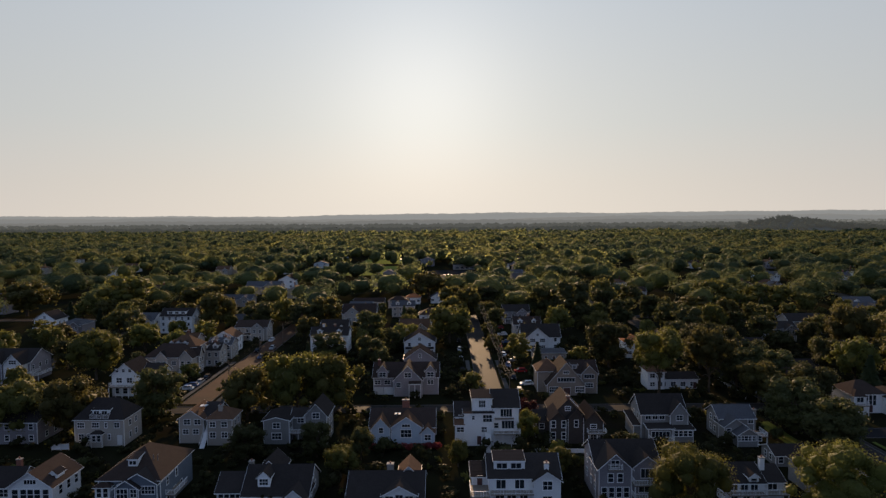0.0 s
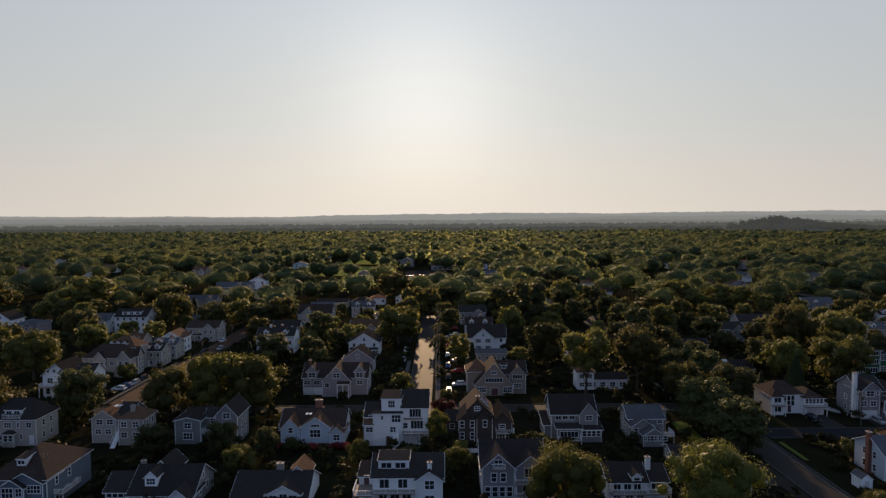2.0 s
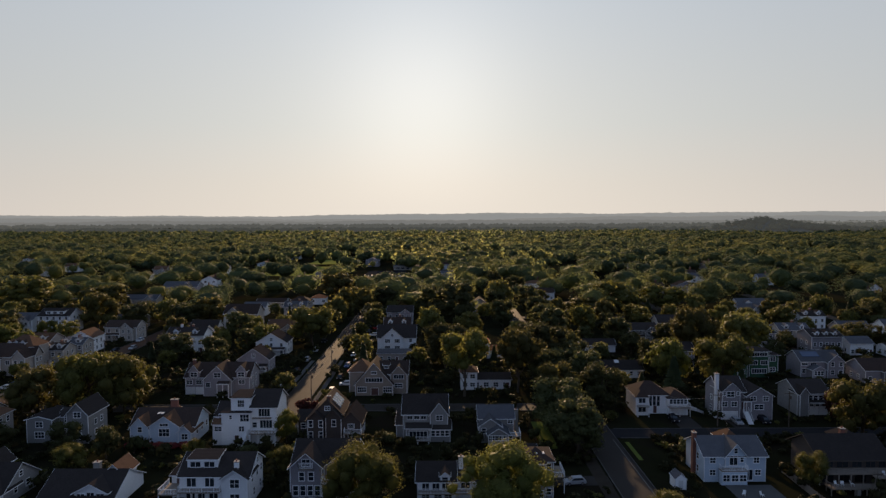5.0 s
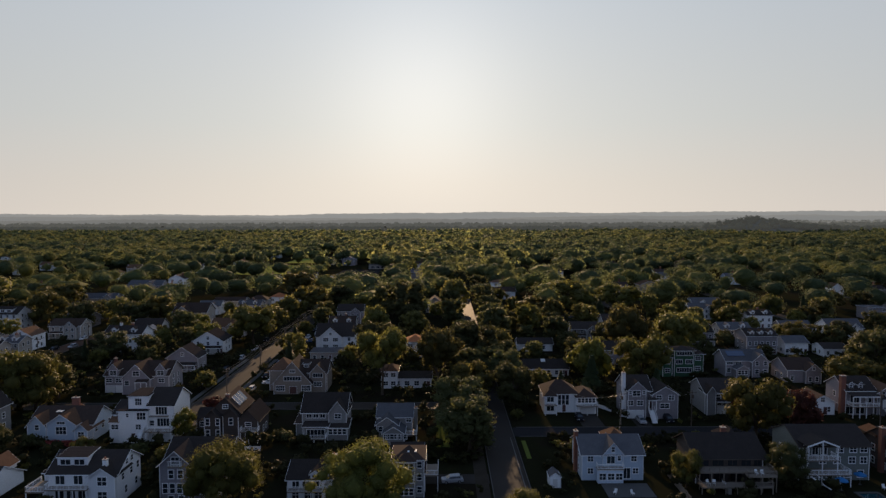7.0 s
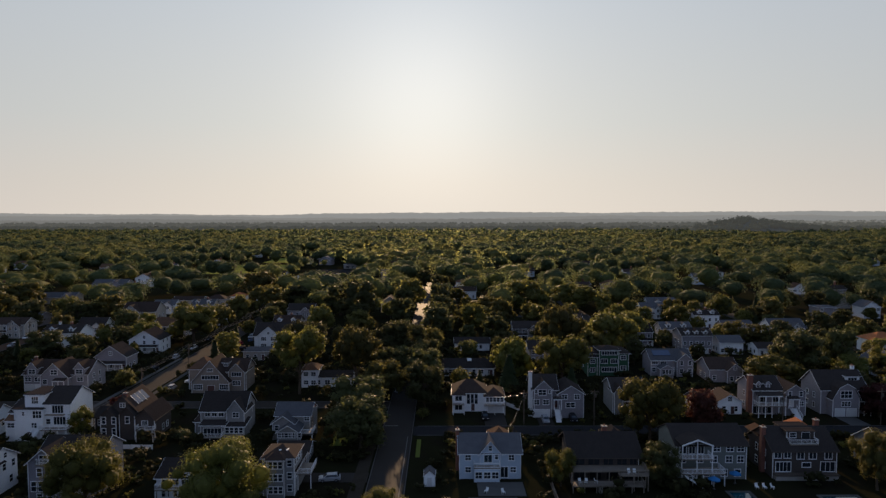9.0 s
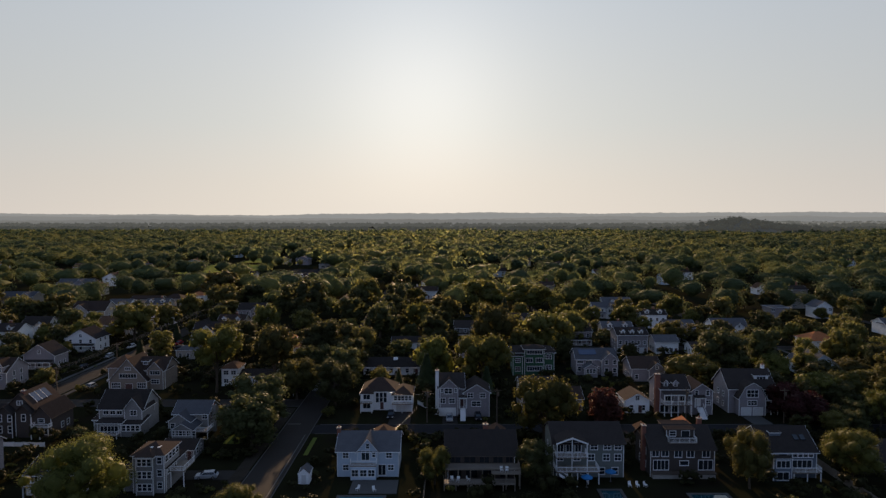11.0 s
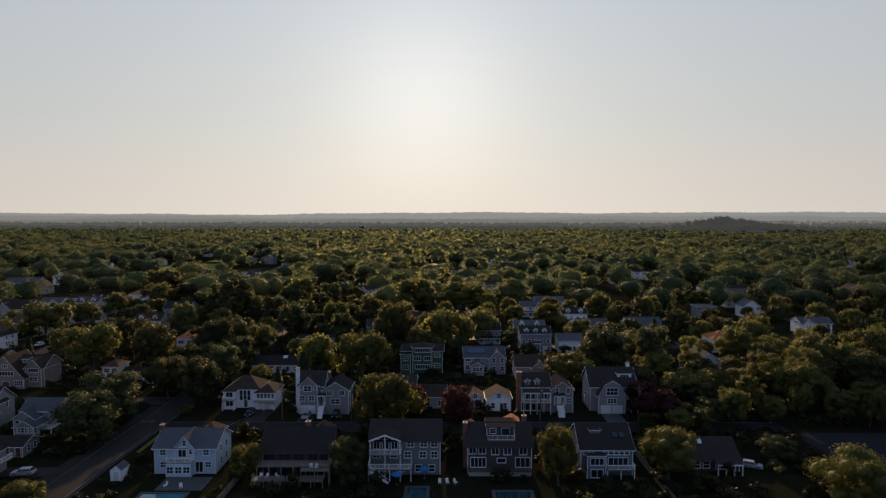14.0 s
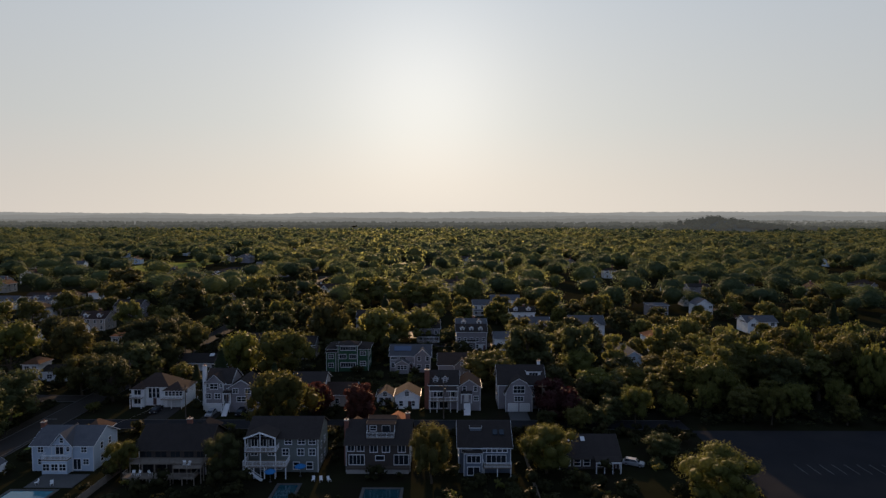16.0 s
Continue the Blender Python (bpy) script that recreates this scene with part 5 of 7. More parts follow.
h.block(-3.2, 3.4, 0.2, 6, 0, 9.0, "hip", 1.2, 0.6)
h.block(-7.2, -4.0, 0, 5, 0, 6.6, "hip", 1.2)
h.win(0.2, 0.2, 8.0, 5.2, 1.2, cols=6, rows=1)
h.wins((-1.6, 1.8), 0.2, 5.2, 2.2, 1.4, cols=3, rows=1)
h.win(0.2, 0.2, 2.3, 5.0, 1.5, cols=6, rows=1)
h.wins((-5.6,), 0, 5.2, 1.6, 1.3, cols=2)
h.wins((-5.6,), 0, 2.2, 1.6, 1.4, cols=2)
h.wins((5.2,), 1, 6.2, 1.8, 1.3, cols=2)
h.wins((5.2,), 1, 2.6, 1.8, 1.4, cols=2)
h.side_windows(-7, 7, 1, 11, (2.2, 5.2))
h = House(188.4, 202, "grey house with central bay, orange-lit gable and roof panels", MAUVE, R_GREY)
h.block(-6.8, 7, 2, 11, 0, 5.6, "gx", 2.8)
h.block(1.6, 7.0, 0.6, 9, 0, 5.6, "gy", 2.4)
h.block(-4.6, -0.4, -1.2, 4, 0, 3.4, "gy", 1.2)
h.wins((-3.6, -2.5, -1.4), -1.2, 2.2, 0.9, 1.3)
h.wins((-5.8, 0.6), 2, 2.2, 1.2)
h.wins((-5.5, -2.5), 2, 4.6, 2.0, 0.9, cols=3, rows=1)
h.wins((3.2, 6.0), 0.6, 4.8, 1.0)
h.wins((3.2, 6.0), 0.6, 2.0, 1.2)
h.door(0.4, 2, 0.4)
part("solar_panel", Shape().prism([(3.4, 6.75), (5.6, 8.0), (5.6, 8.1), (3.4, 6.85)], "x", -5.6, 0.4), SOLAR, h.ob, "blue roof solar panels")
h = plain_house(211, 236.5, 12, 10, 7.4, 2.2, "gx", "large mauve three-storey house with three dormers", MAUVE, R_DARK, 5)
for i in (-3.6, 0, 3.6):
    h.dormer(i, 0.8, 7.6, 1.6, 1.2, 3, 0.7, wall=WHITE)
h.garage(-4.2, 0)
h.garage(4.2, 0)
h.porch_roof(-1.8, 1.8, -1.6, 0, 3.6, 2)
plain_house(224.5, 236, 9, 8, 4.8, 2.0, "gx", "white two-storey house with grey roof", WHITE, R_GREY, 5)
plain_house(237.5, 232, 9, 8, 3.2, 1.6, "gx", "low white house annex", WHITE, R_DARK, 3)
plain_house(203, 196, 9.5, 10, 4.4, 2.8, "gx", "grey cottage with brown roof and gable", MAUVE, R_BROWN, 3, (3, 5, 1.5))
plain_house(264, 266, 15, 10, 5.0, 3.2, "gx", "white house with sunlit gable", WHITE, R_GREY, 4, (3, 5, 1.5))
plain_house(147, 221, 10, 9, 5.5, 2.4, "gx", "grey house between dense trees", MAUVE, R_DARK, 3)
plain_house(147, 262, 12, 9, 5.5, 2.4, "gx", "grey house in the shade of trees", GREY, R_DARK, 4, front="wing")
plain_house(264, 200, 11, 12, 4.5, 3.4, "gy", "pale blue gabled house at the wood's edge", BLUE, R_GREY, 2)
plain_house(287, 236, 12, 10, 5.0, 3.0, "hip", "house with bright orange tiled roof", WHITE, R_RED, 4)
plain_house(212, 260, 13, 9, 5.5, 2.4, "gx", "grey-roofed house among trees", CREAM, R_GREY, 4, front="dormers")
plain_house(240, 262, 13, 9, 5.5, 2.8, "gx", "pale gabled house among trees", MAUVE, R_GREY, 4, (2, 5, 1))
plain_house(193.5, 251, 9.5, 12, 6.0, 2.8, "gx", "grey dark-roofed house with white chimney", MAUVE, R_DARK, 3, chimney=(2, TRIM), front="porch")
plain_house(222, 318, 13, 9, 5.8, 2.2, "gx", "white house between distant tree crowns", WHITE, R_GREY, 4, front="wing")
plain_house(238, 290, 12, 9, 6.6, 2.0, "gx", "pale two-storey house between tree crowns", WHITE, R_DARK, 4, front="dormers")

# -- houses that show between the crowns farther off --


def far_home(x, y, w, d, eave, rise, kind, label, wall, roof, gable=None):
    """A house seen from afar, with an optional forward gable (offset, width)."""
    if y >= 345 or x > 300:
        SEEN.append((x, y, w))
    h = House(x, y, label, wall, roof, r=w * 0.55, depth=d, group="houses between far crowns")
    h.block(-w / 2, w / 2, 0, d, 0, eave, kind, rise, trim=False)
    y0 = 0
    if gable:
        h.block(gable[0] - gable[1] / 2, gable[0] + gable[1] / 2, -1.4, d * 0.6, 0, eave, "gy", gable[1] * 0.4, trim=False)
        h.win(gable[0], -1.4, eave - 1.2, 1.8, 1.3, cols=2)
    for z in ((1.7, eave - 1.2) if eave > 4.5 else (eave * 0.55,)):
        for xx in (-w * 0.36, w * 0.36):
            h.win(xx, 0, z, 1.6, 1.3, cols=2)
    return h


far_home(345, 273, 14, 9, 5.0, 2.2, "gx", "white house with sunlit gabled wing", WHITE, R_GREY, (-4.5, 5))
far_home(338, 318, 9, 9, 6.0, 3.0, "gy", "white gabled house beside a far street", WHITE, R_GREY)
far_home(345, 352, 9, 9, 5.6, 2.6, "gy", "cream gabled house beside a far street", CREAM, R_BROWN)
far_home(356, 414, 9, 8, 4.5, 3.0, "gy", "small white gabled house among crowns", WHITE, R_DARK)
far_home(313, 315, 10, 9, 6.2, 0.8, "hip", "grey two-storey house with shallow roof", MAUVE, R_GREY)
far_home(-45, 365, 18, 9, 3.4, 1.8, "gx", "long low pale house with brown roof", CREAM, R_BROWN)
far_home(-27, 362, 12, 9, 4.2, 2.6, "hip", "cream house with brown hipped roof", CREAM, R_BROWN)
far_home(-46, 336, 12, 9, 4.8, 2.4, "gx", "white house with front gable among trees", WHITE, R_GREY, (2.5, 5))
far_home(-49, 270, 12, 9, 5.2, 3.2, "gx", "dark-roofed house with white-trimmed gable", WHITE, R_DARK, (3.6, 4.5))
far_home(-128, 372, 20, 10, 4.4, 2.4, "gx", "long pale house with grey roof", CREAM, R_GREY, (6, 6))
far_home(-128, 430, 24, 12, 5.4, 3.2, "gx", "large grey-roofed building with front gable", MAUVE, R_GREY, (5, 8))
far_home(-97, 298, 13, 9, 4.6, 2.0, "gx", "low grey house behind garden trees", MAUVE, R_GREY)
far_home(-19, 378, 9, 8, 4.0, 2.2, "hip", "small white house with orange roof", WHITE, R_RED)
far_home(-4, 381, 8, 8, 3.8, 2.4, "gy", "small white gabled house", WHITE, R_GREY)
far_home(80, 340, 10, 9, 5.2, 3.6, "gy", "cream gabled house between dark crowns", CREAM, R_BROWN)
far_home(235, 342, 16, 9, 5.0, 2.4, "gx", "pale house with long grey roof", WHITE, R_GREY, (-3, 5))


def in_view_of(x, y, r):
    """True where a tall tree would stand right in front of such a house."""
    return any(abs(x - a - (100 - a) * (b - y) / b) < c * 0.32 + r and b - 42 < y < b + 3 for a, b, c in SEEN)

# ---- trees ----
RNG = np.random.default_rng(7)


def leaf_cloud(rng, centres, radii, count, size, squash=0.85, ruffle=0.42):
    """Leaf sprays on the outside of several lobes, as quads turned every way."""
    area = radii ** 2
    pick = rng.choice(len(radii), count, p=area / area.sum())
    d = rng.normal(size=(count, 3))
    d[:, 2] += 0.25
    d /= np.linalg.norm(d, axis=1)[:, None]
    rr = radii[pick] * rng.uniform(0.72, 1.3, count)
    p = centres[pick] + d * rr[:, None] * np.array([1, 1, squash])
    nrm = d + rng.normal(scale=ruffle, size=(count, 3))
    nrm /= np.linalg.norm(nrm, axis=1)[:, None]
    a = np.cross(nrm, rng.normal(size=(count, 3)))
    a /= np.linalg.norm(a, axis=1)[:, None]
    b = np.cross(nrm, a)
    s = size * rng.uniform(0.55, 1.35, count)
    e = rng.uniform(0.5, 0.9, count)
    a, b = a * s[:, None], b * (s * e)[:, None]
    bend = nrm * (s * 0.22)[:, None]
    v = np.stack([p - a, p - b * 0.8 + bend, p + a, p + b + bend], 1).reshape(-1, 3)
    return v, np.arange(count * 4).reshape(-1, 4)


def cores(rng, centres, radii, squash=0.85, scale=0.8, rings=4, seg=7):
    """Uneven inner masses that keep the crown dense."""
    vs, fs, k = [], [], 0
    for c, r in zip(centres, radii):
        grid = []
        for i in range(rings + 1):
            th = math.pi * i / rings
            for j in range(seg):
                ph = 2 * math.pi * j / seg
                q = r * scale * rng.uniform(0.8, 1.08)
                grid.append(c + q * np.array([math.sin(th) * math.cos(ph), math.sin(th) * math.sin(ph), squash * math.cos(th)]))
        vs += grid
        for i in range(rings):
            for j in range(seg):
                fs.append((k + i * seg + j, k + i * seg + (j + 1) % seg, k + (i + 1) * seg + (j + 1) % seg, k + (i + 1) * seg + j))
        k += (rings + 1) * seg
    return np.array(vs), np.array(fs)


def lobes(rng, kind, n):
    """Lobe centres and sizes of a crown one high and one wide."""
    cs, rs = [], []
    for i in range(n):
        a = 2.4 * i + rng.uniform(-0.5, 0.5)
        if kind == "wide":
            z = rng.uniform(0.26, 0.85)
            env = 0.5 * math.sqrt(max(0.08, 1 - ((z - 0.5) / 0.47) ** 2))
            r = rng.uniform(0.07, 0.155)
        elif kind == "tall":
            z = rng.uniform(0.16, 0.88)
            env = 0.46 * math.sqrt(max(0.08, 1 - ((z - 0.5) / 0.5) ** 2))
            r = rng.uniform(0.07, 0.145)
        elif kind == "low":
            z = rng.uniform(0.2, 0.7)
            env = 0.5 * math.sqrt(max(0.1, 1 - ((z - 0.35) / 0.55) ** 2))
            r = rng.uniform(0.14, 0.22)
        elif kind == "dome":
            z = 0.3 + 0.52 * math.sqrt(rng.uniform(0, 1))
            env = 0.56 * math.sqrt(max(0.1, 1 - ((z - 0.34) / 0.6) ** 2))
            r = rng.uniform(0.13, 0.19)
            q = max(0.0, env - r) * rng.uniform(0.75, 1.05)
            cs.append((q * math.cos(a), q * math.sin(a), z))
            rs.append(r)
            continue
        else:
            z = rng.uniform(0.17, 0.84)
            env = 0.5 * math.sqrt(max(0.1, 1 - ((z - 0.52) / 0.46) ** 2))
            r = rng.uniform(0.08, 0.16)
        q = max(0.0, env - r) * math.sqrt(rng.uniform(0.2, 1)) * (rng.uniform(0.66, 1.34) if kind == "wide" else rng.uniform(0.8, 1.16))
        cs.append((q * math.cos(a), q * math.sin(a), z))
        rs.append(r)
    return np.array(cs), np.array(rs)


def crown_mesh(kind, seed, count, n_lobes, height, width, size, material):
    rng = np.random.default_rng(seed)
    c, r = lobes(rng, kind, n_lobes)
    c, r = c * np.array([width, width, height]), r * width
    c[:, 2] = np.minimum(c[:, 2], height - r * 0.85)
    v, q = leaf_cloud(rng, c, r, count, size)
    v2, q2 = cores(rng, c, r, 0.85, 0.84, 3, 6)
    return big_mesh("crown", np.vstack([v, v2]), np.vstack([q, q2 + len(v)]), material), c, r


def trunk_mesh(height, width, centres, seed, top=0.62):
    rng = np.random.default_rng(seed + 50)
    s = Shape()
    r0 = 0.02 * height + 0.08
    knee = [(0, 0, -0.3), (0.02 * width, 0.01 * width, height * 0.2), (-0.01 * width, 0.02 * width, height * 0.4), (0.01 * width, 0, height * top)]
    s.tube(knee, [r0 * 1.25, r0 * 0.85, r0 * 0.65, r0 * 0.25], 8)
    for c in centres[:: max(1, len(centres) // 9)]:
        z = height * rng.uniform(0.18, 0.42)
        mid = (c[0] * 0.45, c[1] * 0.45, (z + c[2]) / 2 + 0.3)
        s.tube([(0, 0, z), mid, tuple(c)], [r0 * 0.5, r0 * 0.3, r0 * 0.08], 5)
    return s.mesh("trunk", BARK)


def conifer_mesh(seed, height, width):
    rng = np.random.default_rng(seed)
    n = 1500
    z = rng.uniform(0.08, 1.0, n) ** 0.85
    tier = np.floor(z * 12) / 12
    rad = (1 - z) * 0.5 * width * (0.72 + 0.4 * (1 - (z - tier) * 12)) * rng.uniform(0.75, 1.1, n)
    a = rng.uniform(0, 2 * math.pi, n)
    p = np.stack([rad * np.cos(a), rad * np.sin(a), z * height], 1)
    out = np.stack([np.cos(a), np.sin(a), np.full(n, -0.45)], 1)
    side = np.stack([-np.sin(a), np.cos(a), rng.normal(scale=0.3, size=n)], 1)
    s = (0.055 * width + 0.05) * rng.uniform(0.7, 1.4, n)[:, None]
    v = np.stack([p - out * s * 1.6, p - side * s * 0.8, p + out * s * 1.6, p + side * s * 0.8], 1).reshape(-1, 3)
    zc = np.linspace(0.08, 1.0, 9)
    ring = [np.array([[(1 - t) * 0.36 * width * math.cos(b), (1 - t) * 0.36 * width * math.sin(b), t * height] for b in np.arange(8) * math.pi / 4]) for t in zc]
    v2 = np.vstack(ring)
    q2 = np.array([(i * 8 + j, i * 8 + (j + 1) % 8, (i + 1) * 8 + (j + 1) % 8, (i + 1) * 8 + j) for i in range(8) for j in range(8)])
    return big_mesh("crown", np.vstack([v, v2]), np.vstack([np.arange(n * 4).reshape(-1, 4), q2 + 4 * n]), NEEDLE)


TREE_KINDS = {
    "broad": ("wide", LEAF, "broad leafy tree with uneven olive-green crown", 15, 17),
    "lit": ("wide", LEAF_LIGHT, "broad leafy tree with crown coloured yellow-green as if sunlit", 15, 17),
    "dark": ("round", LEAF_DARK, "dense dark green tree in a garden", 14, 13),
    "tall": ("tall", LEAF, "tall leafy tree with many-lobed green crown", 18, 13),
    "red": ("round", LEAF_RED, "ornamental tree with dark red leaves", 9, 10),
    "bush": ("low", LEAF_DARK, "dense dark green garden bush", 3.2, 4.2),
    "bushlit": ("low", LEAF_LIGHT, "leafy garden bush coloured yellow-green as if sunlit", 3.2, 4.2),
    "hydrangea": ("low", FLOWER, "reddish flowering bush along a house", 2.0, 3.0),
}
TREES = {}
for k_i, (k_name, (k_form, k_mat, k_label, k_h, k_w)) in enumerate(TREE_KINDS.items()):
    for k_v in range(3):
        small = k_form == "low"
        for k_fine in ((1,) if small else (0, 1, 2) if k_name in ("broad", "lit", "dark") else (0, 1)):
            cnt = 520 if small else (1300, 4000, 12000)[k_fine]
            size = 0.21 if small else (0.54, 0.32, 0.17)[k_fine]
            me, cc, rr = crown_mesh(k_form, 100 + 10 * k_i + k_v, cnt, 9 if small else (54 if k_form != "round" else 40), k_h, k_w, size, k_mat)
            TREES[k_name, k_v, k_fine] = (trunk_mesh(k_h, k_w, cc, k_i + k_v), me, k_label, k_h, k_w, "bush" if small else "tree")
for k_v in range(2):
    TREES["conifer", k_v, 1] = TREES["conifer", k_v, 0] = (Shape().tube([(0, 0, -0.2), (0, 0, 5), (0, 0, 10.5)], [0.28, 0.2, 0.05], 7).mesh("trunk", BARK), conifer_mesh(400 + k_v, 11, 5), "dark pointed conifer in a garden", 11, 5, "conifer")


def tree(kind, x, y, height, width, fine=1, group="", lift=0.0):
    n = 2 if kind == "conifer" else 3
    fine = (2 if y < 136 and kind in ("broad", "lit", "dark") else 1) if fine and y < 232 else 0
    tr, cr, label, h0, w0, name = TREES[kind, int(RNG.integers(n)), 1 if kind.startswith("bush") or kind == "hydrangea" else fine]
    ob = thing(name, x, y, 0, 0, label, name, group)
    ob.matrix_world = pose(x, y, 0, 0, 0, RNG.uniform(0, 360)) @ Matrix.Diagonal((1.12 * width / w0, 1.12 * width / w0, 1.03 * height / h0, 1))
    for nm, me in (("trunk", tr), ("crown", cr)):
        o = new(nm, me)
        o.parent = ob
        if nm == "crown" and lift:
            o.matrix_local = Matrix.Translation((0, 0, lift)) @ Matrix.Diagonal((1, 1, 1 - lift / h0, 1))
    OCCUPIED.append((x, y, width * 0.36))
    return ob


# trees that stand out, garden by garden
tree("broad", -107, 150.5, 15, 16)
tree("broad", -94.5, 151, 15.6, 15)
tree("lit", -119, 206, 16.8, 17.5)
tree("broad", -54, 164, 14.5, 14)
tree("lit", -41, 167, 18.5, 17.5)
tree("lit", -31.5, 168, 17, 16)
tree("dark", -33, 272, 13.6, 13.5)
tree("dark", -44, 231, 11, 14)
tree("lit", 2.8, 258, 17.2, 20)
tree("dark", 60, 219, 18, 17)
tree("broad", 82.5, 187.5, 20.3, 14.5, lift=4)
tree("lit", 65.5, 183.5, 21, 15.5, lift=4)
tree("dark", 90.5, 138, 13.5, 15)
tree("dark", 88.5, 151, 14.5, 15.5)
tree("lit", 44, 107, 14.5, 14)
tree("lit", 69.8, 105, 15, 16)
tree("lit", -22, 127, 7, 7)
tree("dark", -29.5, 138, 9, 8)
tree("dark", -45.5, 136.5, 8.5, 9)
tree("dark", -19, 136, 8, 6)
tree("lit", 3, 132, 6, 5)
tree("lit", 20, 146, 8, 6)
tree("lit", 25, 128, 6, 6)
tree("broad", -113, 300, 18, 17)
tree("lit", -142, 357, 15.5, 27)
tree("broad", -234, 340, 20, 27)
tree("broad", -182, 351, 22, 30)
tree("dark", -79, 343, 10, 13)
tree("dark", -88, 286, 16, 16)
tree("broad", -60, 306, 15, 17)
tree("lit", -103, 232, 12, 10)
tree("lit", -123, 249, 12, 13)
tree("broad", -10, 398, 18, 25)
tree("dark", 54, 330, 18, 18)
tree("dark", 66, 312, 22, 22)
tree("lit", 157.5, 353, 17.2, 24)
tree("lit", 186, 347, 15.5, 26)
tree("broad", 91, 352, 18, 18)
tree("broad", 155, 230, 21, 17)
tree("broad", 136, 329, 11, 20)
tree("lit", 160.3, 142.5, 16.6, 15)
tree("lit", 148.4, 191, 17.2, 17.5)
tree("broad", 190, 256, 14, 19)
# two crowns added to shade the left street from the low sun
tree("dark", -69.2, 297, 14, 14)
tree("broad", -79.5, 306, 14, 14)
tree("dark", 107.5, 267, 15.5, 15.5)
tree("dark", -78.6, 164, 15.2, 14)
# crowns that close over the street
for x, y, high, wide in ((104.6, 170, 14.2, 13.5), (92.2, 176, 12.5, 13), (92.4, 190, 13.5, 14), (104.4, 188, 13.5, 14), (104.2, 204, 13.5, 13.5), (92.0, 216, 17, 17.5), (104.6, 226, 13, 13), (92.6, 242, 13.5, 13.5), (107.6, 290, 14, 13.5), (89.2, 302, 14, 13.5), (108.2, 318, 14, 13.5), (88.6, 336, 15, 13.5), (108.6, 352, 15, 13.5), (88.4, 386, 15, 13.5), (108.8, 408, 16, 13.5), (97, 446, 15, 14)):
    tree("dark" if wide > 13.2 else "broad", x, y, high, wide)
# two more added over the roadway itself, to shade the street in front
tree("dark", 98.6, 197, 13, 12.5)
tree("dark", 97.6, 216, 18, 15)
tree("dark", 154.5, 119, 9.5, 8)
tree("broad", 4.5, 284, 13, 12)
tree("dark", 25, 296, 11, 10)
tree("broad", 4.5, 312, 14, 13)
tree("broad", 14, 342, 15, 17)
tree("dark", 24, 352, 15, 16)
tree("broad", 4, 356, 14, 16)
tree("dark", 131.5, 252, 13.8, 12)
tree("lit", 134, 119, 8, 6.5)
tree("lit", 215, 188, 10.5, 17)
tree("broad", 246, 225, 11, 15)
tree("lit", 99, 103, 7.2, 8)
tree("broad", 22, 318, 10, 13)
tree("broad", 197.6, 117, 12.5, 9)
tree("lit", 221.5, 122, 10.5, 11.5)
tree("dark", 227.5, 197, 18, 18.5)
tree("red", 230, 154, 8.5, 12)
tree("red", 178.2, 154, 10, 9)
tree("red", 166, 159, 9, 8.5)
tree("red", 229.5, 161, 9.5, 10)
tree("broad", 176, 234, 17.4, 18.5)
# added to keep the low sun off the parking lot
tree("tall", 270.5, 177, 14.5, 12.5)
tree("lit", 119, 378, 9.5, 11)
tree("red", 300, 214, 9, 11)
tree("lit", 251, 107, 11.5, 13)
tree("dark", 248, 129, 6, 8)
tree("dark", 131.5, 207, 13.3, 10.5)
tree("red", 22, 162, 6, 7)
tree("broad", -137, 271, 10.5, 10)
tree("lit", -119, 270, 9.5, 9)
tree("dark", -52, 256, 9, 8)
tree("lit", -65, 197, 6, 5)
tree("bushlit", 104.5, 160.5, 3.2, 4)
# the wood beside the parking lot
for i in range(78):
    wx, wy = 236 + (i % 13) * 10.2 + RNG.uniform(-4, 4), 155 + (i // 13) * 9 + RNG.uniform(-4, 4)
    if (wx > 241 or wy > 186) and not taken(wx, wy, 2.2):
        front = wy < 163
        ww = RNG.uniform(6, 9) if front else RNG.uniform(8, 14.5)
        # mostly the lit leaf tone, which brightens the wood by colour
        tree(("lit", "lit", "tall", "dark", "broad", "lit", "tall", "red" if front else "lit")[int(RNG.integers(8))], wx, wy, RNG.uniform(7, 11) if front else min(RNG.uniform(12, 20), (8.8 if 246 < wx else 9.5) if wx < 270 and wy < 197 else 30), ww, 1 if i % 3 else 0, "trees of the wood")
# taller trees added so that the wood shades the parking lot
for x, y, q in ((278, 170, 17), (287, 180, 19), (296, 172, 16), (305, 183, 20), (314, 173, 18), (324, 180, 19), (334, 172, 17), (345, 182, 19), (357, 174, 18)):
    tree("tall", x, y, q, q * 0.72, 1, "trees of the wood")
for x, y, q in ((226, 148, 5), (233, 146, 6.5), (240, 149, 6), (236, 153, 7), (244, 154, 7), (229, 168, 7), (234, 177, 9), (240, 168, 8)):
    tree("dark" if q != 6.5 else "broad", x, y, q, q * 1.1)
# garden trees and bushes filling the lots
STREETS = ((-74, 7, 176, 352), (14.5, 7, 150, 338), (98.3, 7, 0, 520), (-150, 4, 150, 420), (186, 3, 250, 420), (268, 3, 250, 420))


def on_road(x, y, r):
    if any(abs(x - c) < w * 0.6 + (r * 0.3 if w > 5 else 0) and a < y < b for c, w, a, b in STREETS):
        return True
    return (abs(y - 151) < 5 + r * 0.5 and 100 < x < 262) or (abs(y - 172.5) < 4.5 + r * 0.5 and -80 < x < 98)


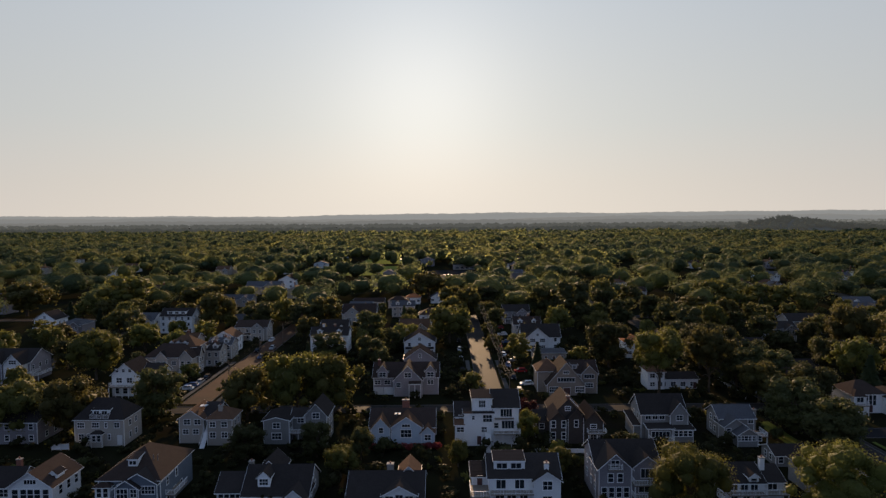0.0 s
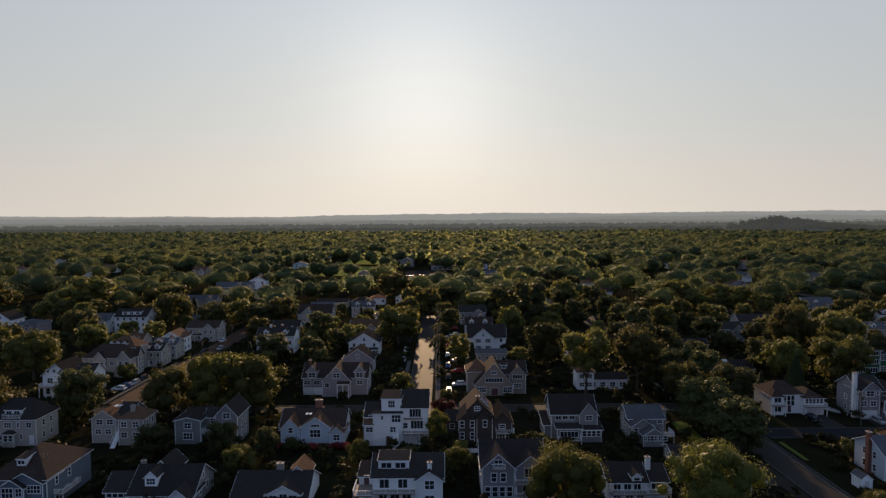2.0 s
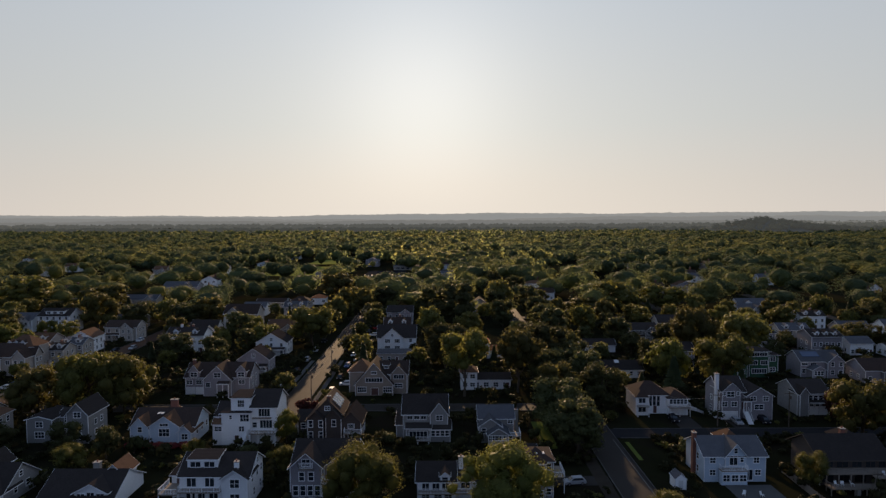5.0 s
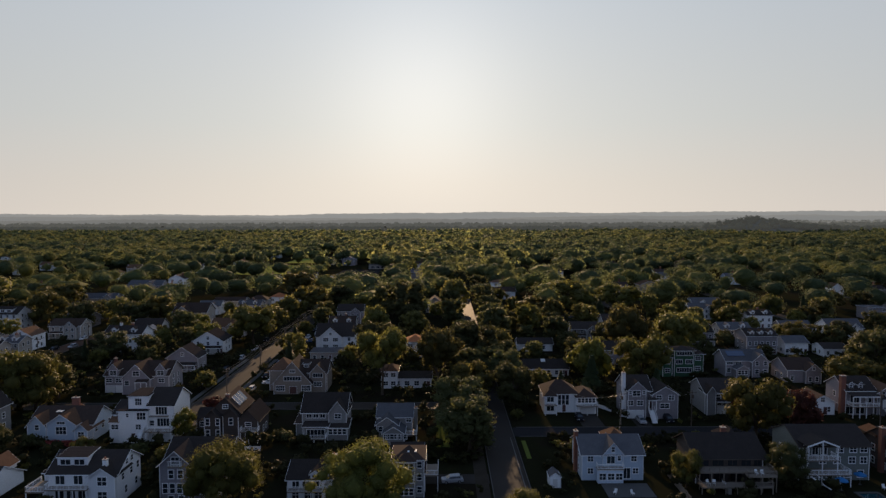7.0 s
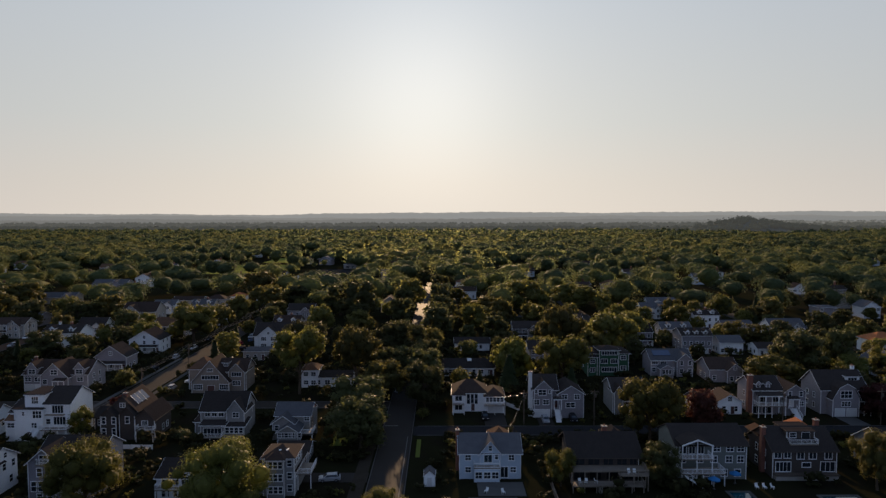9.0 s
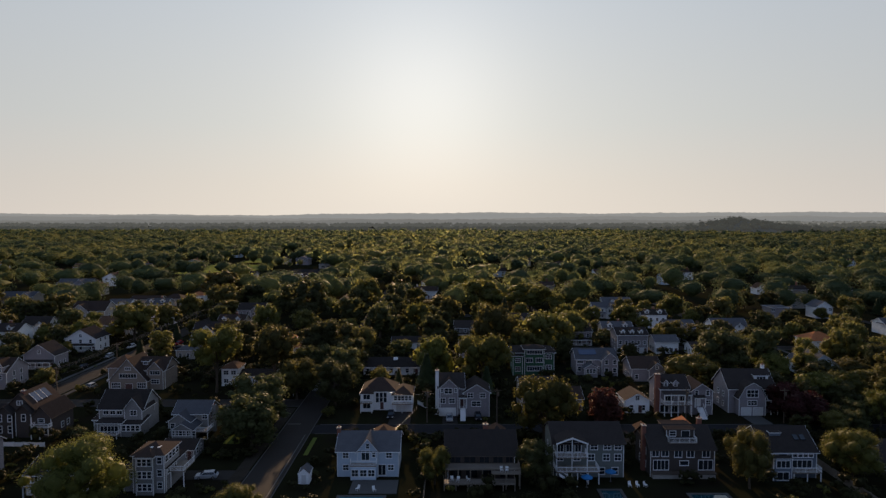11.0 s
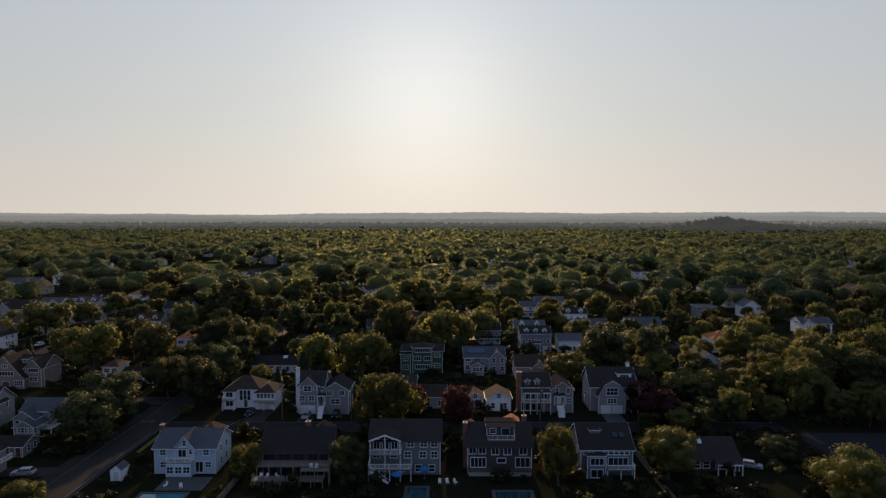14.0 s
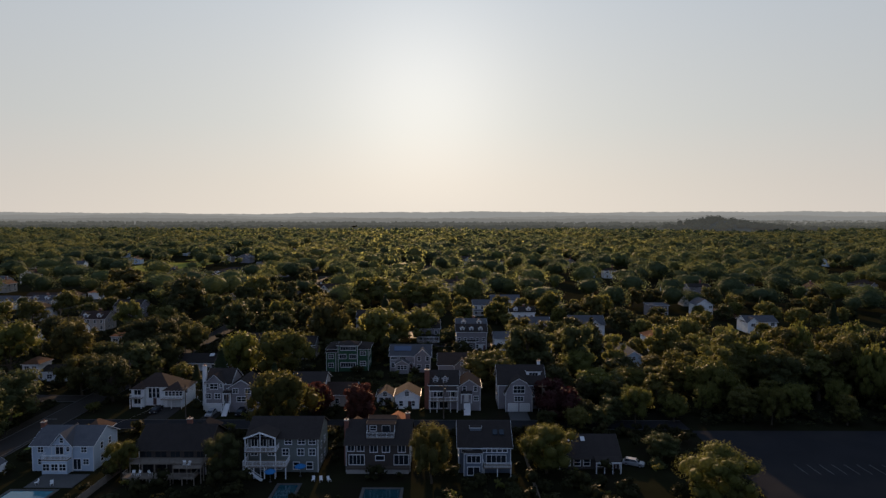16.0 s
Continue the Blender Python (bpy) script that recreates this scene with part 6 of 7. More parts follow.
made = 0
for i in range(2600):
    x, y = RNG.uniform(-200, 420), RNG.uniform(176, 345)
    if abs(x - 100) > 110 + 0.74 * y or made >= 225 or (x > 262 and y < 152) or (y < 187 and (24 < x < 53 or -25 < x < 3)) or (y < 204 and 154 < x < 198):
        continue
    w = RNG.uniform(6, 13)
    if taken(x, y, w * 0.42) or on_road(x, y, w * 0.45):
        continue
    if in_view_of(x, y, w * 0.3):
        w = min(w, 7.0)
    tree(("broad", "dark", "lit", "tall", "dark", "broad", "conifer", "broad")[i % 8], x, y, w * RNG.uniform(0.85, 1.2), w if i % 8 != 6 else w * 0.5, 0, "garden trees")
    made += 1
made = 0
for i in range(3000):
    x, y = RNG.uniform(-95, 262), RNG.uniform(104, 200)
    if made >= 45:
        continue
    w = RNG.uniform(2.2, 5)
    if taken(x, y, w * 0.3) or on_road(x, y, w * 0.5):
        continue
    tree(("bush", "bush", "bushlit", "bush")[i % 4], x, y, w * RNG.uniform(0.55, 1.1), w, 1, "garden bushes")
    made += 1
for i in range(9):
    tree("hydrangea", -17 + i * 1.9, 142.2, 1.6, 2.6, 1, "flowering bushes along the blue bungalow")

# ---- the town in the distance ----
far_rng = np.random.default_rng(21)
made = 0
for i in range(5000):
    if made >= 66:
        break
    y = 285 + 520 * far_rng.uniform() ** 1.4
    x = far_rng.uniform(-0.74 * y - 30, 0.74 * y + 220)
    if taken(x, y, 10) or on_road(x, y, 9) or (-118 < x < -45 and 552 < y < 665) or (-20 < x < 60 and 470 < y < 640) or (96 < x < 118 and 320 < y < 430):
        continue
    w, d = far_rng.uniform(10, 15), far_rng.uniform(8, 11)
    k = int(far_rng.integers(4))
    h = House(x, y, ("white house", "cream house", "grey house", "pale blue house")[k] + " seen far off between tree crowns", (WHITE, CREAM, MAUVE, BLUE)[k], (R_DARK, R_BROWN, R_GREY, R_DARK, R_WARM)[int(far_rng.integers(5))], far_rng.choice((0, 90, 0, 5)), r=w * 0.5, depth=d, group="far houses")
    e = far_rng.uniform(4.6, 6.6)
    h.block(-w / 2, w / 2, 0, d, 0, e, ("gx", "gy", "hip", "gx")[int(far_rng.integers(4))], far_rng.uniform(2, 3.4), trim=False)
    for z in (1.6, e - 1.3):
        h.wins((-w * 0.25, w * 0.25), 0, z, 1.6, 1.3, cols=2)
    if made % 2:
        h.block(w * 0.04, w * 0.42, -1.5, d * 0.5, 0, e - 0.3, "gy", w * 0.16, trim=False)
        h.wins((w * 0.14, w * 0.32), -1.5, e - 1.5, 1.0, 1.3)
    else:
        h.chimney(w * 0.2, d * 0.6, e, e + 4.2)
    made += 1


def far_crown(rng, form, leaves, leaf, knobs, rings, seg):
    """One far crown, one wide and one high: a knobbly dense core under sprays of leaves."""
    d = rng.normal(size=(knobs, 3))
    d[:, 2] = np.abs(d[:, 2]) * 0.9 - 0.15
    d /= np.linalg.norm(d, axis=1)[:, None]
    mid = {"dome": 0.46, "round": 0.52, "tall": 0.55}[form]
    wide, high = {"dome": (0.46, 0.50), "round": (0.43, 0.44), "tall": (0.33, 0.44)}[form]
    c = d * np.array([wide, wide, high]) * rng.uniform(0.5, 0.74, knobs)[:, None] + np.array([0, 0, mid])
    r = rng.uniform(0.15, 0.24, knobs) * (0.8 if form == "tall" else 1.0)
    v, q = leaf_cloud(rng, c, r, leaves, leaf, 0.85, 0.26)
    grid = []
    for i in range(rings + 1):
        th = math.pi * i / rings
        for j in range(seg):
            ph = 2 * math.pi * (j + 0.5 * (i % 2)) / seg
            way = np.array([math.sin(th) * math.cos(ph), math.sin(th) * math.sin(ph), math.cos(th)])
            swell = 0.62 + 0.4 * max(0.0, float((d @ way).max()) - 0.6) + rng.uniform(-0.12, 0.12)
            grid.append(way * np.array([wide, wide, high]) * swell * (0.85 if way[2] < -0.3 else 1.0) + np.array([0, 0, mid]))
    q2 = np.array([(i * seg + j, i * seg + (j + 1) % seg, (i + 1) * seg + (j + 1) % seg, (i + 1) * seg + j) for i in range(rings) for j in range(seg)])
    return np.vstack([v, np.array(grid)]), np.vstack([q, q2 + len(v)])


OPEN_LAND = ((116, 131, 374, 400), (-122, -42, 545, 668), (-100, -45, 685, 765), (-15, 25, 514, 606), (92.5, 106, 315, 440), (347, 359, 294, 426))


def woods(name, count, y0, y1, power, leaves, leaf, w_lo, w_hi, label, seed, knobs, rings, seg, tones):
    """Far tree crowns, too many to count, as one mass of real crowns for each tone of leaf."""
    rng = np.random.default_rng(seed)
    protos = [far_crown(rng, ("dome", "round", "dome", "tall", "dome", "round")[k], leaves, leaf, knobs, rings, seg) for k in range(6)]
    piles = [([], []) for _ in tones]
    ha = np.array([(a, b, c) for a, b, c in OCCUPIED if b > y0 - 30] or [(0, -999, 0)])
    for i in range(count):
        y = y0 + (y1 - y0) * rng.uniform() ** power
        x = rng.uniform(-0.76 * y - 60, 0.76 * y + 260)
        w = w_lo + (w_hi - w_lo) * rng.uniform() ** 1.25
        if ((ha[:, 0] - x) ** 2 + (ha[:, 1] - 8 - y) ** 2 < (ha[:, 2] * 0.85 + w * 0.42) ** 2).any():
            continue
        if y < 900 and (on_road(x, y, w * 0.35) or any(a - w * 0.2 < x < b + w * 0.2 and c < y < d for a, b, c, d in OPEN_LAND)):
            continue
        hgt = min(w * rng.uniform(0.72, 1.0), rng.uniform(13, 20))
        if (-24 < x < 44 and 425 < y < 606) or in_view_of(x, y, w * 0.2):
            hgt, w = min(hgt, 7.5), min(w, 11)
        v, q = protos[int(rng.integers(6))]
        a = rng.uniform(0, 2 * math.pi)
        ca, sa = math.cos(a) * w, math.sin(a) * w * rng.uniform(0.85, 1.1)
        tone = 0.5 + 0.5 * math.sin(x * 0.017 + 1.2 * math.sin(y * 0.011)) + rng.normal(scale=0.55)
        vs, qs = piles[min(len(tones) - 1, max(0, int(tone * len(tones))))]
        qs.append(q + len(v) * len(vs))
        vs.append(np.stack([x + v[:, 0] * ca - v[:, 1] * sa, y + v[:, 0] * sa + v[:, 1] * ca, v[:, 2] * hgt], 1))
    for (vs, qs), tone in zip(piles, tones):
        if vs:
            tagged(new(name, big_mesh(name, np.vstack(vs), np.vstack(qs), tone)), label, "trees", kind="stuff")


# faint emission that stands in for haze on far crowns and ridges
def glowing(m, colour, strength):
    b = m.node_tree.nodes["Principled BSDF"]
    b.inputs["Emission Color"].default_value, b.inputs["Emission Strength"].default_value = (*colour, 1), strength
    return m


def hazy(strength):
    return glowing(mat("far_canopy_haze_glow", (0.055, 0.062, 0.04), 0.95, 0.0, vary=0.35, size=90, fine=0.03, bump=0.0, per_object=0), (1.0, 0.97, 0.89), strength)


woods("garden_woodland", 660, 300, 640, 0.95, 900, 0.027, 13, 31, "dense leafy crowns of garden trees between distant houses", 31, 15, 5, 8, WOODS)
woods("town_woodland", 2900, 620, 1330, 0.9, 170, 0.056, 15, 34, "unbroken dark green tree canopy of the far town", 32, 11, 4, 6, WOODS)
woods("town_understorey", 3600, 560, 1660, 0.9, 34, 0.1, 9, 16, "low leafy trees filling the gaps of the far canopy", 34, 6, 3, 6, WOODS)
woods("town_woodland", 1400, 1320, 1680, 1.0, 80, 0.066, 18, 40, "continuous dark green tree canopy beyond the far town", 33, 8, 4, 6, WOODS)
# the haze glow is stepped up band by band with distance
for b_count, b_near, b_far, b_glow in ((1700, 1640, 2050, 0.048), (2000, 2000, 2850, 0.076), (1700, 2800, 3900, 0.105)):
    woods("backdrop", b_count, b_near, b_far, 1.0, 6, 0.12, 22, 46, "tree canopy paled by a haze glow, reaching to the horizon", int(b_near), 6, 4, 7, (hazy(b_glow),))


def hills(name, y, base, swing, seed, x0, x1, hump=None):
    """A long wooded ridge with an uneven top and sloping sides."""
    rng = np.random.default_rng(seed)
    n = 420
    xs = np.linspace(x0, x1, n)
    z = base + sum(swing / (k + 1) * np.sin(xs * (0.0011 * 2.1 ** k) + rng.uniform(0, 6)) for k in range(4)) + rng.uniform(-1.6, 2.2, n) + 1.8 * np.sin(xs * 0.09 + rng.uniform(0, 6)) * np.sin(xs * 0.041)
    if hump:
        z += hump[1] * np.exp(-((xs - hump[0]) / hump[2]) ** 2)
    z = np.maximum(z, 4)
    rows = [np.stack([xs, np.full(n, y + dy), z * f], 1) for dy, f in ((-330, -0.1), (-200, 0.45), (-90, 0.85), (0, 1.0), (110, 0.7), (260, -0.1))]
    v = np.vstack(rows)
    q = np.array([(r * n + i, r * n + i + 1, (r + 1) * n + i + 1, (r + 1) * n + i) for r in range(5) for i in range(n - 1)])
    return tagged(new(name, big_mesh(name, v, q, HILL)), "low wooded ridge on the horizon, glowing faintly for haze", "hills", kind="structure")


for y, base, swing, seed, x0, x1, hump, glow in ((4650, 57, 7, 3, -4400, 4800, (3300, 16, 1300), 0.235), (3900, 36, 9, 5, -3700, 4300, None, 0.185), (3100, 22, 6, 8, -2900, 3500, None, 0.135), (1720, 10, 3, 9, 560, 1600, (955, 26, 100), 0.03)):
    # haze over each ridge is put in as emission strength
    HILL = glowing(mat("far_ridge_haze_glow", (0.10, 0.105, 0.085), 0.95, 0.0, vary=0.25, size=60, fine=0.05, bump=0.5, per_object=0), (1.0, 0.97, 0.92), glow)
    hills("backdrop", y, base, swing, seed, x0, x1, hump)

# the wooded knoll in front of the ridge, its haze again put in as a glow
k_rng = np.random.default_rng(77)
k_protos = [far_crown(k_rng, ("dome", "round", "dome")[k], 30, 0.1, 7, 4, 6) for k in range(3)]
k_vs, k_qs = [], []
for i in range(230):
    x, y, w = 955 + k_rng.normal(scale=105), 1500 + k_rng.uniform(0, 230), k_rng.uniform(13, 26)
    z = 9 + 26 * math.exp(-((x - 955) / 100) ** 2) * min(1.0, max(0.0, (y - 1420) / 290)) - 3
    v, q = k_protos[i % 3]
    k_qs.append(q + len(v) * len(k_vs))
    k_vs.append(v * np.array([w, w, w * 0.8]) + np.array([x, y, z]))
tagged(new("backdrop", big_mesh("backdrop", np.vstack(k_vs), np.vstack(k_qs), hazy(0.042))), "dark tree crowns on a low hill, glowing faintly for haze", "trees", kind="stuff")

# ---- smaller things: vehicles, poles, fences, pools ----
def car(x, y, turn, paint, label, tall=False, near=True, z=0.05):
    ob = thing("car", x, y, z, turn, label, "car", "parked cars")
    def body():
        s = Shape()
        h0 = 0.95 if not tall else 1.05
        side = [(-2.25, 0.35), (-2.2, 0.78), (-1.9, h0 - 0.08), (-0.9, h0), (1.9, h0), (2.2, h0 - 0.1), (2.28, 0.45), (2.1, 0.3), (-2.1, 0.28)]
        s.prism(side, "y", -0.88, 0.88)
        k = -1.5 if tall else -1.25
        s.add([(k, -0.78, h0), (1.95, -0.78, h0), (1.95, 0.78, h0), (k, 0.78, h0), (k + 0.75, -0.62, h0 + 0.55), (1.55, -0.62, h0 + 0.58), (1.55, 0.62, h0 + 0.58), (k + 0.75, 0.62, h0 + 0.55)],
              [(4, 5, 6, 7), (0, 1, 5, 4), (1, 2, 6, 5), (2, 3, 7, 6), (3, 0, 4, 7), (3, 2, 1, 0)])
        return s.mesh("body", paint)
    def glass():
        h0, k = (0.95, -1.25) if not tall else (1.05, -1.5)
        s = Shape()
        s.add([(k + 0.02, -0.7, h0 + 0.05), (k + 0.02, 0.7, h0 + 0.05), (k + 0.72, 0.58, h0 + 0.5), (k + 0.72, -0.58, h0 + 0.5)], [(0, 1, 2, 3)])
        s.v = [(a - 0.03, b, c + 0.02) for a, b, c in s.v]
        for sg in (-1, 1):
            s.add([(k + 0.35, sg * 0.785, h0 + 0.06), (1.8, sg * 0.785, h0 + 0.06), (1.5, sg * 0.655, h0 + 0.48), (k + 0.8, sg * 0.655, h0 + 0.48)], [(0, 1, 2, 3)])
        s.add([(1.98, -0.7, h0 + 0.06), (1.98, 0.7, h0 + 0.06), (1.62, 0.58, h0 + 0.5), (1.62, -0.58, h0 + 0.5)], [(0, 1, 2, 3)])
        return s.mesh("window_glass", GLASS)
    part("body", kept_mesh(("car", paint.name, tall), body), None, ob)
    part("window_glass", kept_mesh(("carglass", tall), glass), None, ob)
    wheel = kept_mesh("wheel", lambda: Shape().tube([(0, -0.11, 0), (0, 0.11, 0)], 0.33, 12).mesh("wheel", RUBBER))
    rim = kept_mesh("rim", lambda: Shape().tube([(0, -0.12, 0), (0, 0.12, 0)], 0.19, 10).mesh("rim", METAL))
    lamp = kept_mesh("headlight", lambda: Shape().box(-0.04, 0.04, -0.18, 0.18, -0.07, 0.07).mesh("headlight", PLASTIC))
    for wx in (-1.4, 1.4):
        for wy in (-0.8, 0.8):
            w = part("wheel", wheel, None, ob)
            w.matrix_local = Matrix.Translation((wx, wy, 0.33))
            if near:
                part("rim", rim, None, w)
    for wy in (-0.62, 0.62) if near else ():
        part("headlight", lamp, None, ob).matrix_local = Matrix.Translation((-2.2, wy, 0.68))
    PLANS.append((x - 1.6, x + 1.6, y - 2.4, y + 2.4))
    return ob


car(86.2, 121.8, 8, CAR_SILVER, "silver pickup-sized car parked on a driveway", False)
car(145.2, 159.0, 90, CAR_DARK, "dark car parked before a house", True, z=0.0)
car(137.5, 158.0, 90, CAR_SILVER, "silver car parked on a dark driveway")
car(121.5, 160.5, 90, CAR_DARK, "dark car parked before a balcony")
car(241.0, 126.0, 155, CAR_SILVER, "silver car parked at the edge of a wood", False, z=0.0)
car(95.9, 186.0, 90, CAR_SILVER, "silver car parked at the kerb", True)
car(95.8, 196.0, 90, CAR_DARK, "dark car parked at the kerb")
car(-65.0, 188.0, 86, CAR_WHITE, "white car parked beside a tree", True, z=0.05)
for i, (cx, cy) in enumerate(((-81.2, 200), (-81.2, 206), (-82.5, 196.5), (-82.8, 193), (-71.6, 252), (-76.4, 247), (-71.6, 236), (-76.4, 268))):
    car(cx, cy, 90 if i not in (2, 3) else 0, (CAR_SILVER, CAR_DARK, CAR_BLUE, CAR_WHITE)[i % 4], ("silver", "black", "blue", "white")[i % 4] + " car parked along the street", z=0.05 if abs(cx + 74) < 3.7 else 0.0)
for i in range(15):
    car(23.6 + 3.4 * (i % 2), 188 + i * 8.2, (4 if i % 2 else 88), (CAR_SILVER, CAR_WHITE, CAR_DARK, CAR_RED, CAR_BLUE)[i % 5], ("silver", "white", "black", "red", "blue")[i % 5] + " car parked in a row beside the street", z=0.0)
for i in range(5):
    car(6.6, 196 + i * 17, 90, (CAR_WHITE, CAR_DARK, CAR_SILVER)[i % 3], ("white", "black", "silver")[i % 3] + " car parked at the kerb under trees", z=0.0)
for i in range(22):
    car(-11 + (i % 11) * 3.1, 526 + (i // 11) * 22, 90, (CAR_SILVER, CAR_WHITE, CAR_DARK, CAR_BLUE)[i % 4], ("silver", "white", "black", "blue")[i % 4] + " car standing in the far shop lot", False, False)
for i in range(14):
    car(-52 + (i % 7) * 3.6, 736 + (i // 7) * 8, 90, (CAR_WHITE, CAR_SILVER, CAR_DARK)[i % 3], ("white", "silver", "black")[i % 3] + " car glinting beside the playing field", False, False, 0.0)

shop = House(24, 614, "low flat-roofed shop building beside a full parking lot", CREAM, R_GREY, depth=12, r=12, category="shop")
shop.block(-14, 14, 0, 12, 0, 4.2, "flat", 0)
shop.wins((-10, -5, 0, 5, 10), 0, 1.8, 3.2, 2.0, cols=3, rows=1)


def pole(x, y, h=9.5, turn=0):
    ob = thing("utility_pole", x, y, 0, turn, "dark wooden utility pole with crossarm and cables", "utility pole", "utility poles along the streets")
    part("shaft", kept_mesh(("pole", h), lambda: Shape().tube([(0, 0, -0.4), (0, 0, h * 0.5), (0, 0, h)], [0.17, 0.14, 0.10], 8).mesh("shaft", WOODPOLE)), None, ob)
    arm = part("crossarm", kept_mesh(("arm", h), lambda: Shape().box(-1.2, 1.2, -0.06, 0.06, h - 0.75, h - 0.62).mesh("crossarm", WOODPOLE)), None, ob)
    knob = kept_mesh("knob", lambda: Shape().tube([(0, 0, 0), (0, 0, 0.18)], [0.06, 0.04], 6).mesh("insulator", DARKWOOD))
    for i in (-1.1, 0.0, 1.1):
        part("insulator", knob, None, arm).matrix_local = Matrix.Translation((i, 0, h - 0.62))
    part("transformer", kept_mesh(("can", h), lambda: Shape().tube([(0.35, 0, h - 2.2), (0.35, 0, h - 1.3)], 0.24, 10).mesh("transformer", WOODPOLE)), None, ob)
    return ob


def wires(a, b, h=9.5, thick=0.02, material=WIRE):
    for off, z in ((-1.1, h - 0.45), (0.0, h - 0.45), (1.1, h - 0.45), (0.15, h - 2.6)):
        pts = []
        for i in range(9):
            t = i / 8
            pts.append((a[0] + off + (b[0] - a[0]) * t, a[1] + (b[1] - a[1]) * t, z - 0.9 * 4 * t * (1 - t)))
        alone("overhead_cable", Shape().tube(pts, thick, 4), material, "thin overhead cable sagging between poles", "cable", "cables between poles")


for line in (((19.4, 178), (19.4, 212), (19.4, 246), (19.4, 282), (19.4, 320)), ((-69.0, 193), (-69.0, 226), (-69.0, 259), (-69.0, 294)), ((103.4, 182), (103.6, 222), (103.6, 262)), ((176.0, 155.6), (200, 155.6), (226, 155.6), (150, 155.6))):
    for p in line:
        pole(*p)
    if line[0][1] != line[1][1]:
        for p, q in zip(line, line[1:]):
            # cables at x 19.4 are thicker and in the glint grey
            wires(p, q, 9.5, *((0.028, CABLE) if p[0] == 19.4 else (0.02, WIRE)))


pole(131.5, 156.2, 9.0)
for to in ((119.6, 164.8, 6.0), (139.6, 161.0, 7.2), (150.0, 155.6, 8.6), (124.0, 132.2, 6.2)):
    pts = []
    for i in range(9):
        t = i / 8
        pts.append((131.5 + (to[0] - 131.5) * t, 156.2 + (to[1] - 156.2) * t, 8.2 + (to[2] - 8.2) * t - 1.1 * 4 * t * (1 - t)))
    alone("overhead_cable", Shape().tube(pts, 0.013, 4), METAL, "thin grey service cable sagging to a house", "cable", "service cables to the houses")


def fence(x0, y0, x1, y1, h, material, label, solid=True):
    length = math.hypot(x1 - x0, y1 - y0)
    ob = thing("fence", x0, y0, 0, math.degrees(math.atan2(y1 - y0, x1 - x0)), label, "fence")
    n = max(2, int(length / 2.4))
    post = kept_mesh(("fpost", h, material.name), lambda: Shape().box(-0.06, 0.06, -0.06, 0.06, -0.1, h + 0.12).mesh("post", material))
    for i in range(n + 1):
        part("post", post, None, ob).matrix_local = Matrix.Translation((length * i / n, 0, 0))
    step = length / n
    if solid:
        k = int((step - 0.12) / 0.2)
        front, back = [], []
        for i in range(k):
            p, q = 0.06 + (step - 0.12) * i / k, 0.06 + (step - 0.12) * (i + 1) / k
            front += [(p + 0.012, -0.005), (p + 0.02, -0.025), (q - 0.02, -0.025), (q - 0.012, -0.005)]
        back = [(step - 0.06, 0.02), (0.06, 0.02)]
        ring = front + back
        m = len(ring)
        s = Shape().add([(x, y, z) for z in (0.08, h) for x, y in ring], [(i, (i + 1) % m, m + (i + 1) % m, m + i) for i in range(m)] + [tuple(range(m - 1, -1, -1)), tuple(range(m, 2 * m))])
    else:
        s = lattice([0.06, 0.1, step - 0.1, step - 0.06], [0.3, 0.42, 0.66, 0.78, h - 0.12, h], -0.02, 0.02)
    me = s.mesh("panel", material)
    for i in range(n):
        part("panel", me, None, ob).matrix_local = Matrix.Translation((step * i, 0, 0))
    return ob


fence(218, 133, 217.9, 104, 1.8, PLANK, "pale weathered board fence between two gardens")
fence(132.3, 127, 131.8, 104, 1.6, PLANK, "weathered board fence beside a terrace")
fence(91.7, 201, 90.2, 179.5, 1.1, TRIM, "white rail fence along a garden by the street", False)
fence(128.4, 171.5, 133.4, 164.4, 1.1, TRIM, "low white board fence between two houses")
fence(176, 140.5, 196, 140.5, 1.6, PLANK, "brown board fence behind a garden")
fence(21, 139.5, 41, 139.0, 1.1, TRIM, "pale picket fence between back gardens")
fence(-94, 143.0, -90, 143.2, 1.5, TRIM, "white board fence beside a beige house")


def pool(x0, x1, y0, y1, label, water=POOLWATER):
    s = Shape()
    for b in ((x0 - 0.6, x1 + 0.6, y0 - 0.6, y0), (x0 - 0.6, x1 + 0.6, y1, y1 + 0.6), (x0 - 0.6, x0, y0, y1), (x1, x1 + 0.6, y0, y1)):
        s.box(*b, -0.1, 0.16)
    ob = thing("pool", 0, 0, 0, 0, label, "swimming pool")
    part("coping", s, CONCRETE, ob, "grey stone pool edge")
    part("water", Shape().box(x0, x1, y0, y1, -0.1, 0.06), water, ob)
    PLANS.append((x0 - 1.4, x1 + 1.4, y0 - 1.4, y1 + 1.4))


pool(115.5, 124, 107.5, 113.2, "bright blue garden pool beside a terrace", POOLBRIGHT)
pool(167.2, 171.0, 109.5, 116.0, "narrow dark garden pool below decks")
pool(184.5, 191.5, 108.5, 114.2, "turquoise garden pool behind a brown house")


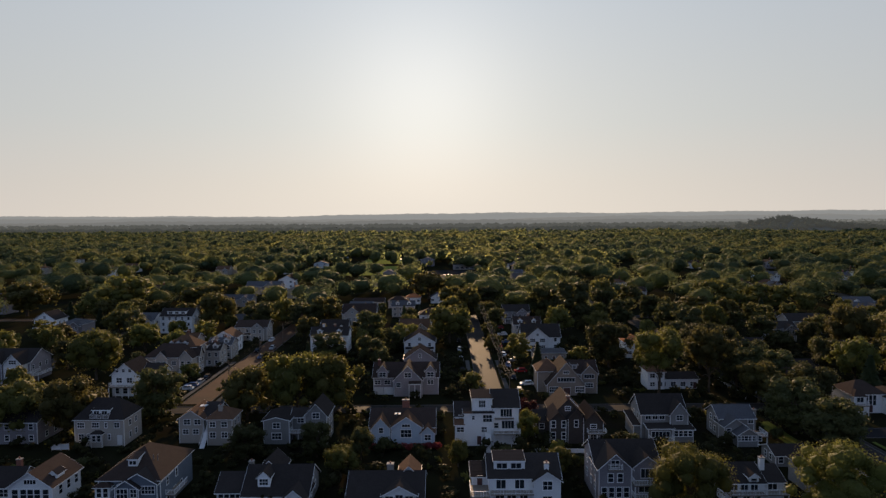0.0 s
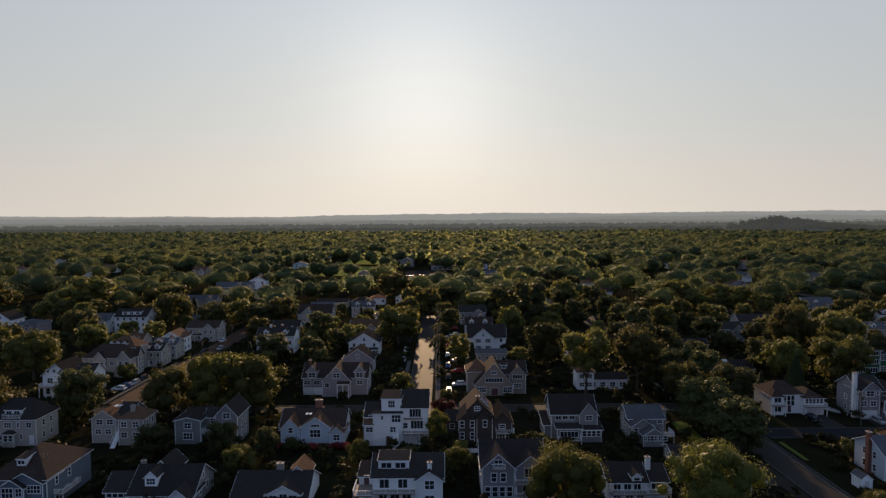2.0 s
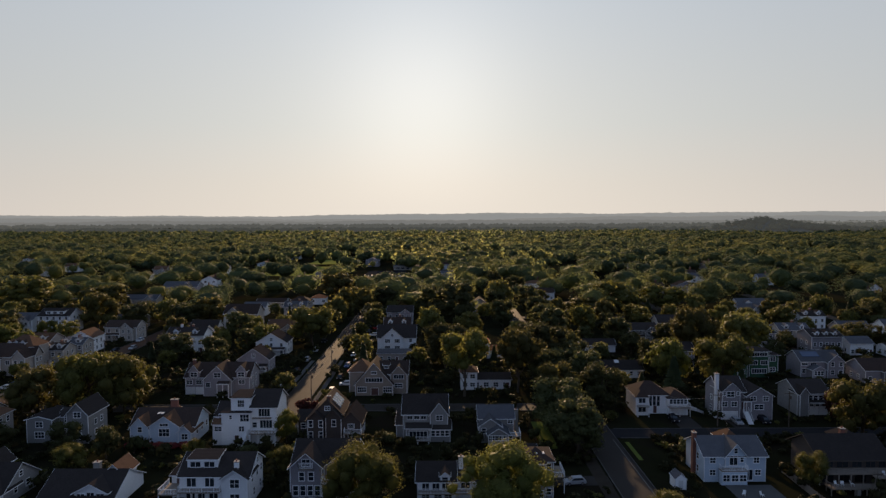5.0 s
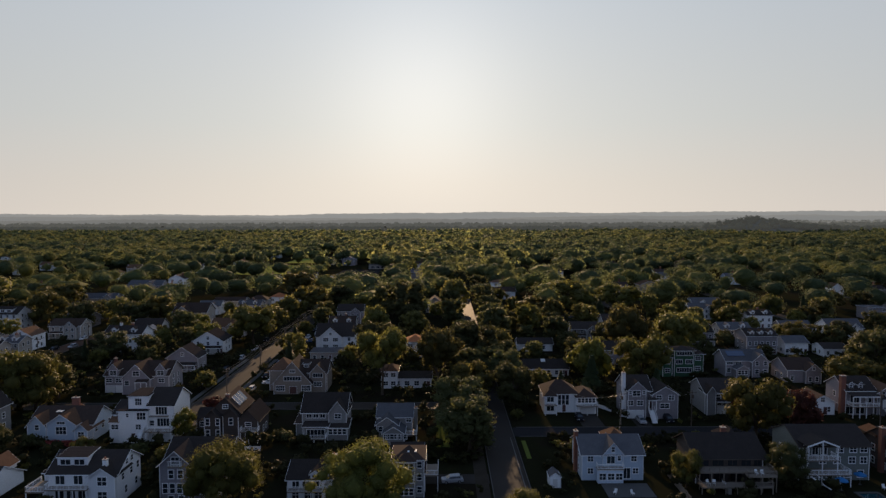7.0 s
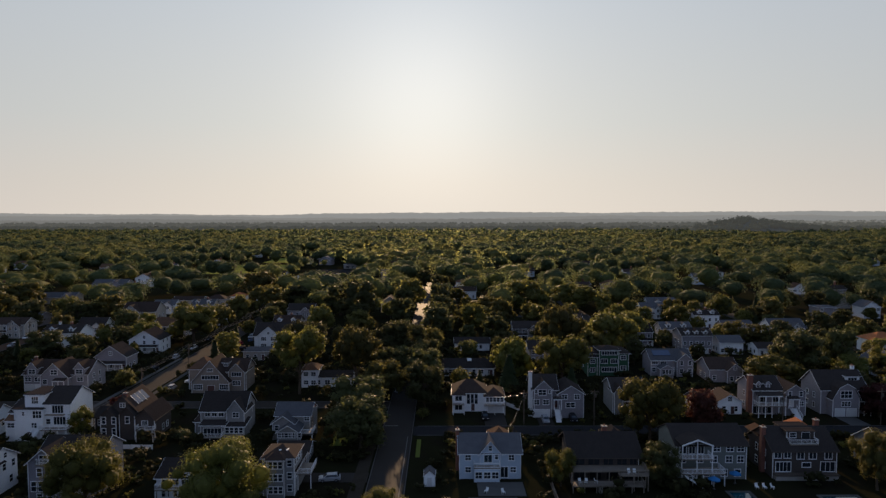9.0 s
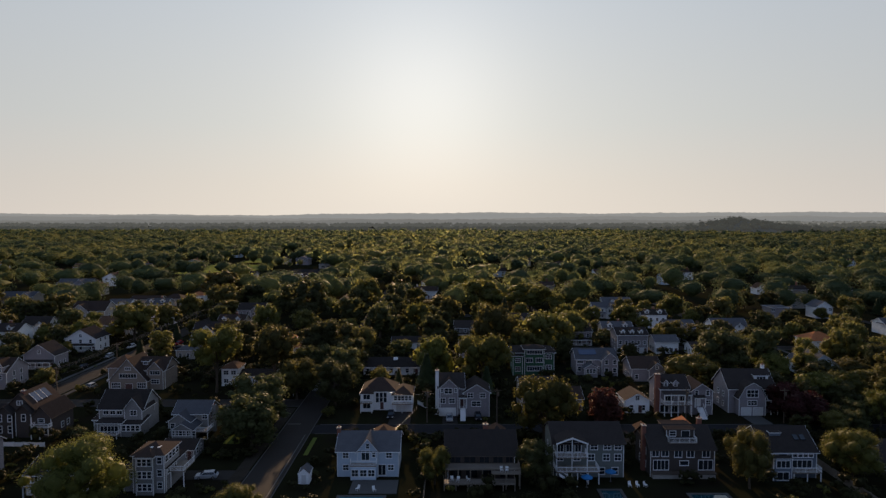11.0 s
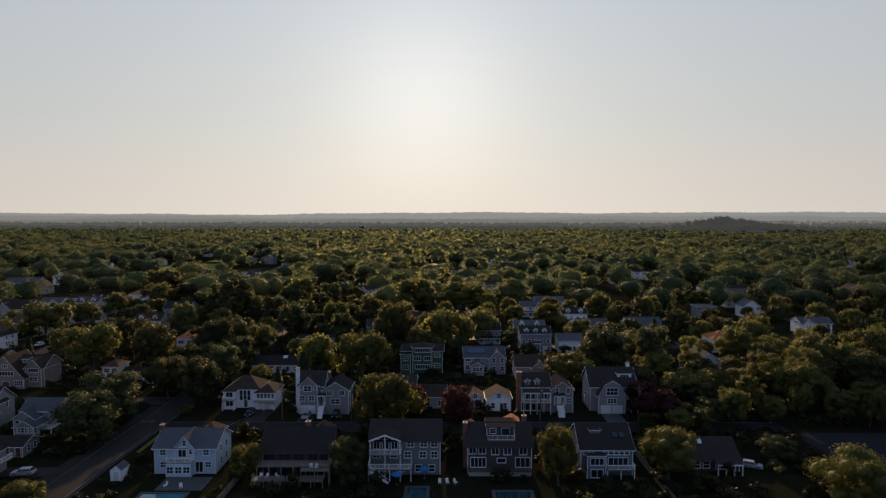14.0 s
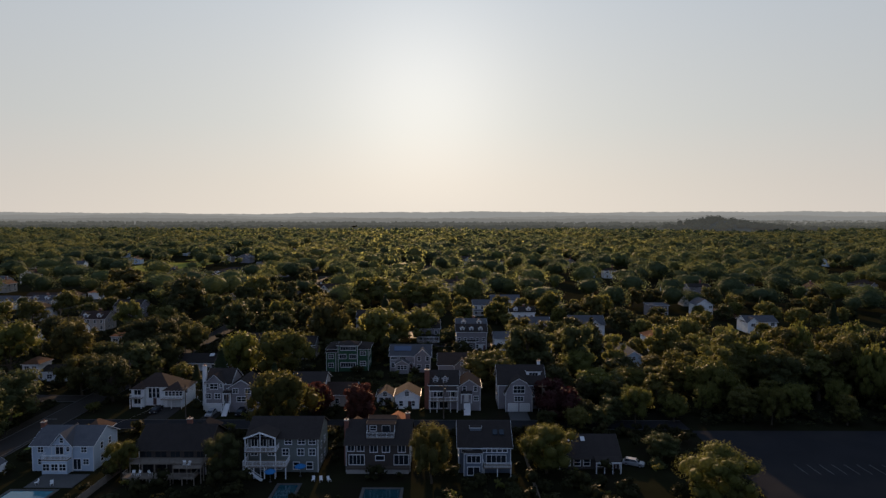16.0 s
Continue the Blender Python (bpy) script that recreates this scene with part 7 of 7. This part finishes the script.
def umbrella(x, y, label):
    ob = thing("garden_umbrella", x, y, 0, 0, label, "umbrella", "umbrellas at the pool")
    part("pole", kept_mesh("upole", lambda: Shape().tube([(0, 0, 0), (0, 0, 2.5)], 0.03, 6).mesh("pole", METAL)), None, ob)
    v = [(0, 0, 2.75)] + [(1.2 * math.cos(a * math.pi / 4), 1.2 * math.sin(a * math.pi / 4), 2.15) for a in range(8)] + [(1.2 * math.cos(a * math.pi / 4), 1.2 * math.sin(a * math.pi / 4), 2.0) for a in range(8)]
    f = [(0, 1 + a, 1 + (a + 1) % 8) for a in range(8)] + [(1 + a, 9 + a, 9 + (a + 1) % 8, 1 + (a + 1) % 8) for a in range(8)] + [tuple(range(9, 17))]
    part("canopy", kept_mesh("ucanopy", lambda: Shape().add(v, f).mesh("canopy", CANVAS)), None, ob)
    part("base", kept_mesh("ubase", lambda: Shape().tube([(0, 0, 0), (0, 0, 0.1)], 0.3, 10).mesh("base", CONCRETE)), None, ob)


umbrella(170.4, 120.2, "open bright blue garden umbrella beside the pool")
umbrella(164.9, 117.6, "open bright blue garden umbrella on the terrace")


def chair(x, y, turn, z=0.1, on="terrace"):
    ob = thing("garden_chair", x, y, z, turn, "white plastic garden chair on a " + on, "chair", "garden chairs")
    part("seat", kept_mesh("cseat", lambda: Shape().box(-0.3, 0.3, -0.3, 0.3, 0.4, 0.46).mesh("seat", PLASTIC)), None, ob)
    part("backrest", kept_mesh("cback", lambda: Shape().prism([(0.28, 0.46), (0.45, 1.0), (0.5, 1.0), (0.33, 0.46)], "x", -0.3, 0.3).mesh("backrest", PLASTIC)), None, ob)
    leg = kept_mesh("cleg", lambda: Shape().box(-0.03, 0.03, -0.03, 0.03, 0, 0.4).mesh("leg", PLASTIC))
    for a in (-0.26, 0.26):
        for b in (-0.26, 0.26):
            part("leg", leg, None, ob).matrix_local = Matrix.Translation((a, b, 0))


for i in range(3):
    chair(173.6 + 1.6 * i, 117.6, 20 * i)
chair(122, 115.5, 30)
chair(118.6, 116, -40)
chair(137.6, 116.9, 15, 1.5, "wooden deck")
chair(138.7, 116.8, -20, 1.5, "wooden deck")
chair(140.9, 117.1, 70, 1.5, "wooden deck")
chair(147.6, 117.4, 10, 3.3, "raised wooden deck")
chair(148.6, 117.3, -10, 3.3, "raised wooden deck")

shed = House(107.2, 119.0, "small white garden shed with pale roof", WHITE, R_GREY, r=2, depth=3, name="shed", category="shed")
shed.block(-1.1, 1.1, 0, 3.0, 0, 2.2, "gy", 0.9, 0.12)
shed.door(0, 0, 0.1, 0.9, 1.8, material=PLASTIC)
sheet("driveway", 135.6, 139.6, 154.4, 161.0, 0.055, ASPHALT, "dark asphalt driveway before a garage", "driveway", 0.2)
sheet("driveway", 121.2, 127.0, 154.4, 164.6, 0.055, ASPHALT, "dark asphalt driveway before a house", "driveway", 0.2)
sheet("driveway", 217.6, 222.8, 154.4, 161.2, 0.055, CONCRETE, "pale driveway before a double garage", "driveway", 0.2)
sheet("driveway", 80.5, 94.0, 121.0, 125.6, 0.055, ASPHALT, "dark driveway leading from the street", "driveway", 0.2)
sheet("driveway", -67.8, -62.4, 181.0, 192.0, 0.055, CONCRETE, "pale driveway beside the street", "driveway", 0.2)

# ---- dense low garden growth ----
def undergrowth(name, count, x0, x1, y0, y1, lo, hi, seed, material, label):
    rng = np.random.default_rng(seed)
    protos = []
    for k in range(4):
        c, r = lobes(rng, "low", 3)
        v, q = leaf_cloud(rng, c, r * 1.3, 40, 0.10)
        v2, q2 = cores(rng, c, r * 1.3, 0.85, 0.9, 3, 5)
        protos.append((np.vstack([v, v2]), np.vstack([q, q2 + len(v)])))
    plans = np.array(PLANS)
    clear = [(82, 87, 140.5, 160.5), (104, 110, 137, 146.5), (262, 430, 90, 149), (94, 102.6, 0, 400), (-79, -69, 176, 400), (10.6, 18.6, 150, 400), (102, 262, 147.2, 154.8), (-80, 94, 169, 176),
             (135, 140, 154, 162), (121, 127.5, 154, 165), (217, 223, 154, 162), (80, 94.5, 120.5, 126), (163, 176.5, 108.5, 121), (113, 128, 106, 122.6), (183, 193, 107, 116)]
    clear = np.array(clear)
    vs, qs, k = [], [], 0
    for i in range(count):
        x, y, w = rng.uniform(x0, x1), rng.uniform(y0, y1), rng.uniform(lo, hi)
        m = w * 0.42
        if ((plans[:, 0] - m < x) & (x < plans[:, 1] + m) & (plans[:, 2] - m < y) & (y < plans[:, 3] + m)).any():
            continue
        m = w * 0.4
        if ((clear[:, 0] - m < x) & (x < clear[:, 1] + m) & (clear[:, 2] - m < y) & (y < clear[:, 3] + m)).any():
            continue
        if math.sin(x * 0.21 + 1.3) * math.sin(y * 0.27) > 0.8:
            continue
        v, q = protos[int(rng.integers(4))]
        a, hgt = rng.uniform(0, 6.28), w * rng.uniform(0.5, 1.15)
        out = np.stack([x + (v[:, 0] * math.cos(a) - v[:, 1] * math.sin(a)) * w, y + (v[:, 0] * math.sin(a) + v[:, 1] * math.cos(a)) * w, v[:, 2] * hgt], 1)
        vs.append(out)
        qs.append(q + k)
        k += len(v)
    tagged(new(name, big_mesh(name, np.vstack(vs), np.vstack(qs), material)), label, "shrubs", kind="stuff")


# shade and sun among the shrubs are put in by two leaf colours
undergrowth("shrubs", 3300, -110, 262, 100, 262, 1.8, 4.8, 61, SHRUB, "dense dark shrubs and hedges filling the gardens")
undergrowth("sunlit_shrubs", 420, -110, 262, 104, 250, 1.4, 3.2, 62, LEAF_LIGHT, "shrubs coloured yellow-green as if sunlit among dark hedges")
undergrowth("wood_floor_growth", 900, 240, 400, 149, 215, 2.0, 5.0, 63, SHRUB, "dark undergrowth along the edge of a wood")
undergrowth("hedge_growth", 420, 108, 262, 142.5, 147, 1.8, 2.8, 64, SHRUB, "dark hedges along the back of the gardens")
